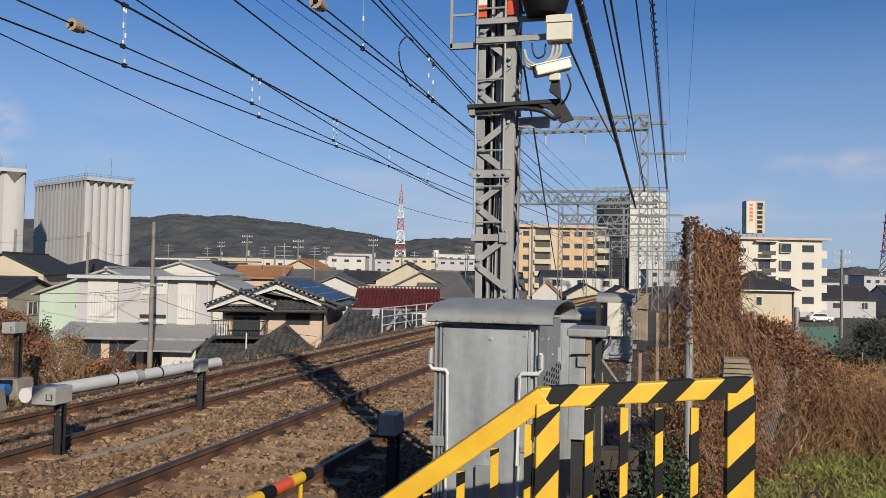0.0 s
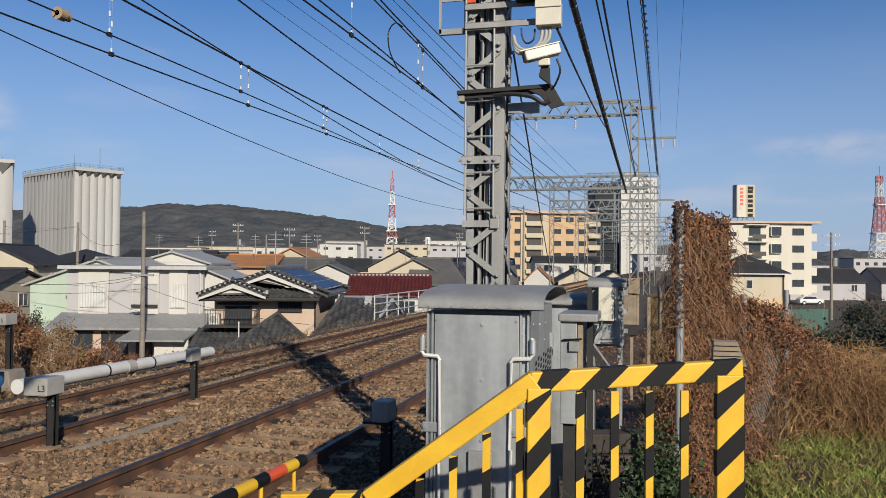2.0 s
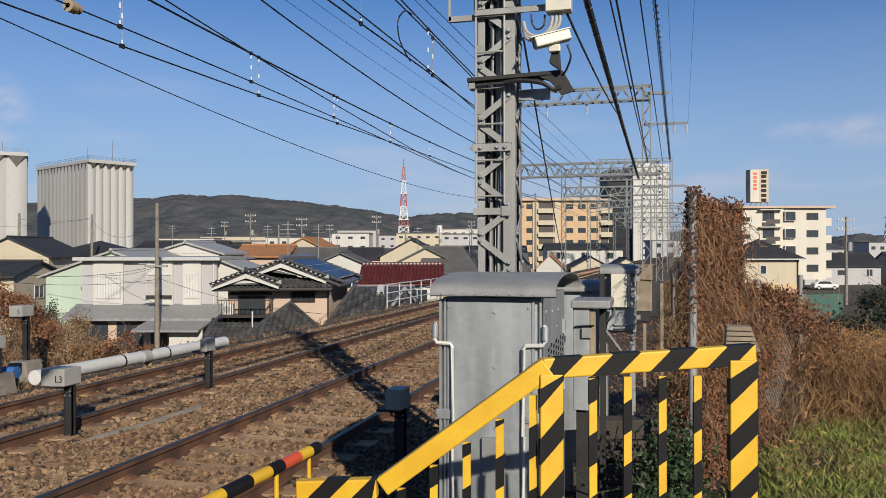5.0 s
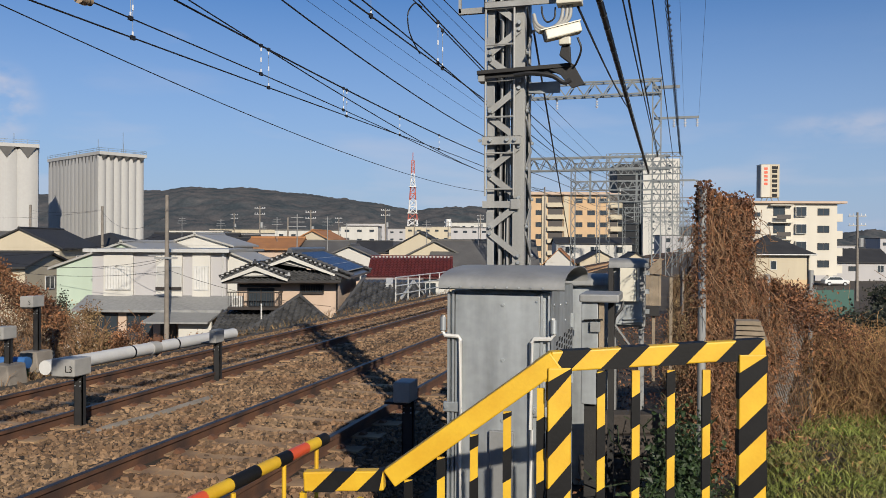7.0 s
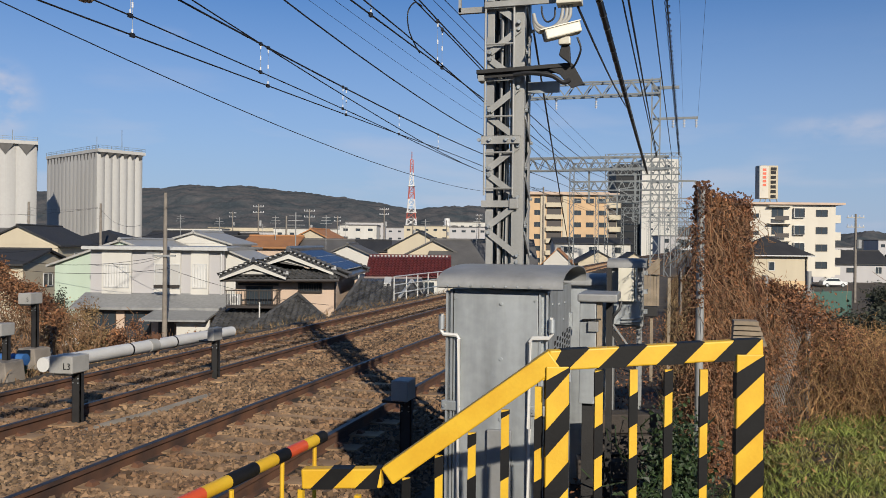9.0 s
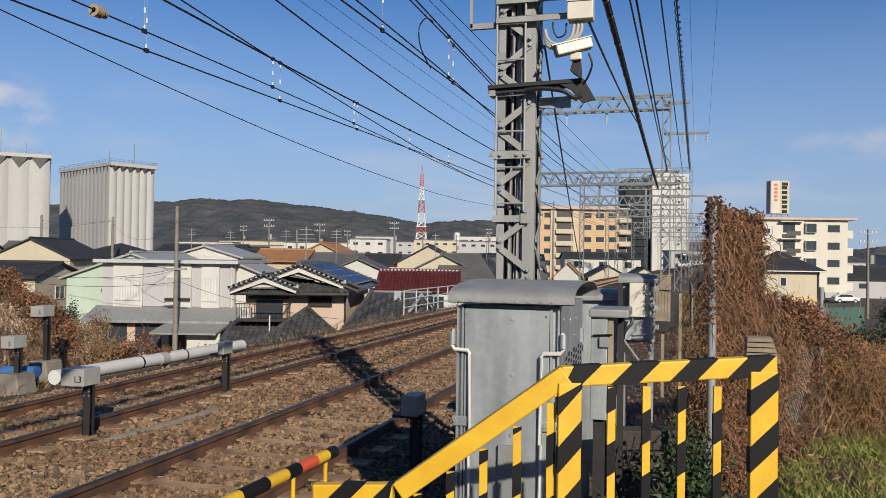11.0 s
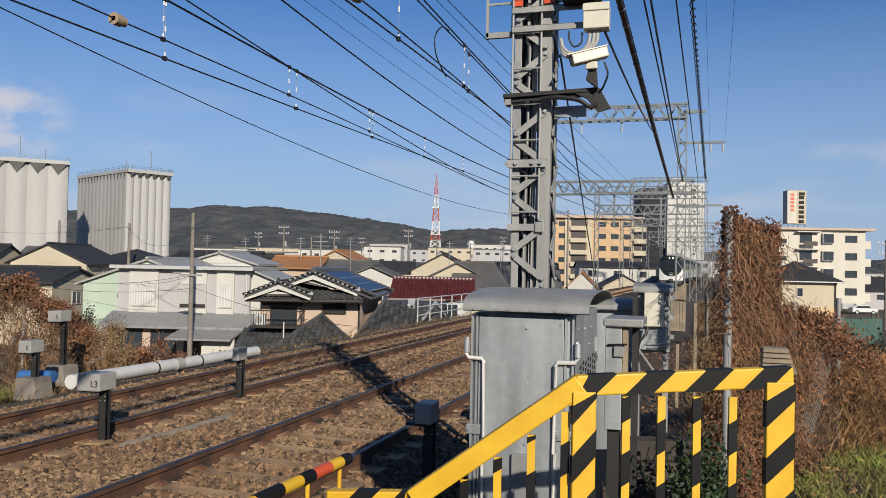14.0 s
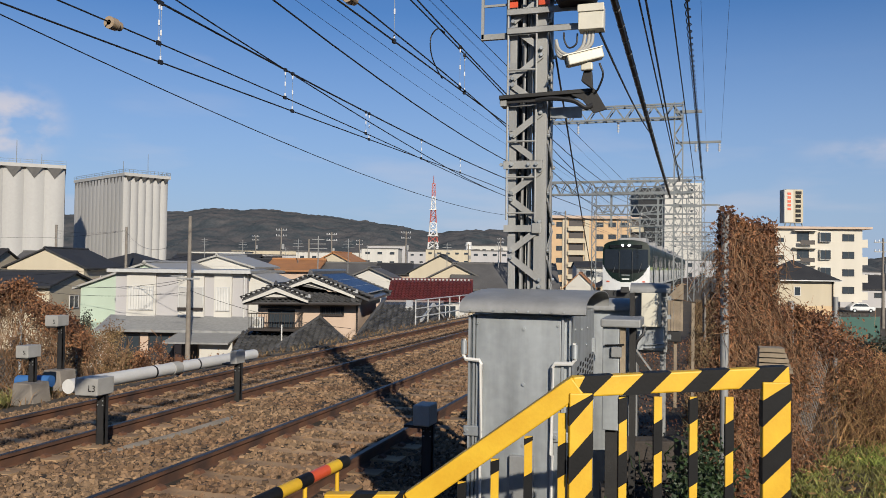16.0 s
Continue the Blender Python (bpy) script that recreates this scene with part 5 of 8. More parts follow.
def tile_mesh(name, m):
    """One curved pantile, 0.27 m wide and 0.30 m long, lying in its plane."""
    s = Shape()
    prof = [(-0.135, 0.06), (-0.10, 0.05), (-0.05, 0.0), (0.03, -0.01), (0.09, 0.035), (0.135, 0.085)]
    pts = [(x, y, z + (0.05 if y < 0 else -0.005)) for y in (-0.15, 0.15) for x, z in prof]
    s.sheet(pts, len(prof) - 1, 1)
    s.add([(x, -0.15, z + dz) for dz in (0.05, -0.01) for x, z in prof], [(i, i + 1, 7 + i, 6 + i) for i in range(5)])
    return s.mesh(name, m, smooth=False)


def tiles_on(parent, o, u, v, nu, nv, me, keep=lambda i, j: True):
    """Tiles on a slope: origin o at its lower edge, unit vectors u along and v up the slope."""
    u, v = Vector(u).normalized(), Vector(v).normalized()
    w = u.cross(v)
    for j in range(nv):
        for i in range(nu):
            if keep((i + 0.5) / nu, (j + 0.5) / nv):
                p = Vector(o) + u * (0.27 * (i + 0.5)) + v * (0.27 * (j + 0.5)) + w * 0.045
                inst("tile", me, Matrix(((u.x, v.x, w.x, p.x), (u.y, v.y, w.y, p.y), (u.z, v.z, w.z, p.z), (0, 0, 0, 1))), parent)


def grey_house():
    h = thing("house", "pale grey two-storey house with white shutters and lean-to roof", "house", "houses below the bank", at=grid(-17.75, 47, 0.26))
    w = 7.9
    part("wall", Shape().box(-w / 2, w / 2, 0, 7.5, TOWN, 1.35), M["grey_wall"], h)
    # shallow roof with a deep fascia
    r = part("roof", Shape().prism([(-w / 2 - 0.3, -0.45, 1.33), (-w / 2 - 0.3, 3.5, 1.42), (-w / 2 - 0.3, 8, 1.33), (-w / 2 - 0.3, 8, 1.20), (-w / 2 - 0.3, -0.45, 1.20)], (0, 0, 0), (w + 0.6, 0, 0)), M["greybox"], h)
    part("fascia", Shape().box(-w / 2 - 0.33, w / 2 + 0.33, -0.53, -0.44, 1.18, 1.38), M["frame_w"], r)
    # three bays proud of the wall
    for x, bw in ((-2.35, 1.75), (0.65, 1.55), (2.55, 1.05)):
        part("bay", Shape().box(x - bw / 2, x + bw / 2, -0.14, 0.0, -1.5, 1.16), M["white_wall"], h, "white rendered bay")
    for x, bw in ((-2.35, 1.5), (2.55, 0.85)):
        sh = part("shutter", Shape().box(x - bw / 2, x + bw / 2, -0.20, -0.14, -1.05, 0.38), M["frame_w"], h, "white louvred shutter")
        for i in range(int(bw / 0.16)):
            part("slat", Shape().box(x - bw / 2 + 0.05 + i * 0.16, x - bw / 2 + 0.15 + i * 0.16, -0.235, -0.20, -1.0, 0.33), M["pvc"], sh)
    window(h, pose(0.65, -0.14, -0.35), 1.5, 1.45, 2, "frame_w", "silo")
    part("sill_rail", Shape().box(-0.1, 1.4, -0.3, -0.14, -1.02, -0.85), M["frame_d"], h)
    part("lean_to", Shape().prism([(-w / 2 - 0.3, -1.9, -2.05), (-w / 2 - 0.3, 0, -1.35), (-w / 2 - 0.3, 0, -1.5), (-w / 2 - 0.3, -1.9, -2.2)], (0, 0, 0), (w + 0.9, 0, 0)), M["galv_dark"], h, "grey lean-to roof")
    part("porch_wall", Shape().box(-w / 2, w / 2, -1.3, 0, TOWN, -2.05), M["pink"], h)
    for x in (-2.6, -0.6):
        window(h, pose(x, -1.3, -3.1), 1.5, 1.6, 2, "frame_d")
    part("door", Shape().box(0.6, 1.5, -1.36, -1.3, TOWN, -2.3), M["frame_d"], h)
    part("carport_roof", Shape().prism([(0.6, -4.2, -2.5), (0.6, -1.3, -2.1), (0.6, -1.3, -2.2), (0.6, -4.2, -2.6)], (0, 0, 0), (3.6, 0, 0)), M["galv_dark"], h)
    part("garden_wall", Shape().box(2.4, 4.2, -3.5, -3.35, TOWN, -2.55), M["white_wall"], h)
    part("side_wing", Shape().prism([(w / 2, 0.4, TOWN), (w / 2 + 1.9, 0.4, TOWN), (w / 2 + 1.9, 0.4, 0.42), (w / 2, 0.4, 1.18)], (0, 0, 0), (0, 5, 0)), M["white_wall"], h, "white side wing")
    part("side_roof", Shape().prism([(w / 2 - 0.02, 0.1, 1.20), (w / 2 + 2.15, 0.1, 0.34), (w / 2 + 2.15, 0.1, 0.44), (w / 2 - 0.02, 0.1, 1.31)], (0, 0, 0), (0, 5.4, 0)), M["greybox"], h)
    part("drain", Shape().tube([(w / 2 - 0.15, -0.08, TOWN), (w / 2 - 0.15, -0.08, 1.2)], 0.05, 8), M["frame_w"], h)
    window(h, pose(w / 2, 3, -0.2, 0, 0, 90), 1.4, 1.0, 2)


grey_house()
simple_house(-21.4, 50.5, 8.4, 9, 0.42, 1.5, "green_wall", "greybox", "pale green gabled house beside the grey house", along="y", wins=1, floors=1)
# its lower green lean-to
h = thing("shed", "pale green garden shed with pale sheet roof", "shed", at=grid(-21.9, 48))
part("wall", Shape().box(-3.2, 1.4, 0, 3, TOWN, -2.4), M["white_wall"], h)
part("roof", Shape().prism([(-3.4, -0.3, -2.5), (-3.4, 3, -1.7), (-3.4, 3, -1.85), (-3.4, -0.3, -2.65)], (0, 0, 0), (5, 0, 0)), M["green_wall"], h)


def tile_slope(parent, ridge_a, ridge_b, eave_a, eave_b, tile, name, m, thick=0.12, skip=lambda a, b: False):
    """One roof slope given by its ridge and eave ends, with its own tiles."""
    ra, rb, ea, eb = (Vector(p) for p in (ridge_a, ridge_b, eave_a, eave_b))
    low = Vector((0, 0, -thick))
    ob = part(name, Shape().add([ea, eb, rb, ra, ea + low, eb + low, rb + low, ra + low], [(0, 1, 2, 3), (7, 6, 5, 4), (0, 4, 5, 1), (1, 5, 6, 2), (2, 6, 7, 3), (3, 7, 4, 0)]), m, parent)
    u = (eb - ea).normalized()
    n = u.cross((ra - ea)).normalized()
    if n.z < 0:
        n = -n
    v = n.cross(u)
    H = (ra - ea).dot(v)
    for j in range(int(H / 0.27)):
        k = (j + 0.5) * 0.27 / H
        lo, hi = ea.lerp(ra, k), eb.lerp(rb, k)
        a0, a1 = (lo - ea).dot(u), (hi - ea).dot(u)
        i = math.ceil(a0 / 0.27 - 0.5)
        while (i + 0.5) * 0.27 < a1:
            if not skip((i + 0.5) * 0.27 / (eb - ea).length, k):
                p = ea + u * ((i + 0.5) * 0.27) + v * ((j + 0.5) * 0.27) + n * 0.03
                inst("tile", tile, Matrix(((u.x, v.x, n.x, p.x), (u.y, v.y, n.y, p.y), (u.z, v.z, n.z, p.z), (0, 0, 0, 1))), ob)
            i += 1
    return ob


def verge_tiles(parent, o, e, back=0.3):
    """Round verge tiles with pale ends down a gable edge."""
    o, e = Vector(o), Vector(e)
    n = max(2, int((e - o).length / 0.22))
    for k in range(n):
        p = o.lerp(e, (k + 0.5) / n) + Vector((0, 0, 0.05))
        t = part("verge_tile", Shape().tube([p + Vector((0, -0.10, 0)), p + Vector((0, back, 0))], 0.075, 8), M["kawara"], parent)
        part("tile_end", Shape().box(p.x - 0.05, p.x + 0.05, p.y - 0.125, p.y - 0.10, p.z + 0.0, p.z + 0.05), M["kawara_edge"], t)


def tiled_house():
    tile = tile_mesh("tile", M["kawara"])
    K, W = M["kawara"], M["pink"]
    h = thing("house", "salmon two-storey house with dark clay tile roofs and solar panels", "house", "houses below the bank", at=grid(-8.3, 38.5))
    part("wall", Shape().box(-2.45, 2.4, 0, 8.3, TOWN, 0.35), W, h)
    # rear gabled roof with its ridge running back
    tile_slope(h, (0.2, -0.5, 1.5), (0.2, 8.8, 1.5), (3.0, -0.5, 0.42), (3.0, 8.8, 0.42), tile, "roof_slope", K, skip=lambda a, b: 0.15 < a < 0.85)
    tile_slope(h, (0.2, 8.8, 1.5), (0.2, -0.5, 1.5), (-2.9, 8.8, 0.3), (-2.9, -0.5, 0.3), tile, "roof_slope", K, skip=lambda a, b: a < 0.5)
    part("ridge", Shape().box(0.08, 0.32, -0.6, 8.8, 1.5, 1.68).tube([(0.2, -0.62, 1.7), (0.2, 8.8, 1.7)], 0.1, 8), K, h)
    # front-left gable
    tile_slope(h, (-1.32, -1.0, 1.02), (-1.32, 4, 1.02), (0.25, -1.0, 0.42), (0.25, 4, 0.42), tile, "gable_slope", K)
    tile_slope(h, (-1.32, 4, 1.02), (-1.32, -1.0, 1.02), (-2.95, 4, 0.36), (-2.95, -1.0, 0.36), tile, "gable_slope", K, skip=lambda a, b: a < 0.5)
    part("ridge", Shape().box(-1.42, -1.22, -1.05, 4, 1.02, 1.16), K, h)
    for gx, gy, gz, hl, hr, zl, zr in ((-1.32, -1.0, 1.02, 1.63, 1.57, 0.36, 0.42), (0.2, -0.5, 1.5, 1.2, 2.2, 1.03, 0.65)):
        for dx, ze in ((-hl, zl), (hr, zr)):
            verge_tiles(h, (gx, gy, gz), (gx + dx, gy, ze))
            o, e = Vector((gx, gy - 0.06, gz - 0.10)), Vector((gx + dx * 0.97, gy - 0.06, ze - 0.10))
            part("barge_board", Shape().prism([o, e, e + Vector((0, 0, -0.10)), o + Vector((0, 0, -0.20))], (0, 0, 0), (0, 0.06, 0)), M["white_wall"], h, "white barge board")
        part("gable_wall", Shape().prism([(gx - hl * 0.75, gy + 0.12, zl + 0.02), (gx, gy + 0.12, gz - 0.25), (gx + hr * 0.75, gy + 0.12, zr + 0.02)], (0, 0, 0), (0, 0.1, 0)), M["roof_grey"], h)
        part("gable_panel", Shape().prism([(gx - hl * 0.4, gy + 0.08, zl + 0.10), (gx - hl * 0.1, gy + 0.08, gz - 0.42), (gx + hr * 0.5, gy + 0.08, zr + 0.08)], (0, 0, 0), (0, 0.05, 0)), M["white_wall"], h)
        part("finial", Shape().tube([(gx, gy - 0.12, gz), (gx, gy - 0.05, gz + 0.22)], 0.12, 10, r2=0.05), K, h)
        part("ridge_end", Shape().tube([(gx + hr, gy - 0.1, zr + 0.02), (gx + hr, gy, zr + 0.2)], 0.1, 8, r2=0.05), M["kawara_edge"], h)
    # eaves apron below the gables
    tile_slope(h, (-2.6, 0.2, 0.66), (2.4, 0.2, 0.66), (-2.95, -0.8, 0.22), (2.65, -0.8, 0.26), tile, "eaves_slope", K)
    part("soffit", Shape().box(-2.7, 2.5, -0.6, 0, 0.12, 0.17), M["frame_d"], h)
    part("rain_gutter", Shape().tube([(-2.95, -0.85, 0.14), (2.65, -0.85, 0.18)], 0.05, 8), M["frame_d"], h)
    # solar array on the right-hand slope
    sl = math.degrees(math.atan2(1.08, 2.8))
    s = thing("solar_panel", "blue solar panels lying on the tile roof", "solar panel", at=grid(-8.3, 38.5) @ pose(0.45, 0.6, 1.50, 0, sl, 0))
    for i in range(3):
        for j in range(6):
            p = part("module", Shape().box(i * 0.82, i * 0.82 + 0.80, j * 1.1, j * 1.1 + 1.08, 0.02, 0.06), M["solar"], s)
            part("rim", Shape().box(i * 0.82 + 0.80, i * 0.82 + 0.82, j * 1.1, j * 1.1 + 1.08, 0.02, 0.07), M["frame_w"], p)
    # openings, balcony, air conditioner
    window(h, pose(-1.3, 0, -0.62), 1.3, 0.95, 2, "frame_d")
    part("blind_box", Shape().box(-2.3, -0.35, -0.12, 0, -0.1, 0.0), M["frame_d"], h)
    window(h, pose(1.15, 0, -0.18), 1.15, 0.42, 1, "frame_d")
    gr = part("window_grille", Shape().box(0.56, 1.74, -0.14, -0.11, -0.42, -0.36), M["frame_d"], h)
    for i in range(10):
        part("grille_bar", Shape().box(0.60 + i * 0.12, 0.62 + i * 0.12, -0.14, -0.11, -0.40, 0.0), M["frame_d"], gr)
    b = part("balcony", Shape().box(-2.6, -0.25, -1.1, 0, -1.12, -1.0), M["frame_d"], h, "dark iron balcony")
    for i in range(20):
        x = -2.58 + i * 0.12
        part("baluster", Shape().box(x, x + 0.02, -1.1, -1.08, -1.0, -0.30), M["frame_d"], b)
    part("handrail", Shape().box(-2.62, -0.22, -1.12, -1.06, -0.32, -0.27), M["frame_d"], b)
    part("handrail", Shape().box(-0.28, -0.23, -1.1, 0.0, -0.32, -0.27), M["frame_d"], b)
    for i in range(7):
        part("baluster", Shape().box(-0.27, -0.25, -1.0 + i * 0.14, -0.98 + i * 0.14, -1.0, -0.30), M["frame_d"], b)
    ac = part("air_conditioner", Shape().box(-2.5, -2.02, -0.75, -0.45, -1.0, -0.5), M["pvc"], h, "white air conditioner", bevel=0.02)
    part("fan_grille", Shape().tube([(-2.3, -0.755, -0.75), (-2.3, -0.765, -0.75)], 0.17, 16), M["greybox"], ac)
    part("vent_pipe", Shape().tube([(-0.95, -1.35, -2.6), (-0.95, -1.35, -0.8)], 0.035, 8), M["pvc"], h)
    # ground-floor roofs
    tile_slope(h, (-3.0, 0, -1.15), (0.3, 0, -1.15), (-3.1, -1.9, -2.05), (0.3, -1.9, -2.05), tile, "lower_slope", K)
    tile_slope(h, (0.57, -0.1, -0.55), (0.57, 0.0, -0.55), (-1.3, -2.4, -1.95), (2.9, -2.4, -1.95), tile, "porch_slope", K)
    for e in ((-1.3, -2.4, -1.95), (2.9, -2.4, -1.95)):
        part("hip_ridge", Shape().tube([(0.57, -0.1, -0.47), e], 0.085, 8), K, h)
    part("porch_side", Shape().add([(0.57, 0, -0.57), (2.9, -2.4, -1.97), (2.6, 0, -1.97)], [(0, 1, 2)]), M["roof_grey"], h)
    part("lower_wall", Shape().box(-2.6, 2.4, -1.5, 0, TOWN, -2.0), W, h)
    # annex with its big tiled slope
    part("annex_wall", Shape().box(3.0, 6.2, 2.1, 6.5, TOWN, 0.1), W, h)
    tile_slope(h, (3.4, 2.0, 0.2), (6.4, 2.0, 0.2), (2.35, -1.2, -1.6), (6.8, -1.2, -1.6), tile, "annex_slope", K)
    part("hip_ridge", Shape().tube([(3.4, 2.0, 0.27), (2.35, -1.2, -1.52)], 0.09, 8), K, h)
    part("skylight", Shape().add([(4.55, 1.35, 0.02), (4.9, 1.35, 0.02), (4.9, 1.85, 0.3), (4.55, 1.85, 0.3), (4.55, 1.35, -0.2), (4.9, 1.35, -0.2)], [(0, 1, 2, 3), (4, 5, 1, 0)]), M["frame_w"], h)
    part("annex_front", Shape().box(2.6, 6.2, -0.8, 2.1, TOWN, -1.65), W, h)
    part("downpipe", Shape().tube([(2.36, -0.06, TOWN), (2.36, -0.06, 0.1)], 0.045, 8), M["frame_d"], h)


tiled_house()


def red_house():
    h = thing("house", "white house with dark red tile roof beyond the bank", "house", "houses below the bank", at=grid(-3.85, 60))
    part("wall", Shape().box(-2.9, 2.9, 0, 5, TOWN, -0.4), M["white_wall"], h)
    r = gable_roof(h, -2.9, 2.9, 0, 5, -0.35, 1.2, M["redtile"], gable_mat=M["white_wall"])
    tile = tile_mesh("tile", M["redtile"])
    tiles_on(r, (-3.15, -0.55, -0.45), (1, 0, 0), (0, 2.5, 1.2), 23, 11, tile)
    for i in range(22):
        part("ridge_mark", Shape().box(-3.1 + i * 0.28, -2.96 + i * 0.28, 2.38, 2.45, 0.92, 1.06), M["kawara_edge"], r)
    window(h, pose(-1.2, 0, -1.35), 1.6, 1.0, 2)
    window(h, pose(1.2, 0, -1.35), 1.6, 1.0, 2)
    part("deck_roof", Shape().prism([(-3.2, -2.2, -1.0), (-3.2, 0, -0.75), (-3.2, 0, -0.82), (-3.2, -2.2, -1.07)], (0, 0, 0), (3.2, 0, 0)), M["frame_w"], h)


red_house()
simple_house(-2.4, 72, 7.5, 9, 0.3, 1.9, "cream", "roof_grey", "cream gabled house with grey slate roof", along="y", wins=1)
simple_house(2.0, 70, 9, 8, 0.2, 2.0, "cream", "roof_grey", "long house with grey slate roof", wins=3)
simple_house(-13.6, 72, 7, 7, 0.6, 1.5, "pink", "roof_grey", "salmon house with grey roof", along="x")
simple_house(-9.2, 66, 4.6, 6, 0.75, 1.0, "white_wall", "roof_grey", "white gabled house with grey roof", along="y", wins=1)
simple_house(-17.2, 72, 4.6, 7, 1.5, 0.9, "pink", "orangetile", "house with orange tile roof", wins=2)
simple_house(-19.9, 60, 5.0, 7, 1.8, 0.75, "white_wall", "greybox", "white house with broad shallow gable", along="y", wins=2)
simple_house(-38.8, 84, 8.5, 9, 1.4, 1.7, "white_wall", "roof_dark", "house with broad dark hipped roof", hip=True)
simple_house(-29, 84, 9, 8, 1.8, 1.1, "white_wall", "roof_dark", "low house with dark roof", wins=2)
simple_house(-41.5, 75, 7.5, 8, 1.5, 1.7, "cream", "roof_dark", "cream house with a bay window", along="y")
simple_house(-35.2, 57, 8, 7, 0.2, 0.9, "cream", "roof_dark", "low cream house with dark roof", wins=2)
simple_house(-49.5, 72, 7, 8, 1.2, 1.8, "cream", "roof_dark", "cream house with dark roof", along="x")
simple_house(-23.5, 78, 6, 7, 1.4, 1.0, "white_wall", "roof_dark", "white house with dark roof")

# rows of further houses
rng = random.Random(11)
walls = ["cream", "white_wall", "grey_wall", "pink", "white_wall", "cream"]
roofs = ["roof_dark", "roof_dark", "roof_grey", "roof_grey", "kawara", "orangetile"]
for dep, step in ((95, 9), (120, 11), (150, 13), (190, 16), (240, 20)):
    lat = -0.56 * dep
    while lat < 0.055 * dep:
        w, d = rng.uniform(6, 9), rng.uniform(6, 9)
        ev = 0.4 + rng.uniform(-0.6, 1.2)
        wa, ro = rng.choice(walls), rng.choice(roofs)
        if not (-0.40 * dep > lat and dep > 220):
            simple_house(lat, dep + rng.uniform(-6, 6), w, d, ev, rng.uniform(1.2, 2.0), wa, ro, {"cream": "cream", "white_wall": "white", "grey_wall": "pale grey", "pink": "salmon"}[wa] + " house with " + {"roof_dark": "dark", "roof_grey": "grey", "kawara": "clay tile", "orangetile": "orange"}[ro] + " roof in the town", along=rng.choice("xy"), turn=rng.uniform(-8, 8), wins=rng.choice((1, 2)), hip=rng.random() < 0.3, group="distant houses")
        lat += step + rng.uniform(0, 4)
# pale low blocks further off
for lat, dep, w, top, fl, co in ((-50, 280, 30, 6.5, 3, 7), (-75, 300, 26, 5.5, 2, 6), (-33, 260, 12, 7.5, 4, 3), (-38, 320, 15, 10, 4, 4), (-12, 330, 22, 9, 4, 6), (3, 300, 14, 8, 4, 4), (-20, 380, 30, 9, 4, 7), (5, 380, 20, 12, 4, 5), (-90, 350, 40, 8, 3, 8), (-110, 330, 24, 7, 3, 5)):
    box_building(lat, dep, w, 12, top, rng.choice(("white_wall", "cream", "grey_wall")), "pale flat-roofed block in the distance", floors=fl, cols=co, win=(1.5, 0.8))
w = thing("water_tank", "white roof-top water tank on a block", "water tank", at=grid(-5.5, 332))
part("tank", Shape().tube([(0, 0, 9.3), (0, 0, 12.3)], 1.2, 14), M["tower_white"], w, smooth=True)


def roof_antenna(lat, dep, z):
    a = thing("roof_antenna", "thin metal television antenna on a roof", "antenna", "roof antennas", at=grid(lat, dep))
    part("pole", Shape().tube([(0, 0, z - 1.0), (0, 0, z + 2.2)], 0.03, 6), M["galv_dark"], a)
    for k in range(3):
        part("element", Shape().box(-0.5 + 0.08 * k, 0.5 - 0.08 * k, -0.02, 0.02, z + 1.5 + 0.25 * k, z + 1.53 + 0.25 * k), M["galv_dark"], a)


for lat, dep, z in ((-11, 66, 2.0), (-3.2, 74, 2.0), (1.5, 73, 2.0), (-17, 74, 2.2), (-24, 80, 2.2), (-30, 86, 2.6), (-39, 87, 2.8), (-9, 44, 1.4), (-42, 78, 2.8), (-14, 98, 2.3), (-30, 122, 2.5)):
    roof_antenna(lat, dep, z)


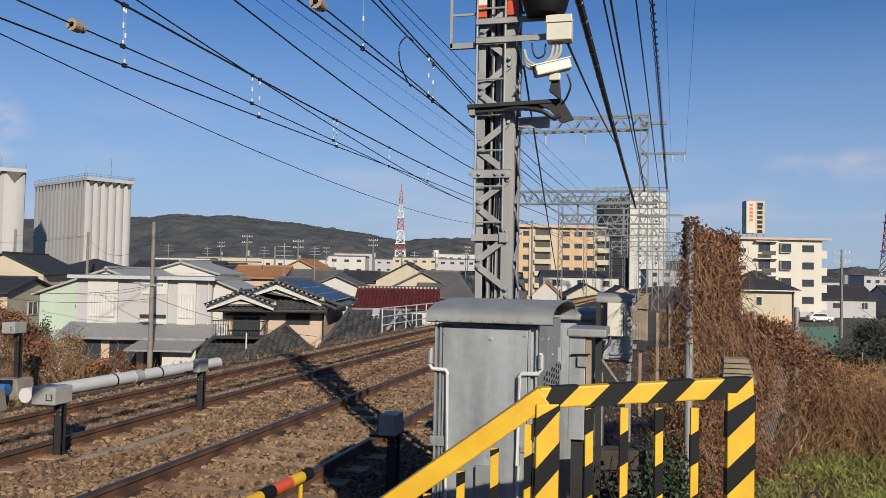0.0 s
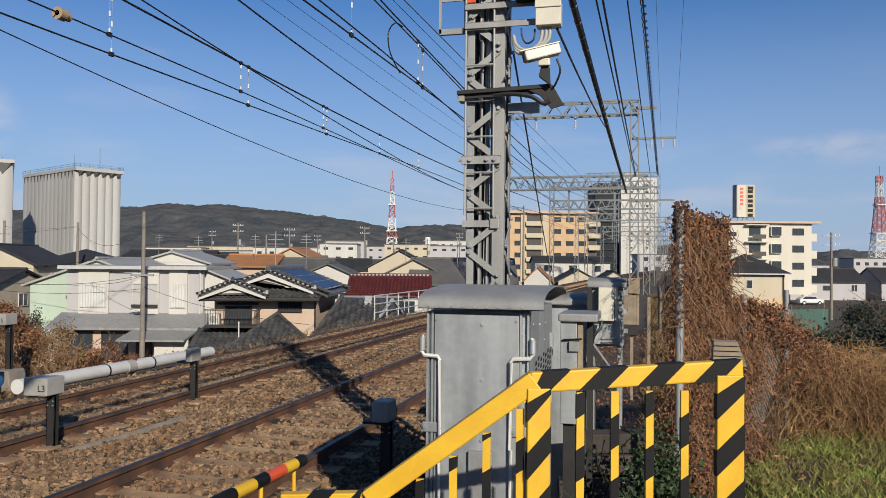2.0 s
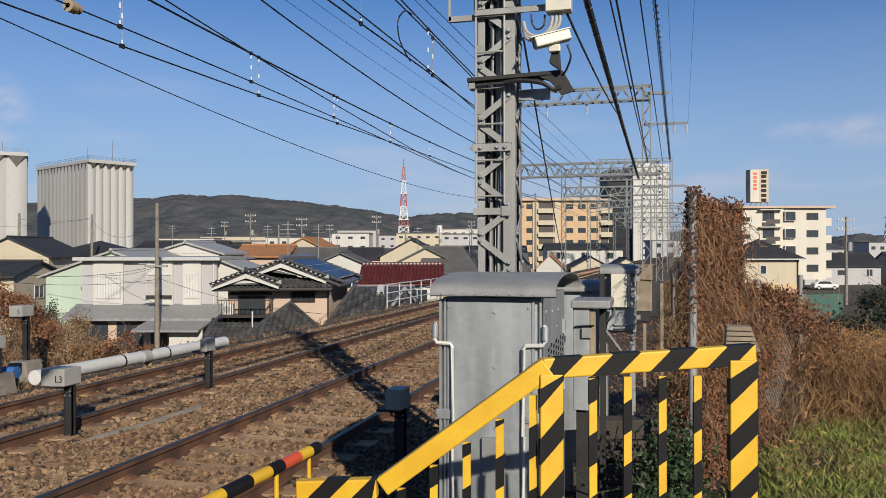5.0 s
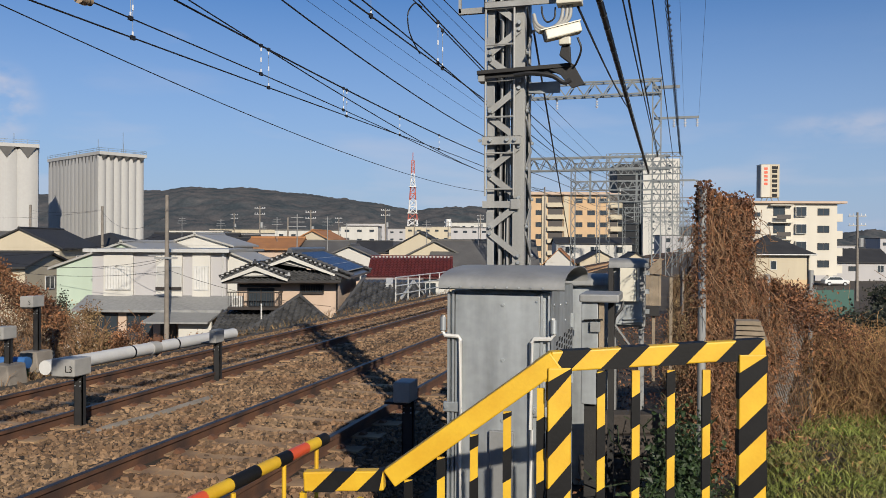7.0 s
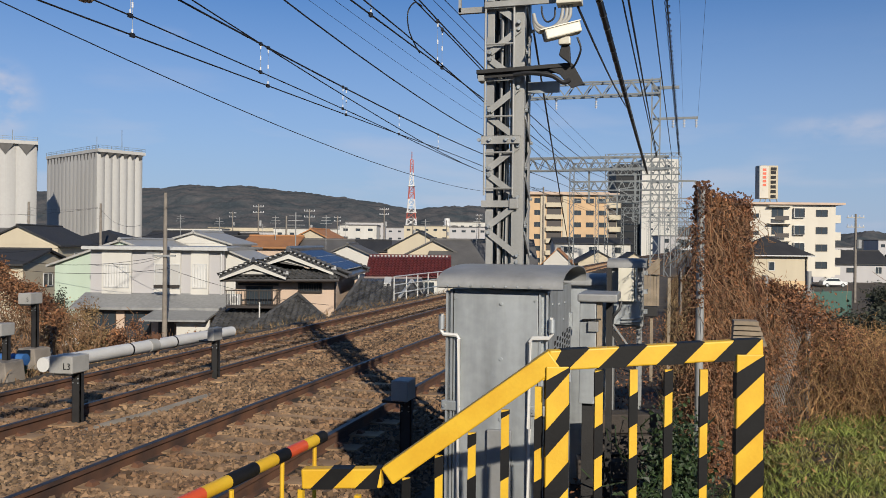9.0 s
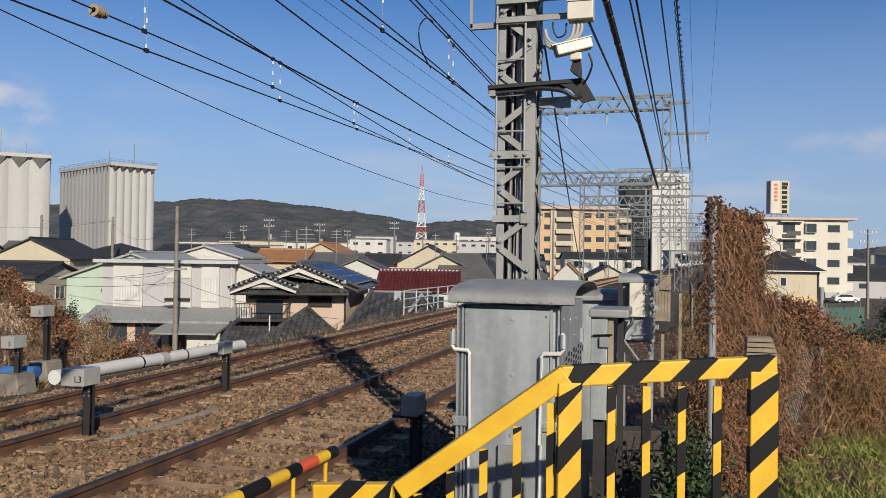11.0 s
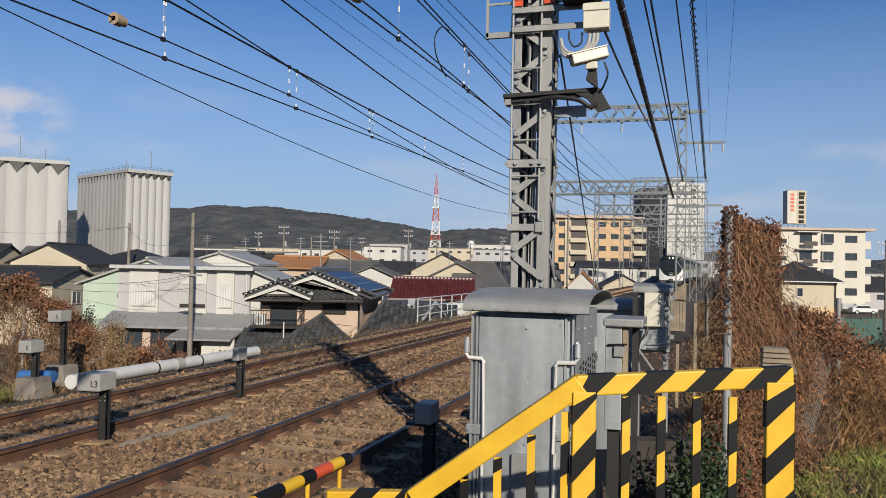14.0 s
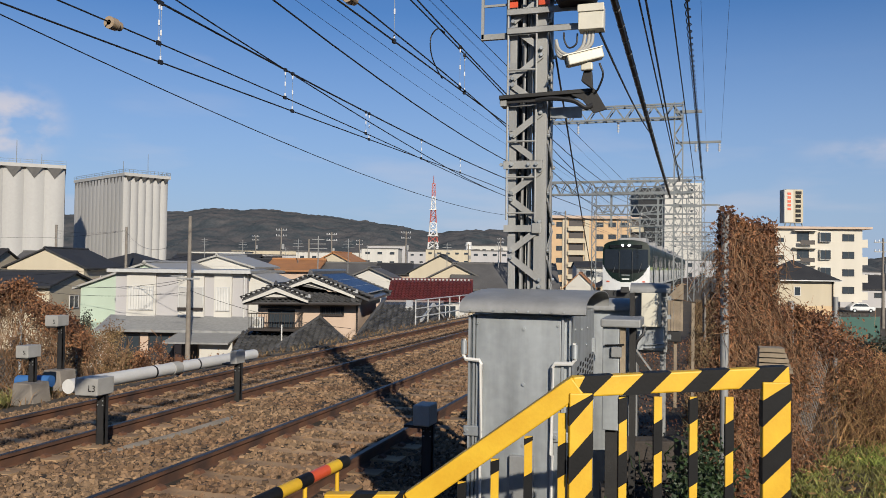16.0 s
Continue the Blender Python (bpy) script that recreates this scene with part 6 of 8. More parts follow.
# ---------------------------------------------------------------- silos
def silo_block(lat, dep, w, d, top, turn, label, n=6):
    h = thing("silo_block", label, "silo", "silos", at=grid(lat, dep, 0, turn))
    part("core", Shape().box(-w / 2, w / 2, 0, d, TOWN, top - 1.0), M["silo"], h)
    r = w / n / 2

    def cell(o, u, v, half, bulge):
        """One bowed wall cell: o its middle, u along the wall, v outwards."""
        o, u, v = Vector(o), Vector(u), Vector(v)
        pts = [o + u * (half * k / 6) + v * (bulge * (1 - (k / 6) ** 2)) + Vector((0, 0, z)) for z in (TOWN, top - 1.1) for k in range(-6, 7)]
        part("cell", Shape().sheet(pts, 12, 1), M["silo"], h)

    for i in range(n):
        cell((-w / 2 + r + 2 * r * i, -0.02, 0), (1, 0, 0), (0, -1, 0), r, r * 0.38)
    q = max(4, round(d / 3.0))
    for i in range(q):
        for sg in (-1, 1):
            cell((sg * (w / 2 + 0.02), d * (i + 0.5) / q, 0), (0, 1, 0), (sg, 0, 0), d / q / 2, 0.10)
    m = max(4, int(d / (2 * r)))
    rr = d / m / 2
    for i in range(m):
        y = rr + 2 * rr * i
        for sg in (-1, 1):
            # dark triangles stand in for the shaded hollows under the cap
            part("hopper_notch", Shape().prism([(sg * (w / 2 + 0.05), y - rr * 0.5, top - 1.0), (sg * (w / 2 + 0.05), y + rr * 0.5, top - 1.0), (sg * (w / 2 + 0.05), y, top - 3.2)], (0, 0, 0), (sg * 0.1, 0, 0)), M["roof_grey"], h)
    cap = part("cap", Shape().box(-w / 2 - 0.3, w / 2 + 0.3, -1.5, d + 0.3, top - 1.0, top), M["silo"], h)
    s = Shape()
    for z in (0.5, 1.1):
        for a, b in (((-w / 2 - 0.2, -1.4), (w / 2 + 0.2, -1.4)), ((w / 2 + 0.2, -1.4), (w / 2 + 0.2, d + 0.2)), ((-w / 2 - 0.2, -1.4), (-w / 2 - 0.2, d + 0.2))):
            s.beam((*a, top + z), (*b, top + z), 0.08, 0.08)
    for i in range(12):
        x = -w / 2 - 0.2 + (w + 0.4) * i / 11
        s.box(x - 0.04, x + 0.04, -1.44, -1.36, top, top + 1.1)
    for i in range(20):
        y = -1.4 + (d + 1.6) * i / 19
        for x in (-w / 2 - 0.2, w / 2 + 0.2):
            s.box(x - 0.04, x + 0.04, y - 0.04, y + 0.04, top, top + 1.1)
    part("railing", s, M["mast_far"], cap)
    for x, y, hh in ((w * 0.1, 2, 7), (w * 0.3, 8, 4), (-w * 0.2, 10, 5)):
        part("rod", Shape().tube([(x, y, top), (x, y, top + hh)], 0.09, 6), M["mast_far"], cap)
    for i in range(n):
        x = -w / 2 + r + 2 * r * i
        # front cells: the hollows' shade again drawn as flat dark triangles
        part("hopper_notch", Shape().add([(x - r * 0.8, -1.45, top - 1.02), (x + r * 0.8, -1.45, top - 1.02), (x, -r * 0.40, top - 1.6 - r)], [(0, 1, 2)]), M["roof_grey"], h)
    return h


silo_block(-109.1, 256.5, 15, 38, 30.6, 49, "tall pale concrete grain silo block with fluted walls")
silo_block(-136.8, 223.7, 32, 15, 30.2, 28, "second pale concrete grain silo block with railed roof", 6)


# ---------------------------------------------------------------- towers
def lattice_tower(lat, dep, top, wbase, wtop, label, bands, base=TOWN):
    t = thing("lattice_tower", label, "tower", "towers", at=grid(lat, dep))
    n = 14
    for k in range(n):
        a, b = k / n, (k + 1) / n
        wa, wb = (wbase + (wtop - wbase) * min(1, x * 1.15) ** 0.6 for x in (a, b))
        za, zb = base + (top - base) * a, base + (top - base) * b
        s = Shape()
        c = 0.35 + 0.35 * (1 - a)
        for i, j in ((-1, -1), (1, -1), (1, 1), (-1, 1)):
            s.beam((i * wa / 2, j * wa / 2, za), (i * wb / 2, j * wb / 2, zb), c, c)
        for f in range(4):
            p, q = [((-1, -1), (1, -1)), ((1, -1), (1, 1)), ((1, 1), (-1, 1)), ((-1, 1), (-1, -1))][f]
            s.beam((p[0] * wa / 2, p[1] * wa / 2, za), (q[0] * wb / 2, q[1] * wb / 2, zb), c * 0.6, c * 0.6)
            s.beam((q[0] * wa / 2, q[1] * wa / 2, za), (p[0] * wb / 2, p[1] * wb / 2, zb), c * 0.6, c * 0.6)
            s.beam((p[0] * wb / 2, p[1] * wb / 2, zb), (q[0] * wb / 2, q[1] * wb / 2, zb), c * 0.6, c * 0.6)
        red = bands(a)
        part("section", s, M["tower_red" if red else "tower_white"], t, "red lattice section" if red else "white lattice section")
        if k in (5, 9):
            part("platform", Shape().box(-wb / 2 - 1, wb / 2 + 1, -wb / 2 - 1, wb / 2 + 1, zb - 0.3, zb + 0.3), M["tower_white"], t)
    part("antenna", Shape().tube([(0, 0, top), (0, 0, top + 6)], 0.3, 6), M["tower_red"], t)


lattice_tower(-36.5, 600, 64, 12.5, 2.2, "red and white lattice transmission tower", lambda a: a > 0.85 or 0.55 < a < 0.7 or 0.35 < a < 0.42)
lattice_tower(272, 500, 58, 13, 3, "red and white lattice tower in the distance", lambda a: a > 0.9 or 0.4 < a < 0.75)


# ---------------------------------------------------------------- apartment blocks along the line
def ochre_apartments():
    h = thing("apartment_block", "ochre six-storey apartment block with balconies", "apartment block", at=grid(0, 200))
    f = 200 / 1429
    X = lambda p: (p - 784) * f
    x0, x1, top, fh = X(900), X(1042), 14.3, 2.95
    part("wall", Shape().box(x0, x1, 0, 12, TOWN, top), M["ochre"], h)
    part("roof", Shape().box(x0 - 0.6, x1 + 0.4, -1.0, 12, top, top + 0.7), M["pink"], h)
    for k in range(6):
        z = top - fh * (k + 1)
        for c in (X(990), X(1012), X(1034)):
            window(h, pose(c, 0, z + 1.5), 1.9, 1.2, 2, "frame_d")
        # balcony column, each recess's shade drawn as a flat dark panel
        lo = part("loggia", Shape().box(X(936), X(962), -0.02, 0.3, z + 0.1, z + 2.6), M["frame_d"], h, "flat dark panel standing for a shaded balcony recess")
        part("balcony_front", Shape().box(X(934), X(964), -0.9, -0.75, z - 0.1, z + 1.0), M["cream"], h, "cream balcony parapet")
        window(h, pose(X(920), 0, z + 1.5), 1.6, 1.2, 2, "frame_d")
    # cream pier and the angled wing towards the line
    part("pier", Shape().box(X(925), X(934), -0.3, 0, TOWN, top), M["cream"], h)
    part("pier", Shape().box(X(964), X(972), -0.3, 0, TOWN, top), M["cream"], h)
    part("wing", Shape().box(x1, X(1062), 2, 14, TOWN, top), M["cream"], h)
    part("wing_roof", Shape().box(x1, X(1066), 1.4, 14, top, top + 0.6), M["pink"], h)
    for k in range(6):
        z = top - fh * (k + 1)
        part("balcony_front", Shape().box(X(1047), X(1068), 0.6, 0.8, z - 0.1, z + 1.1).box(X(1066), X(1068), 0.6, 4, z - 0.1, z + 1.1), M["cream"], h)
        # wing balconies: shade of the recess as a dark panel too
        part("loggia", Shape().box(X(1048), X(1061), 1.9, 2.05, z + 1.1, z + 2.6), M["frame_d"], h)
        window(h, pose(X(1062), 9, z + 1.5, 0, 0, 90), 1.6, 1.2, 2, "frame_d")


ochre_apartments()


def tall_block():
    h = thing("tower_block", "white high-rise block with a dark glazed flank", "apartment block", at=grid(0, 350))
    f = 350 / 1429
    X = lambda p: (p - 784) * f
    top = 39
    part("dark_wing", Shape().box(X(1057), X(1100), 0, 18, TOWN, top - 2.0), M["darkwall"], h, "dark glazed wing")
    part("white_wing", Shape().box(X(1100), X(1163), -3, 18, TOWN, top), M["white_wall"], h, "white rendered wing")
    for k in range(13):
        z = top - 4.0 - k * 3.0
        part("slab", Shape().box(X(1057), X(1100), -0.5, 0, z, z + 0.3), M["glass"], h)
        for c in (1118, 1146):
            window(h, pose(X(c), -3, z + 1.0), 1.2, 0.9, 1, "frame_w")
    part("plant_room", Shape().box(X(1110), X(1135), 2, 10, top, top + 2.5), M["white_wall"], h)


tall_block()


def white_apartments():
    h = thing("apartment_block", "white five-storey apartment block with a roof-top sign", "apartment block", at=grid(0, 133))
    f = 133 / 1429
    X = lambda p: (p - 784) * f
    x0, x1, top, fh = X(1277), X(1441), 8.9, 2.82
    part("wall", Shape().box(x0, x1, 0, 9, TOWN + 1.6, top), M["ivory"], h)
    part("roof", Shape().box(x0 - 0.4, X(1455), -0.7, 9.5, top, top + 0.35), M["pink"], h, "brown-edged flat roof")
    for i in range(5):
        x = x0 + 1 + (x1 - x0 - 2) * i / 4
        part("pillar", Shape().box(x - 0.35, x + 0.35, 0, 0.7, TOWN, TOWN + 1.6), M["ivory"], h)
    for k in range(4):
        z = top - fh * (k + 1)
        window(h, pose(X(1417), 0, z + 1.45), 1.9, 1.15, 2, "frame_d")
        bay = part("bay_window", Shape().box(X(1367), X(1386), -0.5, 0, z + 0.7, z + 2.3), M["frame_w"], h)
        window(bay, pose(X(1376.5), -0.5, z + 1.5), 1.6, 1.45, 2, "frame_d")
        window(h, pose(X(1298), 0, z + 1.0), 1.8, 0.7, 2, "frame_d")
        window(h, pose(X(1340), 0, z + 1.5), 1.9, 1.5, 2, "frame_d")
        b = part("balcony", Shape().box(X(1322), X(1362), -1.0, 0, z + 2.45, z + 2.6), M["ivory"], h, "white balcony slab")
        part("balcony_front", Shape().box(X(1332), X(1356), -1.05, -0.98, z + 0.25, z + 0.95), M["frame_d"], b, "dark balcony panel")
        part("end_balcony", Shape().box(X(1441), X(1453), 0.5, 6, z - 0.1, z + 1.2), M["ivory"], h)
    # sign on its legs
    s = thing("roof_sign", "white roof-top sign with black letters on steel legs", "sign", at=grid(0, 133.4))
    part("board", Shape().box(X(1312), X(1342), 0, 1.8, 9.9, 15.3), M["cream"], s)
    part("side_board", Shape().box(X(1310), X(1325), -0.06, -0.004, 9.95, 15.2), M["ivory"], s)
    part("frame", Shape().box(X(1309), X(1310.5), -0.08, 1.8, 9.9, 15.3), M["galv_dark"], s)
    for x in (1311, 1320, 1331, 1343):
        part("leg", Shape().beam((X(x), 0.3, 9.2), (X(x + (3 if x < 1325 else -3)), 0.3, 10.0), 0.15, 0.15), M["mast_far"], s)
    for i in range(6):
        z = 14.15 - i * 0.78
        part("letter_bar", Shape().box(X(1329), X(1338), -0.05, -0.004, z - 0.26, z + 0.26), M["black"], s, "black lettering block")
    part("emblem", Shape().box(X(1329), X(1339), -0.05, -0.004, 14.5, 15.0), M["black"], s)
    for i in range(5):
        z = 14.6 - i * 0.62
        part("letter_bar", Shape().box(X(1315), X(1321), -0.10, -0.062, z - 0.2, z + 0.2), M["red"], s, "red lettering block")
    part("badge", Shape().tube([(X(1318), -0.062, 11.5), (X(1318), -0.10, 11.5)], 0.4, 12), M["ivory"], s)
    c = thing("parked_car", "silver car parked under the apartment block", "car", at=grid(X(1432), 131, TOWN))
    part("body", Shape().prism([(-2, 0, 0.35), (2, 0, 0.35), (2, 0, 0.85), (1.1, 0, 0.95), (0.6, 0, 1.45), (-1.1, 0, 1.45), (-1.9, 0, 0.95)], (0, 0, 0), (0, 1.6, 0)), M["train_white"], c, bevel=0.06)
    part("side_glass", Shape().prism([(-1.6, -0.01, 0.97), (0.95, -0.01, 0.97), (0.55, -0.01, 1.38), (-1.05, -0.01, 1.38)], (0, 0, 0), (0, 0.03, 0)), M["glass"], c)
    for x in (-1.25, 1.25):
        w = part("wheel", Shape().tube([(x, -0.03, 0.32), (x, 0.18, 0.32)], 0.32, 16), M["black"], c)
        part("rim", Shape().tube([(x, -0.045, 0.32), (x, -0.02, 0.32)], 0.2, 12), M["galv"], w)


white_apartments()


def hip_house():
    h = thing("house", "cream house with tan band and black hipped roof", "house", "houses of the town", at=grid(35.1, 90))
    part("wall", Shape().box(-3.3, 3.3, 0, 6.5, -1.75, 1.05), M["cream"], h)
    part("band", Shape().box(-3.33, 3.33, -0.03, 6.5, -3.1, -1.75), M["tan"], h, "tan lower wall band")
    part("lower_wall", Shape().box(-3.3, 3.3, 0, 6.5, TOWN, -3.1), M["tan"], h)
    hip_roof(h, -3.3, 3.3, 0, 6.5, 1.1, 2.2, M["roof_dark"], 0.55)
    window(h, pose(-0.65, 0, -0.15), 0.7, 1.0, 1, "frame_w")
    window(h, pose(-0.65, -0.03, -2.7), 0.9, 0.4, 1, "frame_w")
    part("downpipe", Shape().tube([(3.1, -0.1, TOWN), (3.1, -0.1, 1.0)], 0.06, 8), M["frame_d"], h)
    part("string_course", Shape().box(-3.4, 3.4, -0.12, 0, -3.2, -3.05), M["frame_d"], h)


hip_house()
# houses and pole beyond, to the side of the white block
simple_house(72, 150, 14, 9, -0.9, 2.2, "grey_wall", "roof_dark", "grey house with dark roof near the white block", wins=3)
simple_house(88, 150, 12, 10, -0.9, 2.4, "grey_wall", "roof_dark", "house with dark roof near the white block", wins=3)
simple_house(68, 190, 9, 8, 2.2, 1.6, "cream", "roof_grey", "small cream house in the distance", along="y")
simple_house(105, 170, 14, 10, 0.0, 2.2, "grey_wall", "roof_dark", "grey house with dark roof", wins=3)
for lat in (98, 125, 150, 178, 205):
    box_building(lat, 330, 18, 12, 2 + (lat % 5), "grey_wall", "pale block far across the plain", floors=2, cols=5)
# small houses and shop fronts beside the line
simple_house(14.2, 118, 4.0, 7, -0.6, 1.9, "white_wall", "orangetile", "white house with steep reddish roof near the line", along="y", wins=1, turn=-10)
simple_house(20.5, 120, 6, 7, -0.6, 1.6, "cream", "roof_dark", "small cream house near the line", along="y", wins=1)
simple_house(24.5, 150, 14, 7, 2.3, 0.9, "white_wall", "roof_dark", "white house with broad dark roof near the line", wins=3)
simple_house(27.5, 128, 5, 6, -0.8, 1.5, "cream", "roof_dark", "small cream house near the line", along="y", wins=1)
box_building(70, 260, 12, 10, 5.0, "grey_wall", "grey block behind the catenary masts", floors=3, cols=3)
b = thing("site_fence", "yellow construction barrier beside the line", "fence", at=grid(39.5, 165))
for i in range(8):
    part("panel", Shape().box(-4 + i, -3.05 + i, 0, 0.1, -1.9, -0.6), M["yellow"], b)
part("coping", Shape().box(-4.1, 4.1, -0.05, 0.15, -0.6, -0.4), M["beige"], b)


# ---------------------------------------------------------------- utility poles
def utility_pole(lat, dep, top, label="concrete utility pole with crossarms", arms=2, r=0.16, base=TOWN):
    p = thing("utility_pole", label, "utility pole", "utility poles", at=grid(lat, dep))
    part("pole", Shape().tube([(0, 0, base), (0, 0, top)], r * 1.25, 10, r2=r * 0.75), M["concrete"], p, smooth=True)
    for k in range(arms):
        z = top - 0.5 - k * 1.1
        a = part("crossarm", Shape().box(-1.0, 1.0, -0.06, 0.06, z, z + 0.12), M["galv_dark"], p)
        for x in (-0.9, -0.45, 0.45, 0.9):
            part("insulator", Shape().tube([(x, 0, z + 0.12), (x, 0, z + 0.35)], 0.06, 6), M["porcelain"], a)
    if arms > 1:
        part("transformer", Shape().tube([(0.35, -0.1, top - 4.0), (0.35, -0.1, top - 3.0)], 0.3, 12), M["galv_dark"], p)


utility_pole(-15.45, 42.0, 4.5, "plain concrete utility pole beside the grey house", arms=0, r=0.12)
part("pole_bracket", Shape().box(-0.6, 0.6, -0.2, -0.1, 1.15, 1.25).box(-0.9, -0.2, -0.25, -0.1, 1.3, 1.36), M["galv_dark"], bpy.data.objects["utility_pole"])
for px_, dep, y in ((425, 150, 385), (516, 150, 392), (649, 170, 388), (566, 230, 404), (475, 110, 405), (379, 230, 398), (817, 240, 398), (142, 80, 386), (12, 80, 384), (760, 210, 410), (1476, 95, 392), (700, 190, 405)):
    utility_pole((px_ - 784) / 1429 * dep, dep, 2 + (451 - y) * dep / 1429, arms=0 if px_ in (475, 142, 12) else 2, r=0.15)
# service lines between the poles by the houses
for a, b, sag in (((-36, 80, 5.2), (-15.45, 42, 3.4), 1.2), ((-43.3, 80, 5.2), (-36, 80, 5.3), 0.3), ((-52, 70, 4.9), (-36, 80, 5.2), 0.8), ((-26, 45, 0.4), (-15.45, 42, 0.5), 0.3), ((-15.45, 42, 0.6), (-6, 37, -0.9), 0.3), ((-15.45, 42, 1.2), (-20.5, 47, 0.6), 0.2), ((-27, 46, 1.0), (-15.45, 42, 1.2), 0.5), ((-53, 60, 2.6), (-15.45, 42, 2.4), 1.5)):
    A, B = grid(a[0], a[1], a[2]).translation, grid(b[0], b[1], b[2]).translation
    tagged(part("service_wire", Shape().tube(sagging(A, B, sag), 0.011, 5), M["cable"]), "dark service wire between poles and houses", "wire", "service wires")


# ---------------------------------------------------------------- hills
def hills():
    n, rows = 620, 60
    pts = []
    def crest(u):
        # broad shoulders that fall away to the right
        h = np.interp(u, (-1.1, -0.6, -0.393, -0.279, -0.22, -0.148, -0.115, -0.05, 0.016, 0.08, 0.2, 0.65), (140, 180, 200, 213, 194, 173, 153, 131, 142, 120, 75, 40))
        return float(h) + 9 * noise.fractal((u * 22, 0, 5), 1, 2, 6)
    for j in range(rows + 1):
        k = j / rows
        for i in range(n + 1):
            u = -1.1 + 1.75 * i / n
            dep = 1900 + 1100 * k
            z = TOWN + (crest(u) - TOWN) * (k ** 0.8) + 26 * noise.fractal((u * 11, k * 5, 1), 1, 2, 4) * math.sin(k * math.pi) + 3.5 * noise.noise((u * 170, k * 75, 4)) + 2.5 * noise.noise((u * 420, k * 160, 7))
            p = grid(u * dep, dep).translation
            pts.append((p.x, p.y, max(TOWN - 2, z)))
    s = Shape().sheet(pts, n, rows)
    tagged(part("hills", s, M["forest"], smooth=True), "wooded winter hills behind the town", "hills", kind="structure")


hills()
pts = []
for j in range(7):
    for i in range(81):
        u = 0.05 + 0.9 * i / 80
        dep = 3300 + 150 * j
        p = grid(u * dep, dep).translation
        pts.append((p.x, p.y, TOWN - 2 + (70 + 40 * noise.fractal((u * 6, 0, 9), 1, 2, 4)) * min(1, j / 5)))
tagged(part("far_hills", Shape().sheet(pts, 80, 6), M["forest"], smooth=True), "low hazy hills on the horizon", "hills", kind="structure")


# ---------------------------------------------------------------- plants
def leaf_mesh(name, pos, size, nrm, m, rng, fold=0.25, long=1.3, smooth=False):
    """Many small folded leaves: pos (n,3), size (n,), nrm (n,3) the way they mostly face."""
    n = len(pos)
    nrm = nrm + 0.8 * rng.standard_normal((n, 3))
    nrm /= np.linalg.norm(nrm, axis=1)[:, None]
    u = np.cross(nrm, rng.standard_normal((n, 3)))
    u /= np.linalg.norm(u, axis=1)[:, None]
    w = np.cross(nrm, u)
    s = size[:, None]
    a, b = pos - u * s * long / 2, pos + u * s * long / 2
    c, d = pos + w * s * 0.45 + nrm * s * fold, pos - w * s * 0.45 + nrm * s * fold
    v = np.stack([a, c, b, d], 1).reshape(-1, 3)
    k = 4 * np.arange(n)[:, None]
    f = np.concatenate([k + np.array([[0, 2, 1]]), k + np.array([[0, 3, 2]])], 1).reshape(-1, 3)
    me = bpy.data.meshes.new(name)
    me.from_pydata(v.tolist(), [], f.tolist())
    me.materials.append(m)
    return me


def blade_mesh(name, pos, height, lean, width, m, rng):
    """Upright grass blades of two joints, tapering to a point."""
    n = len(pos)
    a = rng.random(n) * math.tau
    side = np.stack([np.cos(a), np.sin(a), 0 * a], 1) * width[:, None]
    b = rng.random(n) * math.tau
    le = np.stack([np.cos(b), np.sin(b), 0 * b], 1) * (height * lean)[:, None]
    up = np.stack([0 * a, 0 * a, height], 1)
    v = np.stack([pos - side, pos + side, pos + up * 0.6 + le * 0.4 + side * 0.7, pos + up * 0.6 + le * 0.4 - side * 0.7, pos + up * 0.93 + le * 1.1], 1).reshape(-1, 3)
    k = 5 * np.arange(n)
    f = [(i, i + 1, i + 2, i + 3) for i in k.tolist()] + [(i + 3, i + 2, i + 4) for i in k.tolist()]
    me = bpy.data.meshes.new(name)
    me.from_pydata(v.tolist(), [], f)
    me.materials.append(m)
    return me


def stems(name, starts, length, drift, m, rng, r=0.004, seg=7, sides=3, wobble=0.06):
    s = Shape()
    for p in starts:
        p = Vector(p)
        d = Vector(drift) + Vector(rng.normal(0, 0.5, 3))
        pts = [p.copy()]
        for _ in range(seg):
            d = (d * 0.8 + Vector(drift) * 0.25 + Vector(rng.normal(0, 0.45, 3))).normalized()
            p = p + d * (length * rng.uniform(0.6, 1.3) / seg)
            pts.append(p.copy())
        s.tube(pts, r * rng.uniform(0.7, 1.7), sides, caps=False)
    return s.mesh(name, m)


VINE = [(0.20, 7.15), (0.55, 7.9), (0.90, 8.75), (1.25, 9.6), (1.62, 10.45), (2.4, 11.4), (3.4, 12.4), (5.0, 13.6)]
VTOP = [2.42, 2.40, 1.62, 1.52, 1.22, 0.60, 0.25, 0.05]


def along(t):
    """Point and top height on the overgrown fence, t from 0 to 7."""
    i = min(int(t), 6)
    k = t - i
    return (VINE[i][0] + (VINE[i + 1][0] - VINE[i][0]) * k, VINE[i][1] + (VINE[i + 1][1] - VINE[i][1]) * k, VTOP[i] + (VTOP[i + 1] - VTOP[i]) * ((0.0 if k < 0.5 else 1.0) if i == 1 else k))


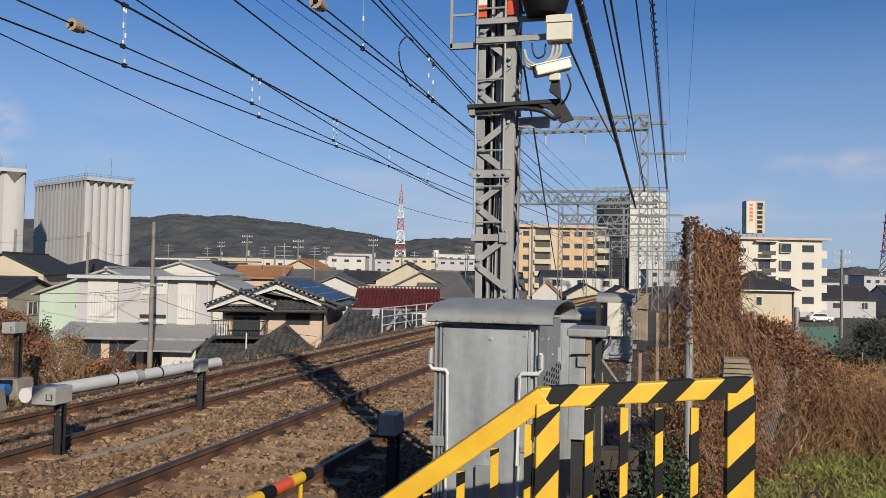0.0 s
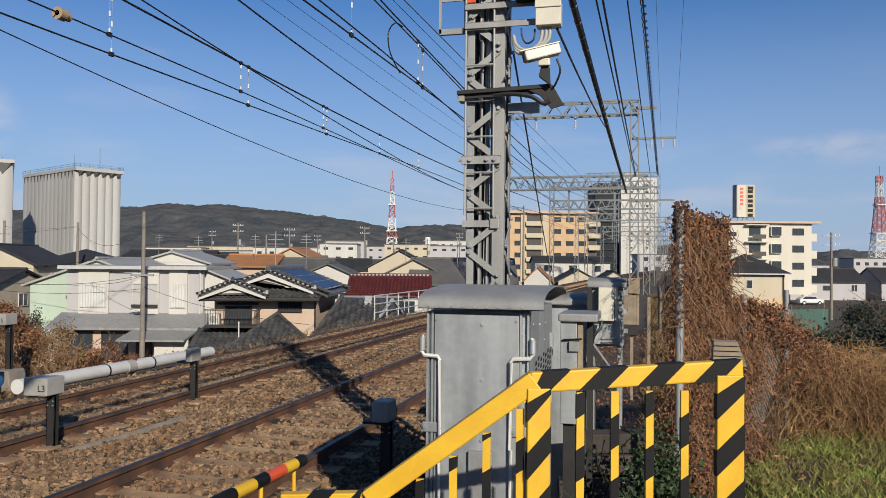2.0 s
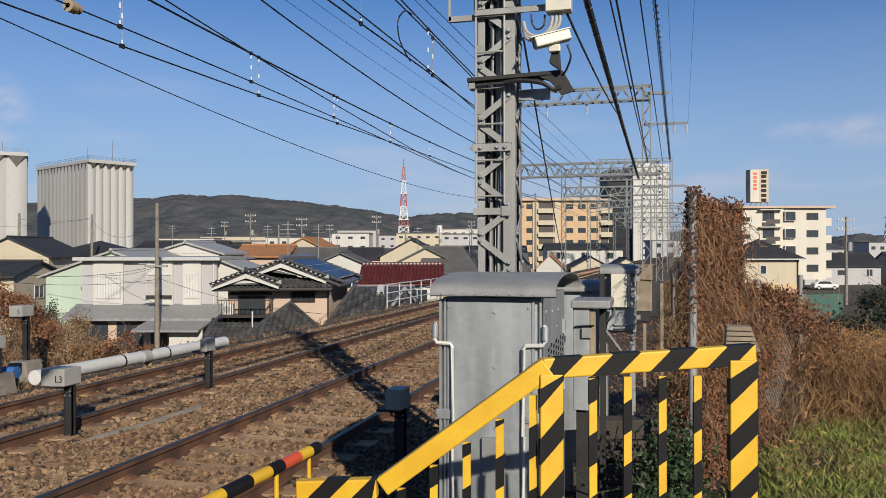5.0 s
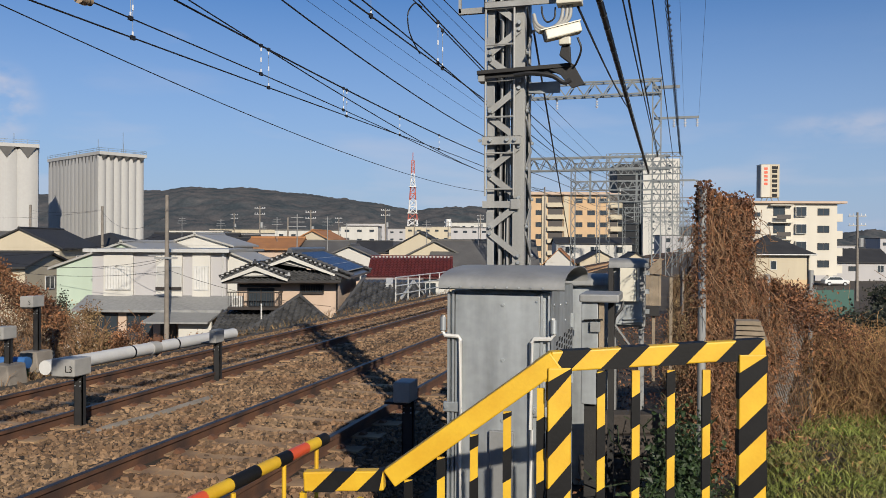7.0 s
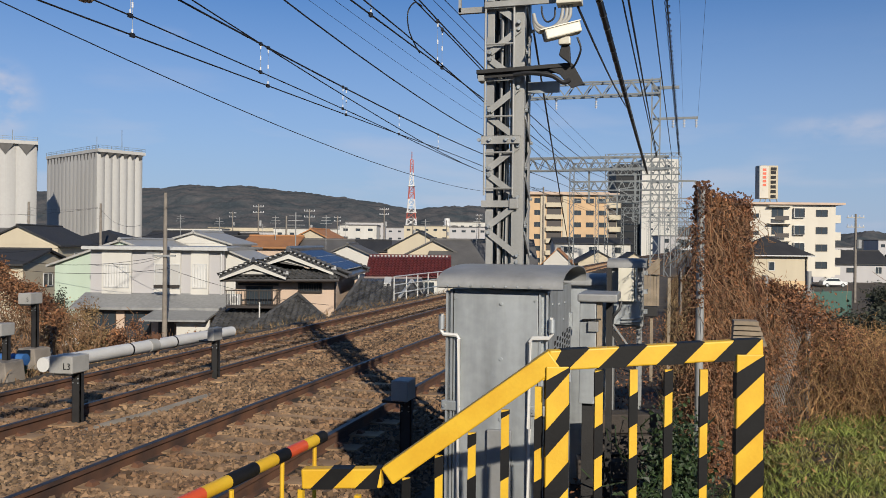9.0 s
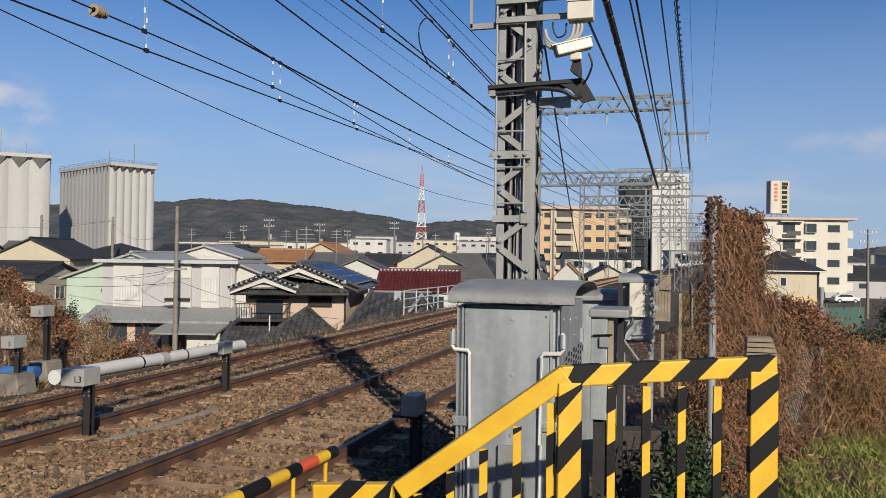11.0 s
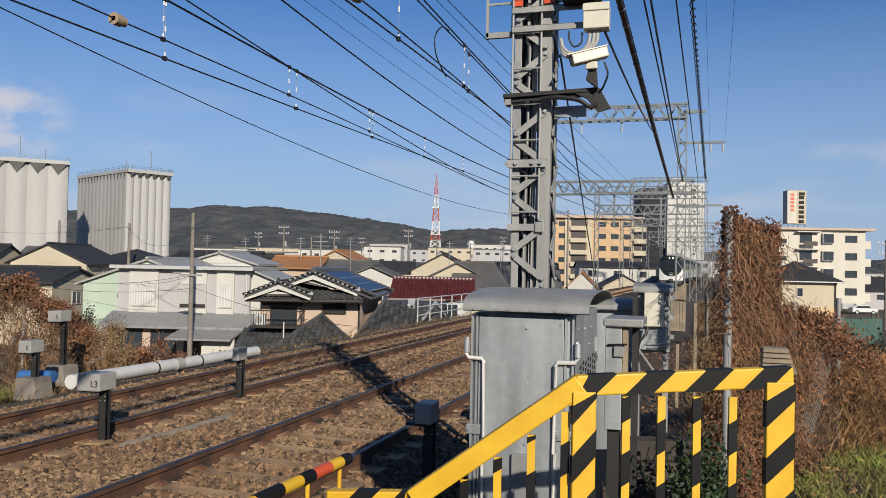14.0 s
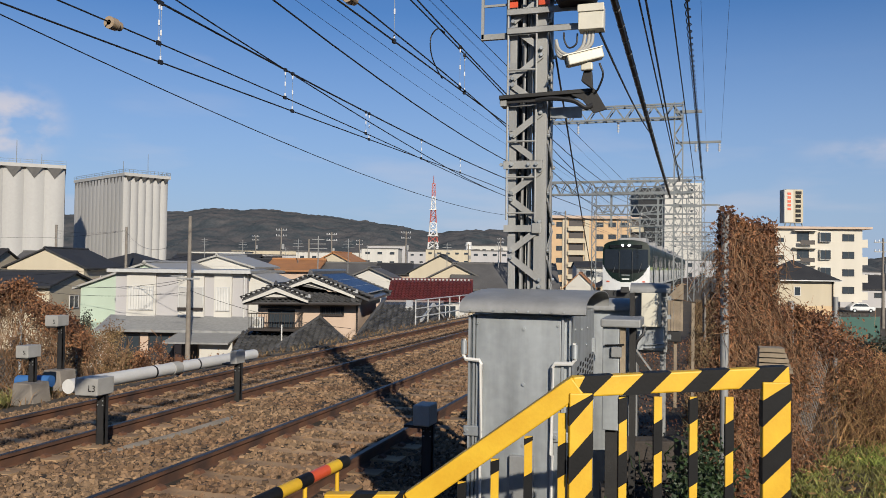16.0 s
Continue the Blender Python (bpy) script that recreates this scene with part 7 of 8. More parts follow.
def vine_fence():
    rng = np.random.default_rng(21)
    h = thing("vine_fence", "wire fence on a steel pole overgrown with dead brown vines", "fence")
    part("pole", Shape().tube([(0.245, 6.66, -0.3), (0.245, 6.66, 2.44)], 0.031, 14), M["galv_dark"], h, "grey steel pole", smooth=True)
    for p in ((0.95, 8.75), (1.62, 10.45)):
        part("pole", Shape().tube([(*p, -0.3), (*p, 1.7)], 0.03, 10), M["galv_dark"], h, smooth=True)
    s = Shape()
    a, b = Vector((0.26, 7.2, 0)), Vector((1.66, 10.5, 0))
    L = (b - a).length
    d = (b - a) / L
    k = -1.5
    while k < L:
        for sg in (1, -1):
            lo, hi = (k, 0.0), (k + 1.5, 1.5)
            if sg < 0:
                lo, hi = (k + 1.5, 0.0), (k, 1.5)
            if 0 <= min(lo[0], hi[0]) and max(lo[0], hi[0]) <= L:
                p, q = a + d * lo[0] + Vector((0.03, -0.02, lo[1])), a + d * hi[0] + Vector((0.03, -0.02, hi[1]))
                s.tube([p, q], 0.0036, 3, caps=False)
        k += 0.07
    part("wire_net", s, M["netwire"], h, "rusty diamond wire net")
    n = 105000
    t = 7 * rng.random(n) ** 1.5
    P = np.array([along(x) for x in t])
    zr = rng.random(n)
    z = P[:, 2] * (1 - zr ** 1.2) + 0.04 * rng.standard_normal(n)
    thick = 0.05 + 0.09 * np.clip(1.6 - z, 0, 1.6) / 1.6 + 0.10 * (t > 2)
    off = rng.standard_normal(n) * thick
    bare = (t > 2.2 + 0.2 * np.sin(9 * z)) & (t < 3.9 + 0.2 * np.sin(7 * z)) & (z < 1.12 + 0.12 * np.sin(5 * t))
    keep = ~bare | (rng.random(n) < 0.012)
    off = np.where(t < 2.2, np.abs(off) * 0.6 + 0.02, off)
    pos = np.stack([P[:, 0] + off * 0.92, P[:, 1] - off * 0.39, np.clip(z, -0.05, None)], 1)[keep]
    size = (0.011 + 0.024 * rng.random(n) ** 1.8)[keep]
    nr = np.tile(np.array([[0.6, -0.6, 0.1]]), (len(pos), 1))
    dry = tagged(part("vine_leaves", leaf_mesh("vine_leaves", pos, size, nr, M["leaf_dry"], rng, 0.3, 1.8), None, h, "dead brown vine leaves"), kind="stuff")
    st = []
    for _ in range(2600):
        tt = 7 * rng.random() ** 1.35
        x, y, zt = along(tt)
        if 2.2 < tt < 3.9 and rng.random() < 0.8:
            continue
        o = rng.normal(0, 0.08)
        st.append((x + o * 0.92 + 0.05, y - o * 0.39 - 0.05, zt * rng.uniform(0.2, 1.0)))
    tagged(part("vine_tangle", stems("vine_tangle", st, 0.45, (0.03, 0.0, -1.1), M["stem_dry"], rng, 0.0019), None, h, "tangled tan vine stems"), kind="stuff")
    # strands that climb the pole itself
    n = 900
    z = 1.5 + 1.0 * rng.random(n) ** 0.8
    a = rng.random(n) * 6.28
    tagged(part("vine_leaves", leaf_mesh("vine_leaves", np.stack([0.25 + 0.045 * np.cos(a) + 0.012 * rng.standard_normal(n), 6.66 + 0.05 * np.sin(a), z], 1), 0.010 + 0.018 * rng.random(n), np.tile([[0.2, -1.0, 0]], (n, 1)), M["leaf_dry"], rng), None, h), kind="stuff")
    st = [(0.25 + rng.normal(0, 0.04), 6.63 + rng.normal(0, 0.03), rng.uniform(1.5, 2.46)) for _ in range(36)]
    tagged(part("vine_tangle", stems("vine_tangle", st, 0.4, (0.0, -0.03, -1.6), M["stem_dry"], rng, 0.0019), None, h), kind="stuff")
    # shaded mass on the track side of the pole
    n = 7500
    y = 6.95 + 2.2 * rng.random(n)
    z = 2.4 * rng.random(n) ** 1.3
    x = 0.22 - np.abs(rng.normal(0, 0.03 + 0.12 * np.clip(1.9 - z, 0, 1.9) / 1.9, n)) + (y - 7) * 0.12
    tagged(part("vine_leaves", leaf_mesh("vine_leaves", np.stack([x, y, z], 1), 0.011 + 0.018 * rng.random(n), np.tile([[-1.0, -0.3, 0]], (n, 1)), M["leaf_dry"], rng), None, h), kind="stuff")
    st = [(0.19 - abs(rng.normal(0, 0.04)), rng.uniform(7.2, 8.4), rng.uniform(0.4, 2.1)) for _ in range(90)]
    tagged(part("vine_tangle", stems("vine_tangle", st, 0.4, (0.02, 0, -1.2), M["stem_dry"], rng, 0.0019), None, h), kind="stuff")


vine_fence()


def near_plants():
    rng = np.random.default_rng(5)
    # lawn at the corner of the crossing
    n = 90000
    x = 0.5 + 4.5 * rng.random(n)
    y = 4.2 + 6.6 * rng.random(n)
    keep = (x - 0.35) * 0.92 - (y - 7.2) * 0.39 > 0.05
    x, y = x[keep], y[keep]
    patch = np.array([0.6 * noise.noise((a * 1.1, b * 1.1, 7)) + 0.6 * noise.noise((a * 4.5, b * 4.5, 3)) for a, b in zip(x, y)])
    k2 = patch + 0.55 * rng.random(len(x)) > -0.02
    x, y = x[k2], y[k2]
    z = np.array([terrain_height(a, b) for a, b in zip(x, y)])
    n = len(x)
    me = blade_mesh("grass", np.stack([x, y, z], 1), 0.03 + 0.085 * rng.random(n) ** 2, 0.5 + 0.7 * rng.random(n), 0.0035 + 0.006 * rng.random(n) ** 2, M["grass"], rng)
    tagged(new("grass", me), "short green grass beside the crossing fence", "grass", kind="stuff")
    n = 5200
    x, y = 0.5 + 4.5 * rng.random(n), 4.2 + 6.6 * rng.random(n)
    keep = (x - 0.35) * 0.92 - (y - 7.2) * 0.39 > 0.05
    x, y = x[keep], y[keep]
    n = len(x)
    me = leaf_mesh("straw", np.stack([x, y, np.array([terrain_height(a, b) for a, b in zip(x, y)]) + 0.02 + 0.03 * rng.random(n)], 1), 0.008 + 0.022 * rng.random(n), np.tile([[0, 0, 1.5]], (n, 1)), M["straw"], rng, 0.1, 3.2)
    tagged(new("fallen_straw", me), "dry straw and fallen leaves on the grass", "straw", kind="stuff")
    # tall dry grass behind the lawn
    n = 5000
    x, y = 1.5 + 6.0 * rng.random(n), 10.0 + 6.0 * rng.random(n)
    keep = (x - 1.6) * 0.92 - (y - 10.4) * 0.39 > -1.2
    x, y = x[keep], y[keep]
    n = len(x)
    z = np.array([terrain_height(a, b) for a, b in zip(x, y)]) - 0.02
    me = blade_mesh("dry_grass", np.stack([x, y, z], 1), 0.12 + 0.38 * rng.random(n), 0.4 + 0.7 * rng.random(n), 0.006 + 0.006 * rng.random(n), M["straw"], rng)
    tagged(new("dry_grass", me), "tall dry brown grass on the bank", "dry grass", kind="stuff")
    n = 38000
    x, y = 1.4 + 6.0 * rng.random(n), 10.0 + 5.0 * rng.random(n)
    z = np.array([terrain_height(a, b) for a, b in zip(x, y)]) + 0.95 * rng.random(n) ** 1.3 * np.clip(1.15 - 0.26 * (x - 1.4), 0.15, 1.1)
    tagged(new("dry_brush", leaf_mesh("dry_brush", np.stack([x, y, z], 1), 0.010 + 0.02 * rng.random(n), np.tile([[0.4, -0.7, 0.2]], (n, 1)), M["leaf_dry"], rng, 0.3, 2.0)), "dead brown creeper over the bank", "brush", kind="stuff")
    st = [(x, y, terrain_height(x, y) + rng.uniform(0.1, 1.0)) for x, y in zip(rng.uniform(1.5, 6.0, 7500), rng.uniform(9.7, 13.0, 7500))]
    tagged(new("bramble_tangle", stems("bramble_tangle", st, 0.5, (0.05, -0.1, -0.9), M["straw"], rng, 0.0017)), "tangled dry bramble canes on the bank", "brush", kind="stuff")
    # weeds in the shade behind the striped fence, their leaf colour darkened for it
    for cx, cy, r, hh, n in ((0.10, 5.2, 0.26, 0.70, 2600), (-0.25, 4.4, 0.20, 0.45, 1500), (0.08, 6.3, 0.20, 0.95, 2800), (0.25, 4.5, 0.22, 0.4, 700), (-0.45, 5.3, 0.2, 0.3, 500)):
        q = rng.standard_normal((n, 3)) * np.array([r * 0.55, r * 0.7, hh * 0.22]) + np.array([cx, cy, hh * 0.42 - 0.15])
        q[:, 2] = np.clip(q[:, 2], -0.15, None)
        h = thing("ivy_bush", "green ivy and weeds coloured dark for the shade", "weeds", "weeds")
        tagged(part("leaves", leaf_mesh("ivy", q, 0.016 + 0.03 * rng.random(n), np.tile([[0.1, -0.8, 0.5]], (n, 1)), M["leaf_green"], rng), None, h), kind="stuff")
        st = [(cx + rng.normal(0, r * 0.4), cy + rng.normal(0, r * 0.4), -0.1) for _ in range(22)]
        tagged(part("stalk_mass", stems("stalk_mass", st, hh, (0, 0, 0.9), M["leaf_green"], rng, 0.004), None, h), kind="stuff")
    # leaf litter along the foot of the mast and cabinets
    n = 9000
    x, y = -1.9 + 2.3 * rng.random(n), 3.4 + 24 * rng.random(n) ** 1.5
    z = -0.27 + 0.12 * rng.random(n) ** 2 + np.clip((x + 0.4), 0, 1) * 0.25 * rng.random(n)
    tagged(new("leaf_litter", leaf_mesh("leaf_litter", np.stack([x, y, z], 1), 0.015 + 0.03 * rng.random(n), np.tile([[0, 0, 1.0]], (n, 1)), M["leaf_dry"], rng, 0.2, 1.6)), "brown leaf litter and dead grass along the cabinets", "leaf litter", kind="stuff")
    n = 14000
    y = 9.5 + 45 * rng.random(n) ** 1.6
    x = -0.1 + 1.6 * rng.random(n) + 1.4e-4 * y * y
    z = -0.25 + 0 * x
    hgt = 0.15 + 0.5 * rng.random(n) * np.clip((x + 0.1) / 0.8, 0.25, 1)
    tagged(new("dry_verge", blade_mesh("dry_verge", np.stack([x, y, z], 1), hgt, 0.5 + 0.5 * rng.random(n), 0.006 + 0.006 * rng.random(n), M["brush"], rng)), "dry weeds along the line's edge", "weeds", kind="stuff")


near_plants()


def shrub(x, y, z, rx, ry, rz, n, m, label, rng, leaf=0.08, twigs=40, name="shrub"):
    h = thing(name, label, "shrub", "shrubs on the bank", at=pose(x, y, z))
    c = rng.standard_normal((14, 3)) * np.array([rx, ry, rz]) * 0.42
    n = 2 * n
    q = c[rng.integers(0, 14, n)] + rng.standard_normal((n, 3)) * np.array([rx, ry, rz]) * 0.15
    q[:, 2] = np.abs(q[:, 2] + rz * 0.55)
    tagged(part("leaves", leaf_mesh("leaves", q, leaf * (0.5 + rng.random(n)), np.tile([[0.3, -0.8, 0.4]], (n, 1)), M[m], rng), None, h), kind="stuff")
    st = [(rng.normal(0, rx * 0.35), rng.normal(0, ry * 0.35), -0.2) for _ in range(twigs)]
    tagged(part("twig_mass", stems("twig_mass", st, rz * 1.7, (0, 0, 0.9), M["stem_dry"], rng, 0.012), None, h), kind="stuff")
    return h


rs = np.random.default_rng(8)
for lat, dep, z, rx, rz, n, m, label in (
        (-12.4, 26, -1.6, 1.1, 1.3, 2600, "brush", "yellowing autumn shrub on the bank"),
        (-11.4, 25, -1.6, 0.8, 1.1, 1800, "brush", "yellowing autumn shrub on the bank"),
        (-10.2, 25, -1.5, 0.9, 0.9, 2500, "leaf_dry", "reddish bare shrub on the bank"),
        (-8.8, 25, -1.55, 0.9, 0.8, 2500, "leaf_dry", "reddish bare shrub on the bank"),
        (-7.6, 25, -1.5, 0.8, 0.7, 1200, "brush", "low dry shrub on the bank"),
        (-13.8, 27, -1.4, 0.6, 1.3, 1500, "dark_leaf", "dark clipped evergreen shrub"),
        (-6.6, 24.5, -1.3, 0.8, 0.5, 900, "leaf_dry", "low dry shrub on the bank"),
        (-10.2, 17.2, -1.1, 0.9, 1.4, 3000, "stem_dry", "pale tangled dead shrub by the marker posts"),
        (-9.3, 16.5, -1.3, 0.7, 0.9, 1500, "stem_dry", "pale tangled dead shrub by the marker posts")):
    g = grid(lat, dep).translation
    shrub(g.x, g.y, z - 0.35, rx, rx, rz, n, m, label, rs, 0.045)
for px_, dep, z, rx, rz in ((1530, 34, -4.4, 2.2, 2.2), (1568, 30, -4.2, 2.2, 2.4), (1610, 36, -4.2, 2.5, 3.2), (1480, 42, -4.6, 2.4, 1.4), (1545, 24, -3.6, 1.8, 1.5), (1500, 28, -4.0, 1.6, 1.4), (1640, 34, -4.2, 3, 3.8), (1560, 60, -4.6, 3.2, 3.0)):
    g = grid((px_ - 784) / 1429 * dep, dep).translation
    shrub(g.x, g.y, z, rx, rx, rz, 3800, "dark_leaf", "dark evergreen shrub in a shaded hollow", rs, 0.13, 20)
# grass tuft by the blue pipe
n = 2500
x, y = -12.5 + 2.0 * rs.random(n), 9.8 + 1.6 * rs.random(n)
tagged(new("grass_verge", blade_mesh("grass_verge", np.stack([x, y, np.array([terrain_height(a, b) for a, b in zip(x, y)])], 1), 0.12 + 0.2 * rs.random(n), 0.3 + 0.5 * rs.random(n), 0.006 + 0.004 * rs.random(n), M["grass"], rs)), "green grass tuft beside the pipe", "grass", kind="stuff")
# dry stubble along the outer edge of the tracks
n = 3500
y = 9 + 50 * rs.random(n) ** 1.5
x = -10.1 - 1.8 * rs.random(n) ** 1.3
z = np.array([terrain_height(a, b) for a, b in zip(x, y)])
tagged(new("dry_stubble", blade_mesh("dry_stubble", np.stack([x + 1.4e-4 * y * y, y, z], 1), 0.06 + 0.22 * rs.random(n) ** 2, 0.5 + 0.5 * rs.random(n), 0.005 + 0.004 * rs.random(n), M["brush"], rs)), "dry stubble along the track's outer edge", "dry grass", kind="stuff")


# ---------------------------------------------------------------- small structures by the line
def pipe_fence(y0, y1, x, label, zt=0.85, zb=-0.4, step=1.5, m="frame_w"):
    f = thing("pipe_fence", label, "fence", "railings")
    n = max(1, int((y1 - y0) / step))
    for i in range(n + 1):
        y = y0 + (y1 - y0) * i / n
        part("post", Shape().tube([(x + bend(y), y, zb), (x + bend(y), y, zt)], 0.03, 8), M[m], f)
    for z in (zt, (zt + zb) / 2 + 0.15, zb + 0.3):
        part("rail", Shape().tube([(x + bend(y0), y0, z), (x + bend(y1), y1, z)], 0.028, 8), M[m], f)
    return f


pf = pipe_fence(31.5, 41, -11.0, "white steel pipe railing on the far edge of the line", 0.6)
part("brace", Shape().beam((-10.9, 32.3, -0.3), (-10.9, 34.0, 0.35), 0.08, 0.1).beam((-10.9, 34.0, 0.35), (-10.9, 35.5, -0.3), 0.08, 0.1), M["frame_w"], pf)
pipe_fence(20.5, 24.5, 0.25, "rusty pale pipe railing near the mast", 1.35, 0.3, 0.9, "concrete")
s = pipe_fence(24.5, 27.5, 0.75, "pale slatted railing beside the line", 1.3, 0.1, 0.25, "beige")

w = thing("ribbed_cover", "tan ribbed metal cover behind the fence post", "cover")
part("body", Shape().box(0.30, 0.385, 3.72, 3.79, -0.4, 1.56), M["wood"], w)
for i in range(5):
    part("rib", Shape().prism([(0.273 + i * 0.001, 3.70, 1.56 + i * 0.022), (0.413 - i * 0.008, 3.70, 1.56 + i * 0.022), (0.409 - i * 0.008, 3.70, 1.577 + i * 0.022), (0.275 + i * 0.001, 3.70, 1.577 + i * 0.022)], (0, 0, 0), (0, 0.10, 0)), M["wood"], w)
# stack of old sleepers in the shade, which is also put into their wood colour
for i, (x0, x1, y, z) in enumerate(((-0.75, 0.05, 7.1, 0.05), (-0.70, 0.0, 7.15, 0.25), (-0.72, 0.08, 6.2, -0.1), (-0.65, 0.05, 7.2, 0.43), (-0.7, 0.1, 5.4, -0.16))):
    tagged(part("old_sleeper", Shape().beam((x0, y, z), (x1, y + 0.15, z + 0.02), 0.22, 0.17), M["oldwood"], bevel=0.015), "weathered wooden sleeper lying in leaf litter", "sleeper", "old sleepers")
gf = thing("net_fence", "green mesh fence by the parking ground", "fence", at=grid(29.3, 66, 0.4))
for i in range(7):
    part("post", Shape().tube([(-3 + i, i * 0.5, TOWN), (-3 + i, i * 0.5, -1.9)], 0.05, 6), M["meshgreen"], gf)
    part("net_panel", Shape().box(-2.98 + i, -2.02 + i, i * 0.5 + 0.25, i * 0.5 + 0.28, TOWN + 0.2, -2.1), M["meshgreen"], gf)


def creeper_fence():
    rng = np.random.default_rng(33)
    wf = thing("wire_fence", "old wire mesh fence smothered in brown creeper on the bank", "fence", at=grid(-9.9, 16.6))
    crest = lambda x: 1.52 - np.clip(x - 0.25, 0, 2) * 0.72
    for x in (-2.2, -1.2, 0.2, 1.42):
        part("post", Shape().tube([(x, 0, -2.4), (x, 0, float(crest(np.array(x))) - 0.15)], 0.03, 8), M["galv"], wf)
    s = Shape()
    for i in range(60):
        for sg in (-1, 1):
            x = -2.6 + i * 0.08
            if x + sg * 1.1 < 1.5 and x < 1.5:
                s.tube([(x, 0, -1.9), (x + sg * 1.1, 0, min(0.0, float(crest(np.array(x))) - 0.9))], 0.005, 3, caps=False)
    part("wire_net", s, M["netwire"], wf)
    n = 11000
    x = -2.6 + 4.3 * rng.random(n)
    z = crest(x) - np.abs(rng.normal(0, 0.27, n)) + 0.08 * np.sin(x * 7) + 0.05 * rng.standard_normal(n)
    pos = np.stack([x, rng.normal(-0.05, 0.16, n), z], 1)
    tagged(part("creeper_leaves", leaf_mesh("creeper_leaves", pos, 0.022 + 0.035 * rng.random(n), np.tile([[0.3, -0.8, 0.3]], (n, 1)), M["leaf_dry"], rng, 0.3, 1.5), None, wf, "brown creeper leaves"), kind="stuff")
    xs = rng.uniform(-2.6, 1.75, 1500)
    st = [(a, rng.normal(-0.03, 0.14), float(crest(np.array(a))) - abs(rng.normal(0.3, 0.8))) for a in xs]
    tagged(part("creeper_tangle", stems("creeper_tangle", st, 0.8, (0.02, 0, -0.9), M["stem_dry"], rng, 0.0045), None, wf, "grey-tan dead creeper stems"), kind="stuff")


creeper_fence()


# ---------------------------------------------------------------- the train
def train():
    t = thing("train", "dark green and white commuter train with black glazed front", "train")
    hw = 1.39

    def section(z):
        """Half width of the body at height z."""
        return hw if z < 3.1 else hw * math.cos(min(1.0, (z - 3.1) / 0.75) * 1.05) ** 0.5 if z < 3.85 else 0.6

    def shell(y0, y1, z0, z1, m, name, label=""):
        zs = [z0 + (z1 - z0) * i / 6 for i in range(7)]
        s = Shape()
        for sg in (-1, 1):
            pts = [(sg * section(z), y, z) for z in zs for y in (y0, y1)]
            s.sheet(pts, 1, 6)
        return part(name, s, m, t, label)

    for c in range(4):
        y0, y1 = c * 19.3 + (0.35 if c == 0 else 0.25), (c + 1) * 19.3 - 0.25
        part("car_core", Shape().box(-hw + 0.05, hw - 0.05, y0 + 0.05, y1, 0.98, 3.3), M["train_green"], t)
        shell(y0, y1, 0.95, 1.95, M["train_white"], "lower_side", "white lower side")
        shell(y0, y1, 1.95, 2.15, M["train_lime"], "side_band", "pale green band")
        shell(y0, y1, 2.15, 3.45, M["train_green"], "upper_side", "dark green upper side")
        s = Shape()
        n = 10
        arc = [(section(3.45) * math.cos(math.pi * i / n), 3.45 + 0.33 * math.sin(math.pi * i / n)) for i in range(n + 1)]
        s.sheet([(x, y, z) for y in (y0, y1) for x, z in arc], n, 1)
        part("car_roof", s, M["roofgrey"], t, "grey roof", smooth=True)
        if c:
            part("car_end", Shape().box(-hw + 0.02, hw - 0.02, y0, y0 + 0.06, 0.95, 3.45), M["train_green"], t)
        for yy in (y0 + 4, y0 + 13):
            part("roof_unit", Shape().box(-0.85, 0.85, yy, yy + 2.6, 3.72, 4.05), M["roofgrey"], t, "grey roof air conditioner", bevel=0.05)
        # doors and windows along the side
        for sg in (-1, 1):
            x = sg * (hw + 0.004)
            for k in range(3):
                yd = y0 + 2.6 + k * 6.2
                d = part("door", Shape().box(min(x, x + sg * 0.01), max(x, x + sg * 0.01), yd, yd + 1.3, 1.1, 3.0), M["train_green"], t)
                for o in (0.1, 0.72):
                    part("door_window", Shape().box(min(x, x + sg * 0.018), max(x, x + sg * 0.018), yd + o, yd + o + 0.48, 1.95, 2.85), M["train_black"], d)
                for o in (1.75, 3.2):
                    if yd + o + 1.3 < y1:
                        part("side_window", Shape().box(min(x, x + sg * 0.012), max(x, x + sg * 0.012), yd + o, yd + o + 1.3, 2.0, 2.9), M["train_black"], t)
        part("underframe", Shape().box(-1.1, 1.1, y0 + 0.8, y1 - 0.8, 0.55, 0.97), M["under"], t)
        for yb in (y0 + 2.3, y1 - 2.8):
            b = part("bogie", Shape().box(-0.95, 0.95, yb - 1.4, yb + 1.4, 0.40, 0.62), M["under"], t)
            for ya in (yb - 1.05, yb + 1.05):
                for x in (-0.75, 0.75):
                    part("wheel", Shape().tube([(x - 0.06, ya, 0.432), (x + 0.06, ya, 0.432)], 0.43, 18), M["under"], b)
    # front: a gently bowed face, white below, black glass above in a deep U
    def bow(x, z):
        return 0.0 + 0.22 * (x / hw) ** 2 + 0.10 * max(0, z - 2.0) / 1.5

    def front_sheet(inside, m, name, label, off=0.0, parent=None):
        s, nx, nz = Shape(), 56, 60
        g = {}
        for j in range(nz + 1):
            for i in range(nx + 1):
                z = 0.72 + 3.02 * j / nz
                wz = section(max(z, 0.95)) if z < 3.4 else section(3.4) * math.sqrt(max(0.0, 1 - ((z - 3.4) / 0.36) ** 2))
                x = wz * (2 * i / nx - 1)
                g[i, j] = (x, bow(x, z) - off, z)
        for j in range(nz):
            for i in range(nx):
                q = [g[i, j], g[i + 1, j], g[i + 1, j + 1], g[i, j + 1]]
                cx, cz = sum(p[0] for p in q) / 4, sum(p[2] for p in q) / 4
                if inside(cx, cz):
                    s.quad(*q)
        return part(name, s, m, parent or t, label, smooth=True)

    def mask(x, z):
        ax = abs(x)
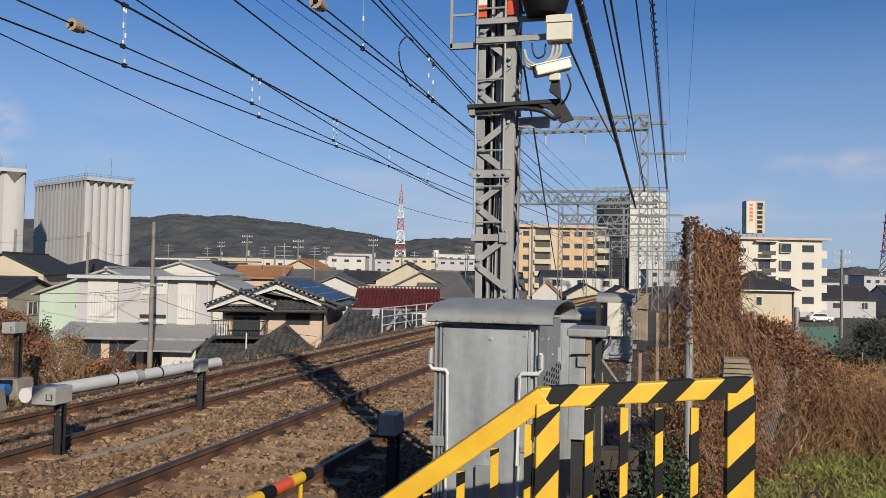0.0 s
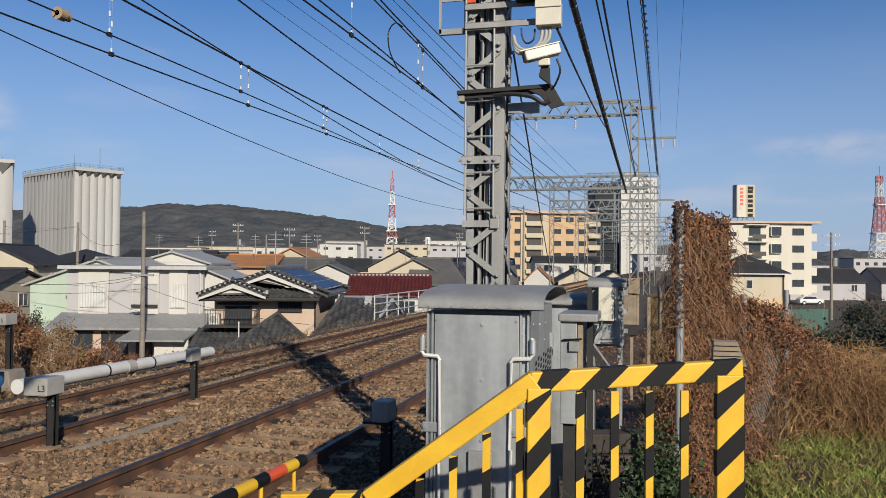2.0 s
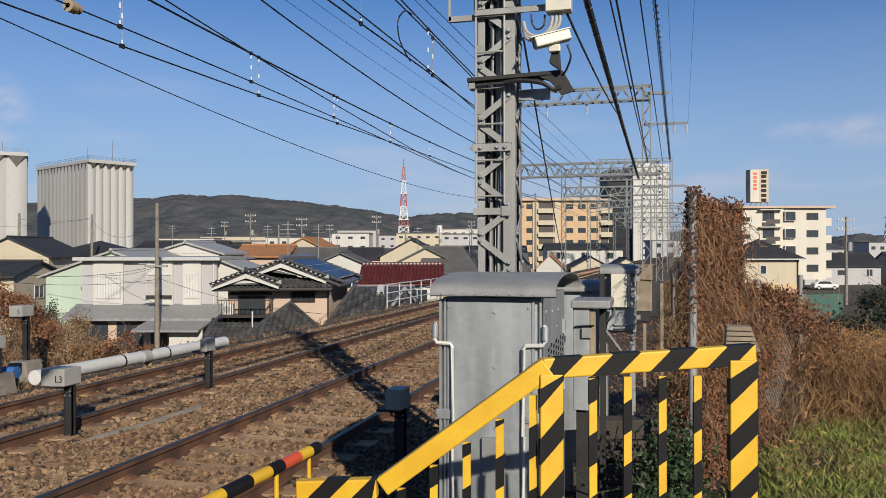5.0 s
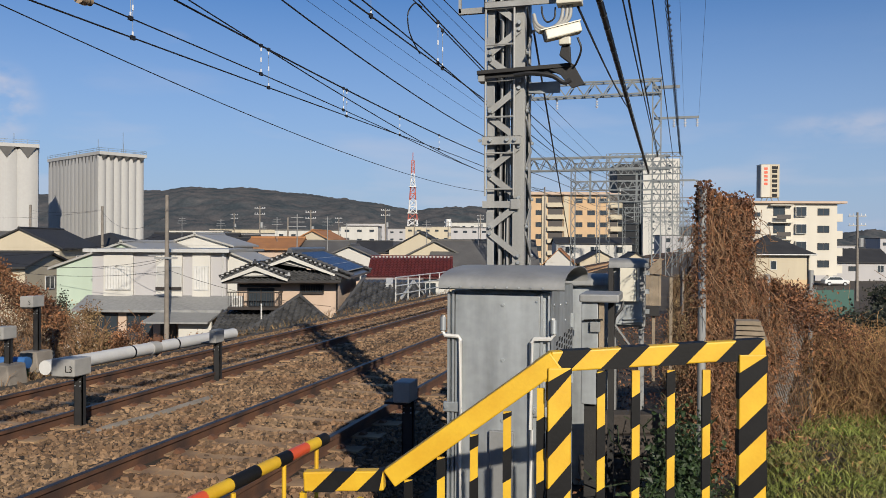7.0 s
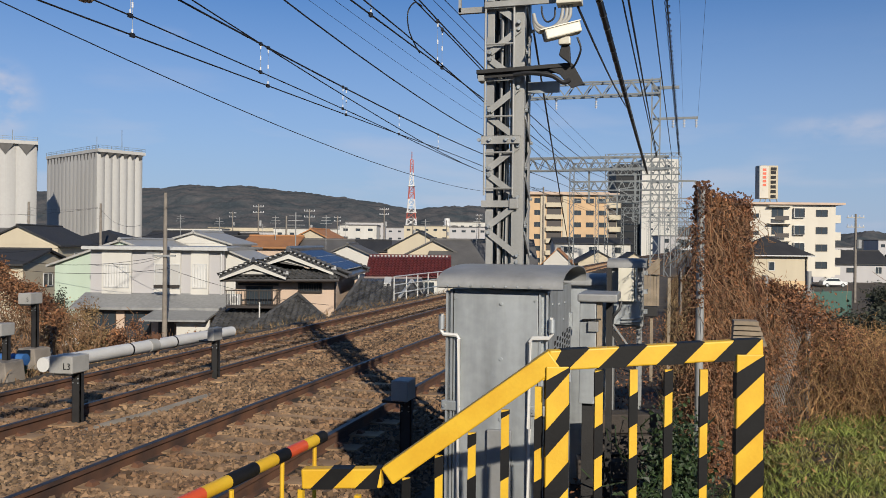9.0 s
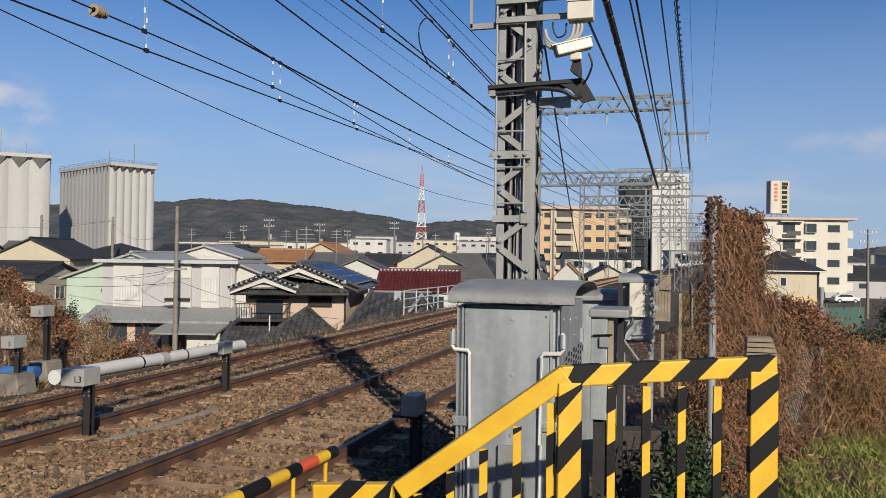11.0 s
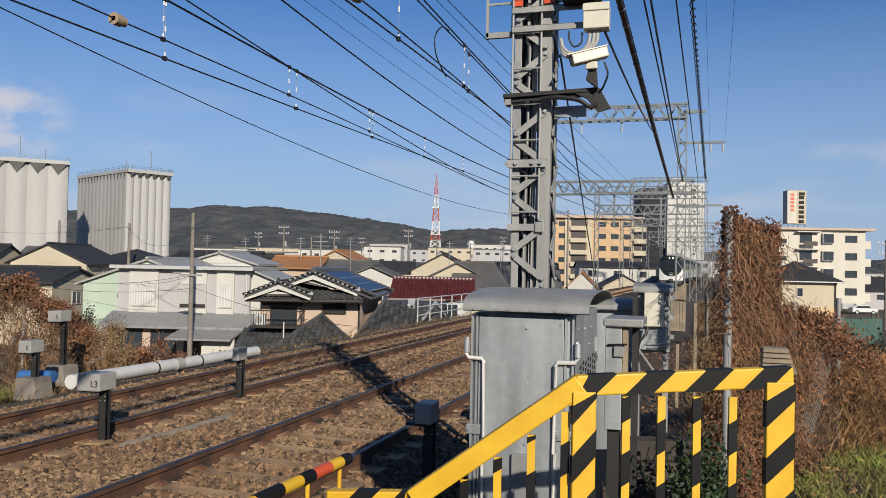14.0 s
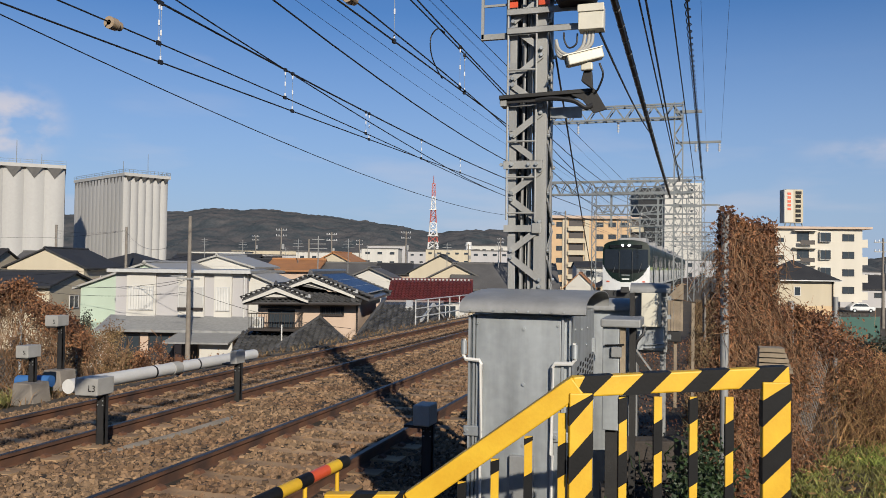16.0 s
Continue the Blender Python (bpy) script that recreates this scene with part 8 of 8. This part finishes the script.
        low = 1.22 + 0.95 * (ax / 1.33) ** 2.6
        return z > low and z < 3.80

    front_sheet(lambda x, z: not mask(x, z) and z < 2.5 and z > 0.72, M["train_white"], "front_panel", "white lower front")
    front_sheet(lambda x, z: z >= 3.80, M["train_white"], "front_brow", "white roof brow", 0.004)
    mk = front_sheet(mask, M["train_green"], "front_mask", "dark green front surround", 0.012)
    for x0, x1 in ((-1.30, -0.42), (-0.36, 0.36), (0.42, 1.30)):
        front_sheet(lambda x, z, a=x0, b=x1: a < x < b and 1.75 + 0.3 * (abs(x) / 1.2) ** 4 < z < 3.2, M["train_black"], "front_window", "dark front window", 0.022)
    part("front_door_frame", Shape().box(-0.40, -0.37, -0.03, 0.05, 1.45, 3.05).box(0.37, 0.40, -0.03, 0.05, 1.45, 3.05), M["under"], t)
    for x in (-0.75, 0.75):
        part("wiper", Shape().beam((x, 0.03, 1.8), (x + 0.2, 0.06, 2.4), 0.03, 0.03), M["under"], t)
    part("destination_glass", Shape().box(-0.95, 0.95, 0.05, 0.14, 3.28, 3.46), M["train_black"], t)
    for x in (-0.20, 0.20):
        part("headlamp", Shape().tube([(x, -0.01, 3.43), (x, 0.12, 3.43)], 0.075, 14), M["headlamp"], t, "lit round headlamp")
    part("number_bar", Shape().box(-0.22, 0.22, -0.03, 0.0, 1.36, 1.45), M["train_white"], t, "pale number strip")
    part("emblem_bar", Shape().box(-0.24, 0.24, -0.035, 0.0, 1.62, 1.67), M["galv"], t)
    for sg in (-1, 1):
        part("tail_lamp", Shape().box(sg * 1.05 - 0.09, sg * 1.05 + 0.09, 0.10, 0.2, 1.22, 1.29), M["red"], t)
    part("skirt", Shape().prism([(-1.25, 0.12, 0.28), (1.25, 0.12, 0.28), (1.32, 0.12, 0.74), (-1.32, 0.12, 0.74)], (0, 0, 0), (0, 0.15, 0)), M["under"], t, "dark grey skirt")
    part("coupler", Shape().box(-0.18, 0.18, -0.35, 0.4, 0.62, 0.92).box(-0.24, 0.24, -0.38, -0.3, 0.60, 0.95), M["under"], t, bevel=0.02)
    for x in (-0.6, 0.55):
        part("hose", Shape().tube([(x, 0.1, 0.75), (x, -0.08, 0.65), (x + 0.05, -0.08, 0.5)], 0.03, 6), M["cable"], t)
    # pantograph on the second car
    pg = part("pantograph", Shape().beam((-0.5, 24, 3.9), (0, 23.3, 4.5), 0.05, 0.05).beam((0.5, 24, 3.9), (0, 23.3, 4.5), 0.05, 0.05).beam((0, 23.3, 4.5), (0, 24.2, 5.15), 0.05, 0.05).box(-0.8, 0.8, 24.1, 24.3, 5.15, 5.2), M["under"], t)
    return t


TRAIN = train()


def motions():
    rows = []
    for k in range(0, 33):
        s = k * 0.5
        y = float(np.interp(s, (0, 13, 13.5, 14, 14.5, 15, 15.5, 16), (503, 139, 120, 102, 87, 73.5, 61.3, 49.5)))
        slope = 2 * 1.4e-4 * (y + 20)
        rows.append((s, pose(NEAR + bend(y), y, 0, 0, 0, -math.degrees(math.atan(slope)))))
    walk(TRAIN, rows)


motions()
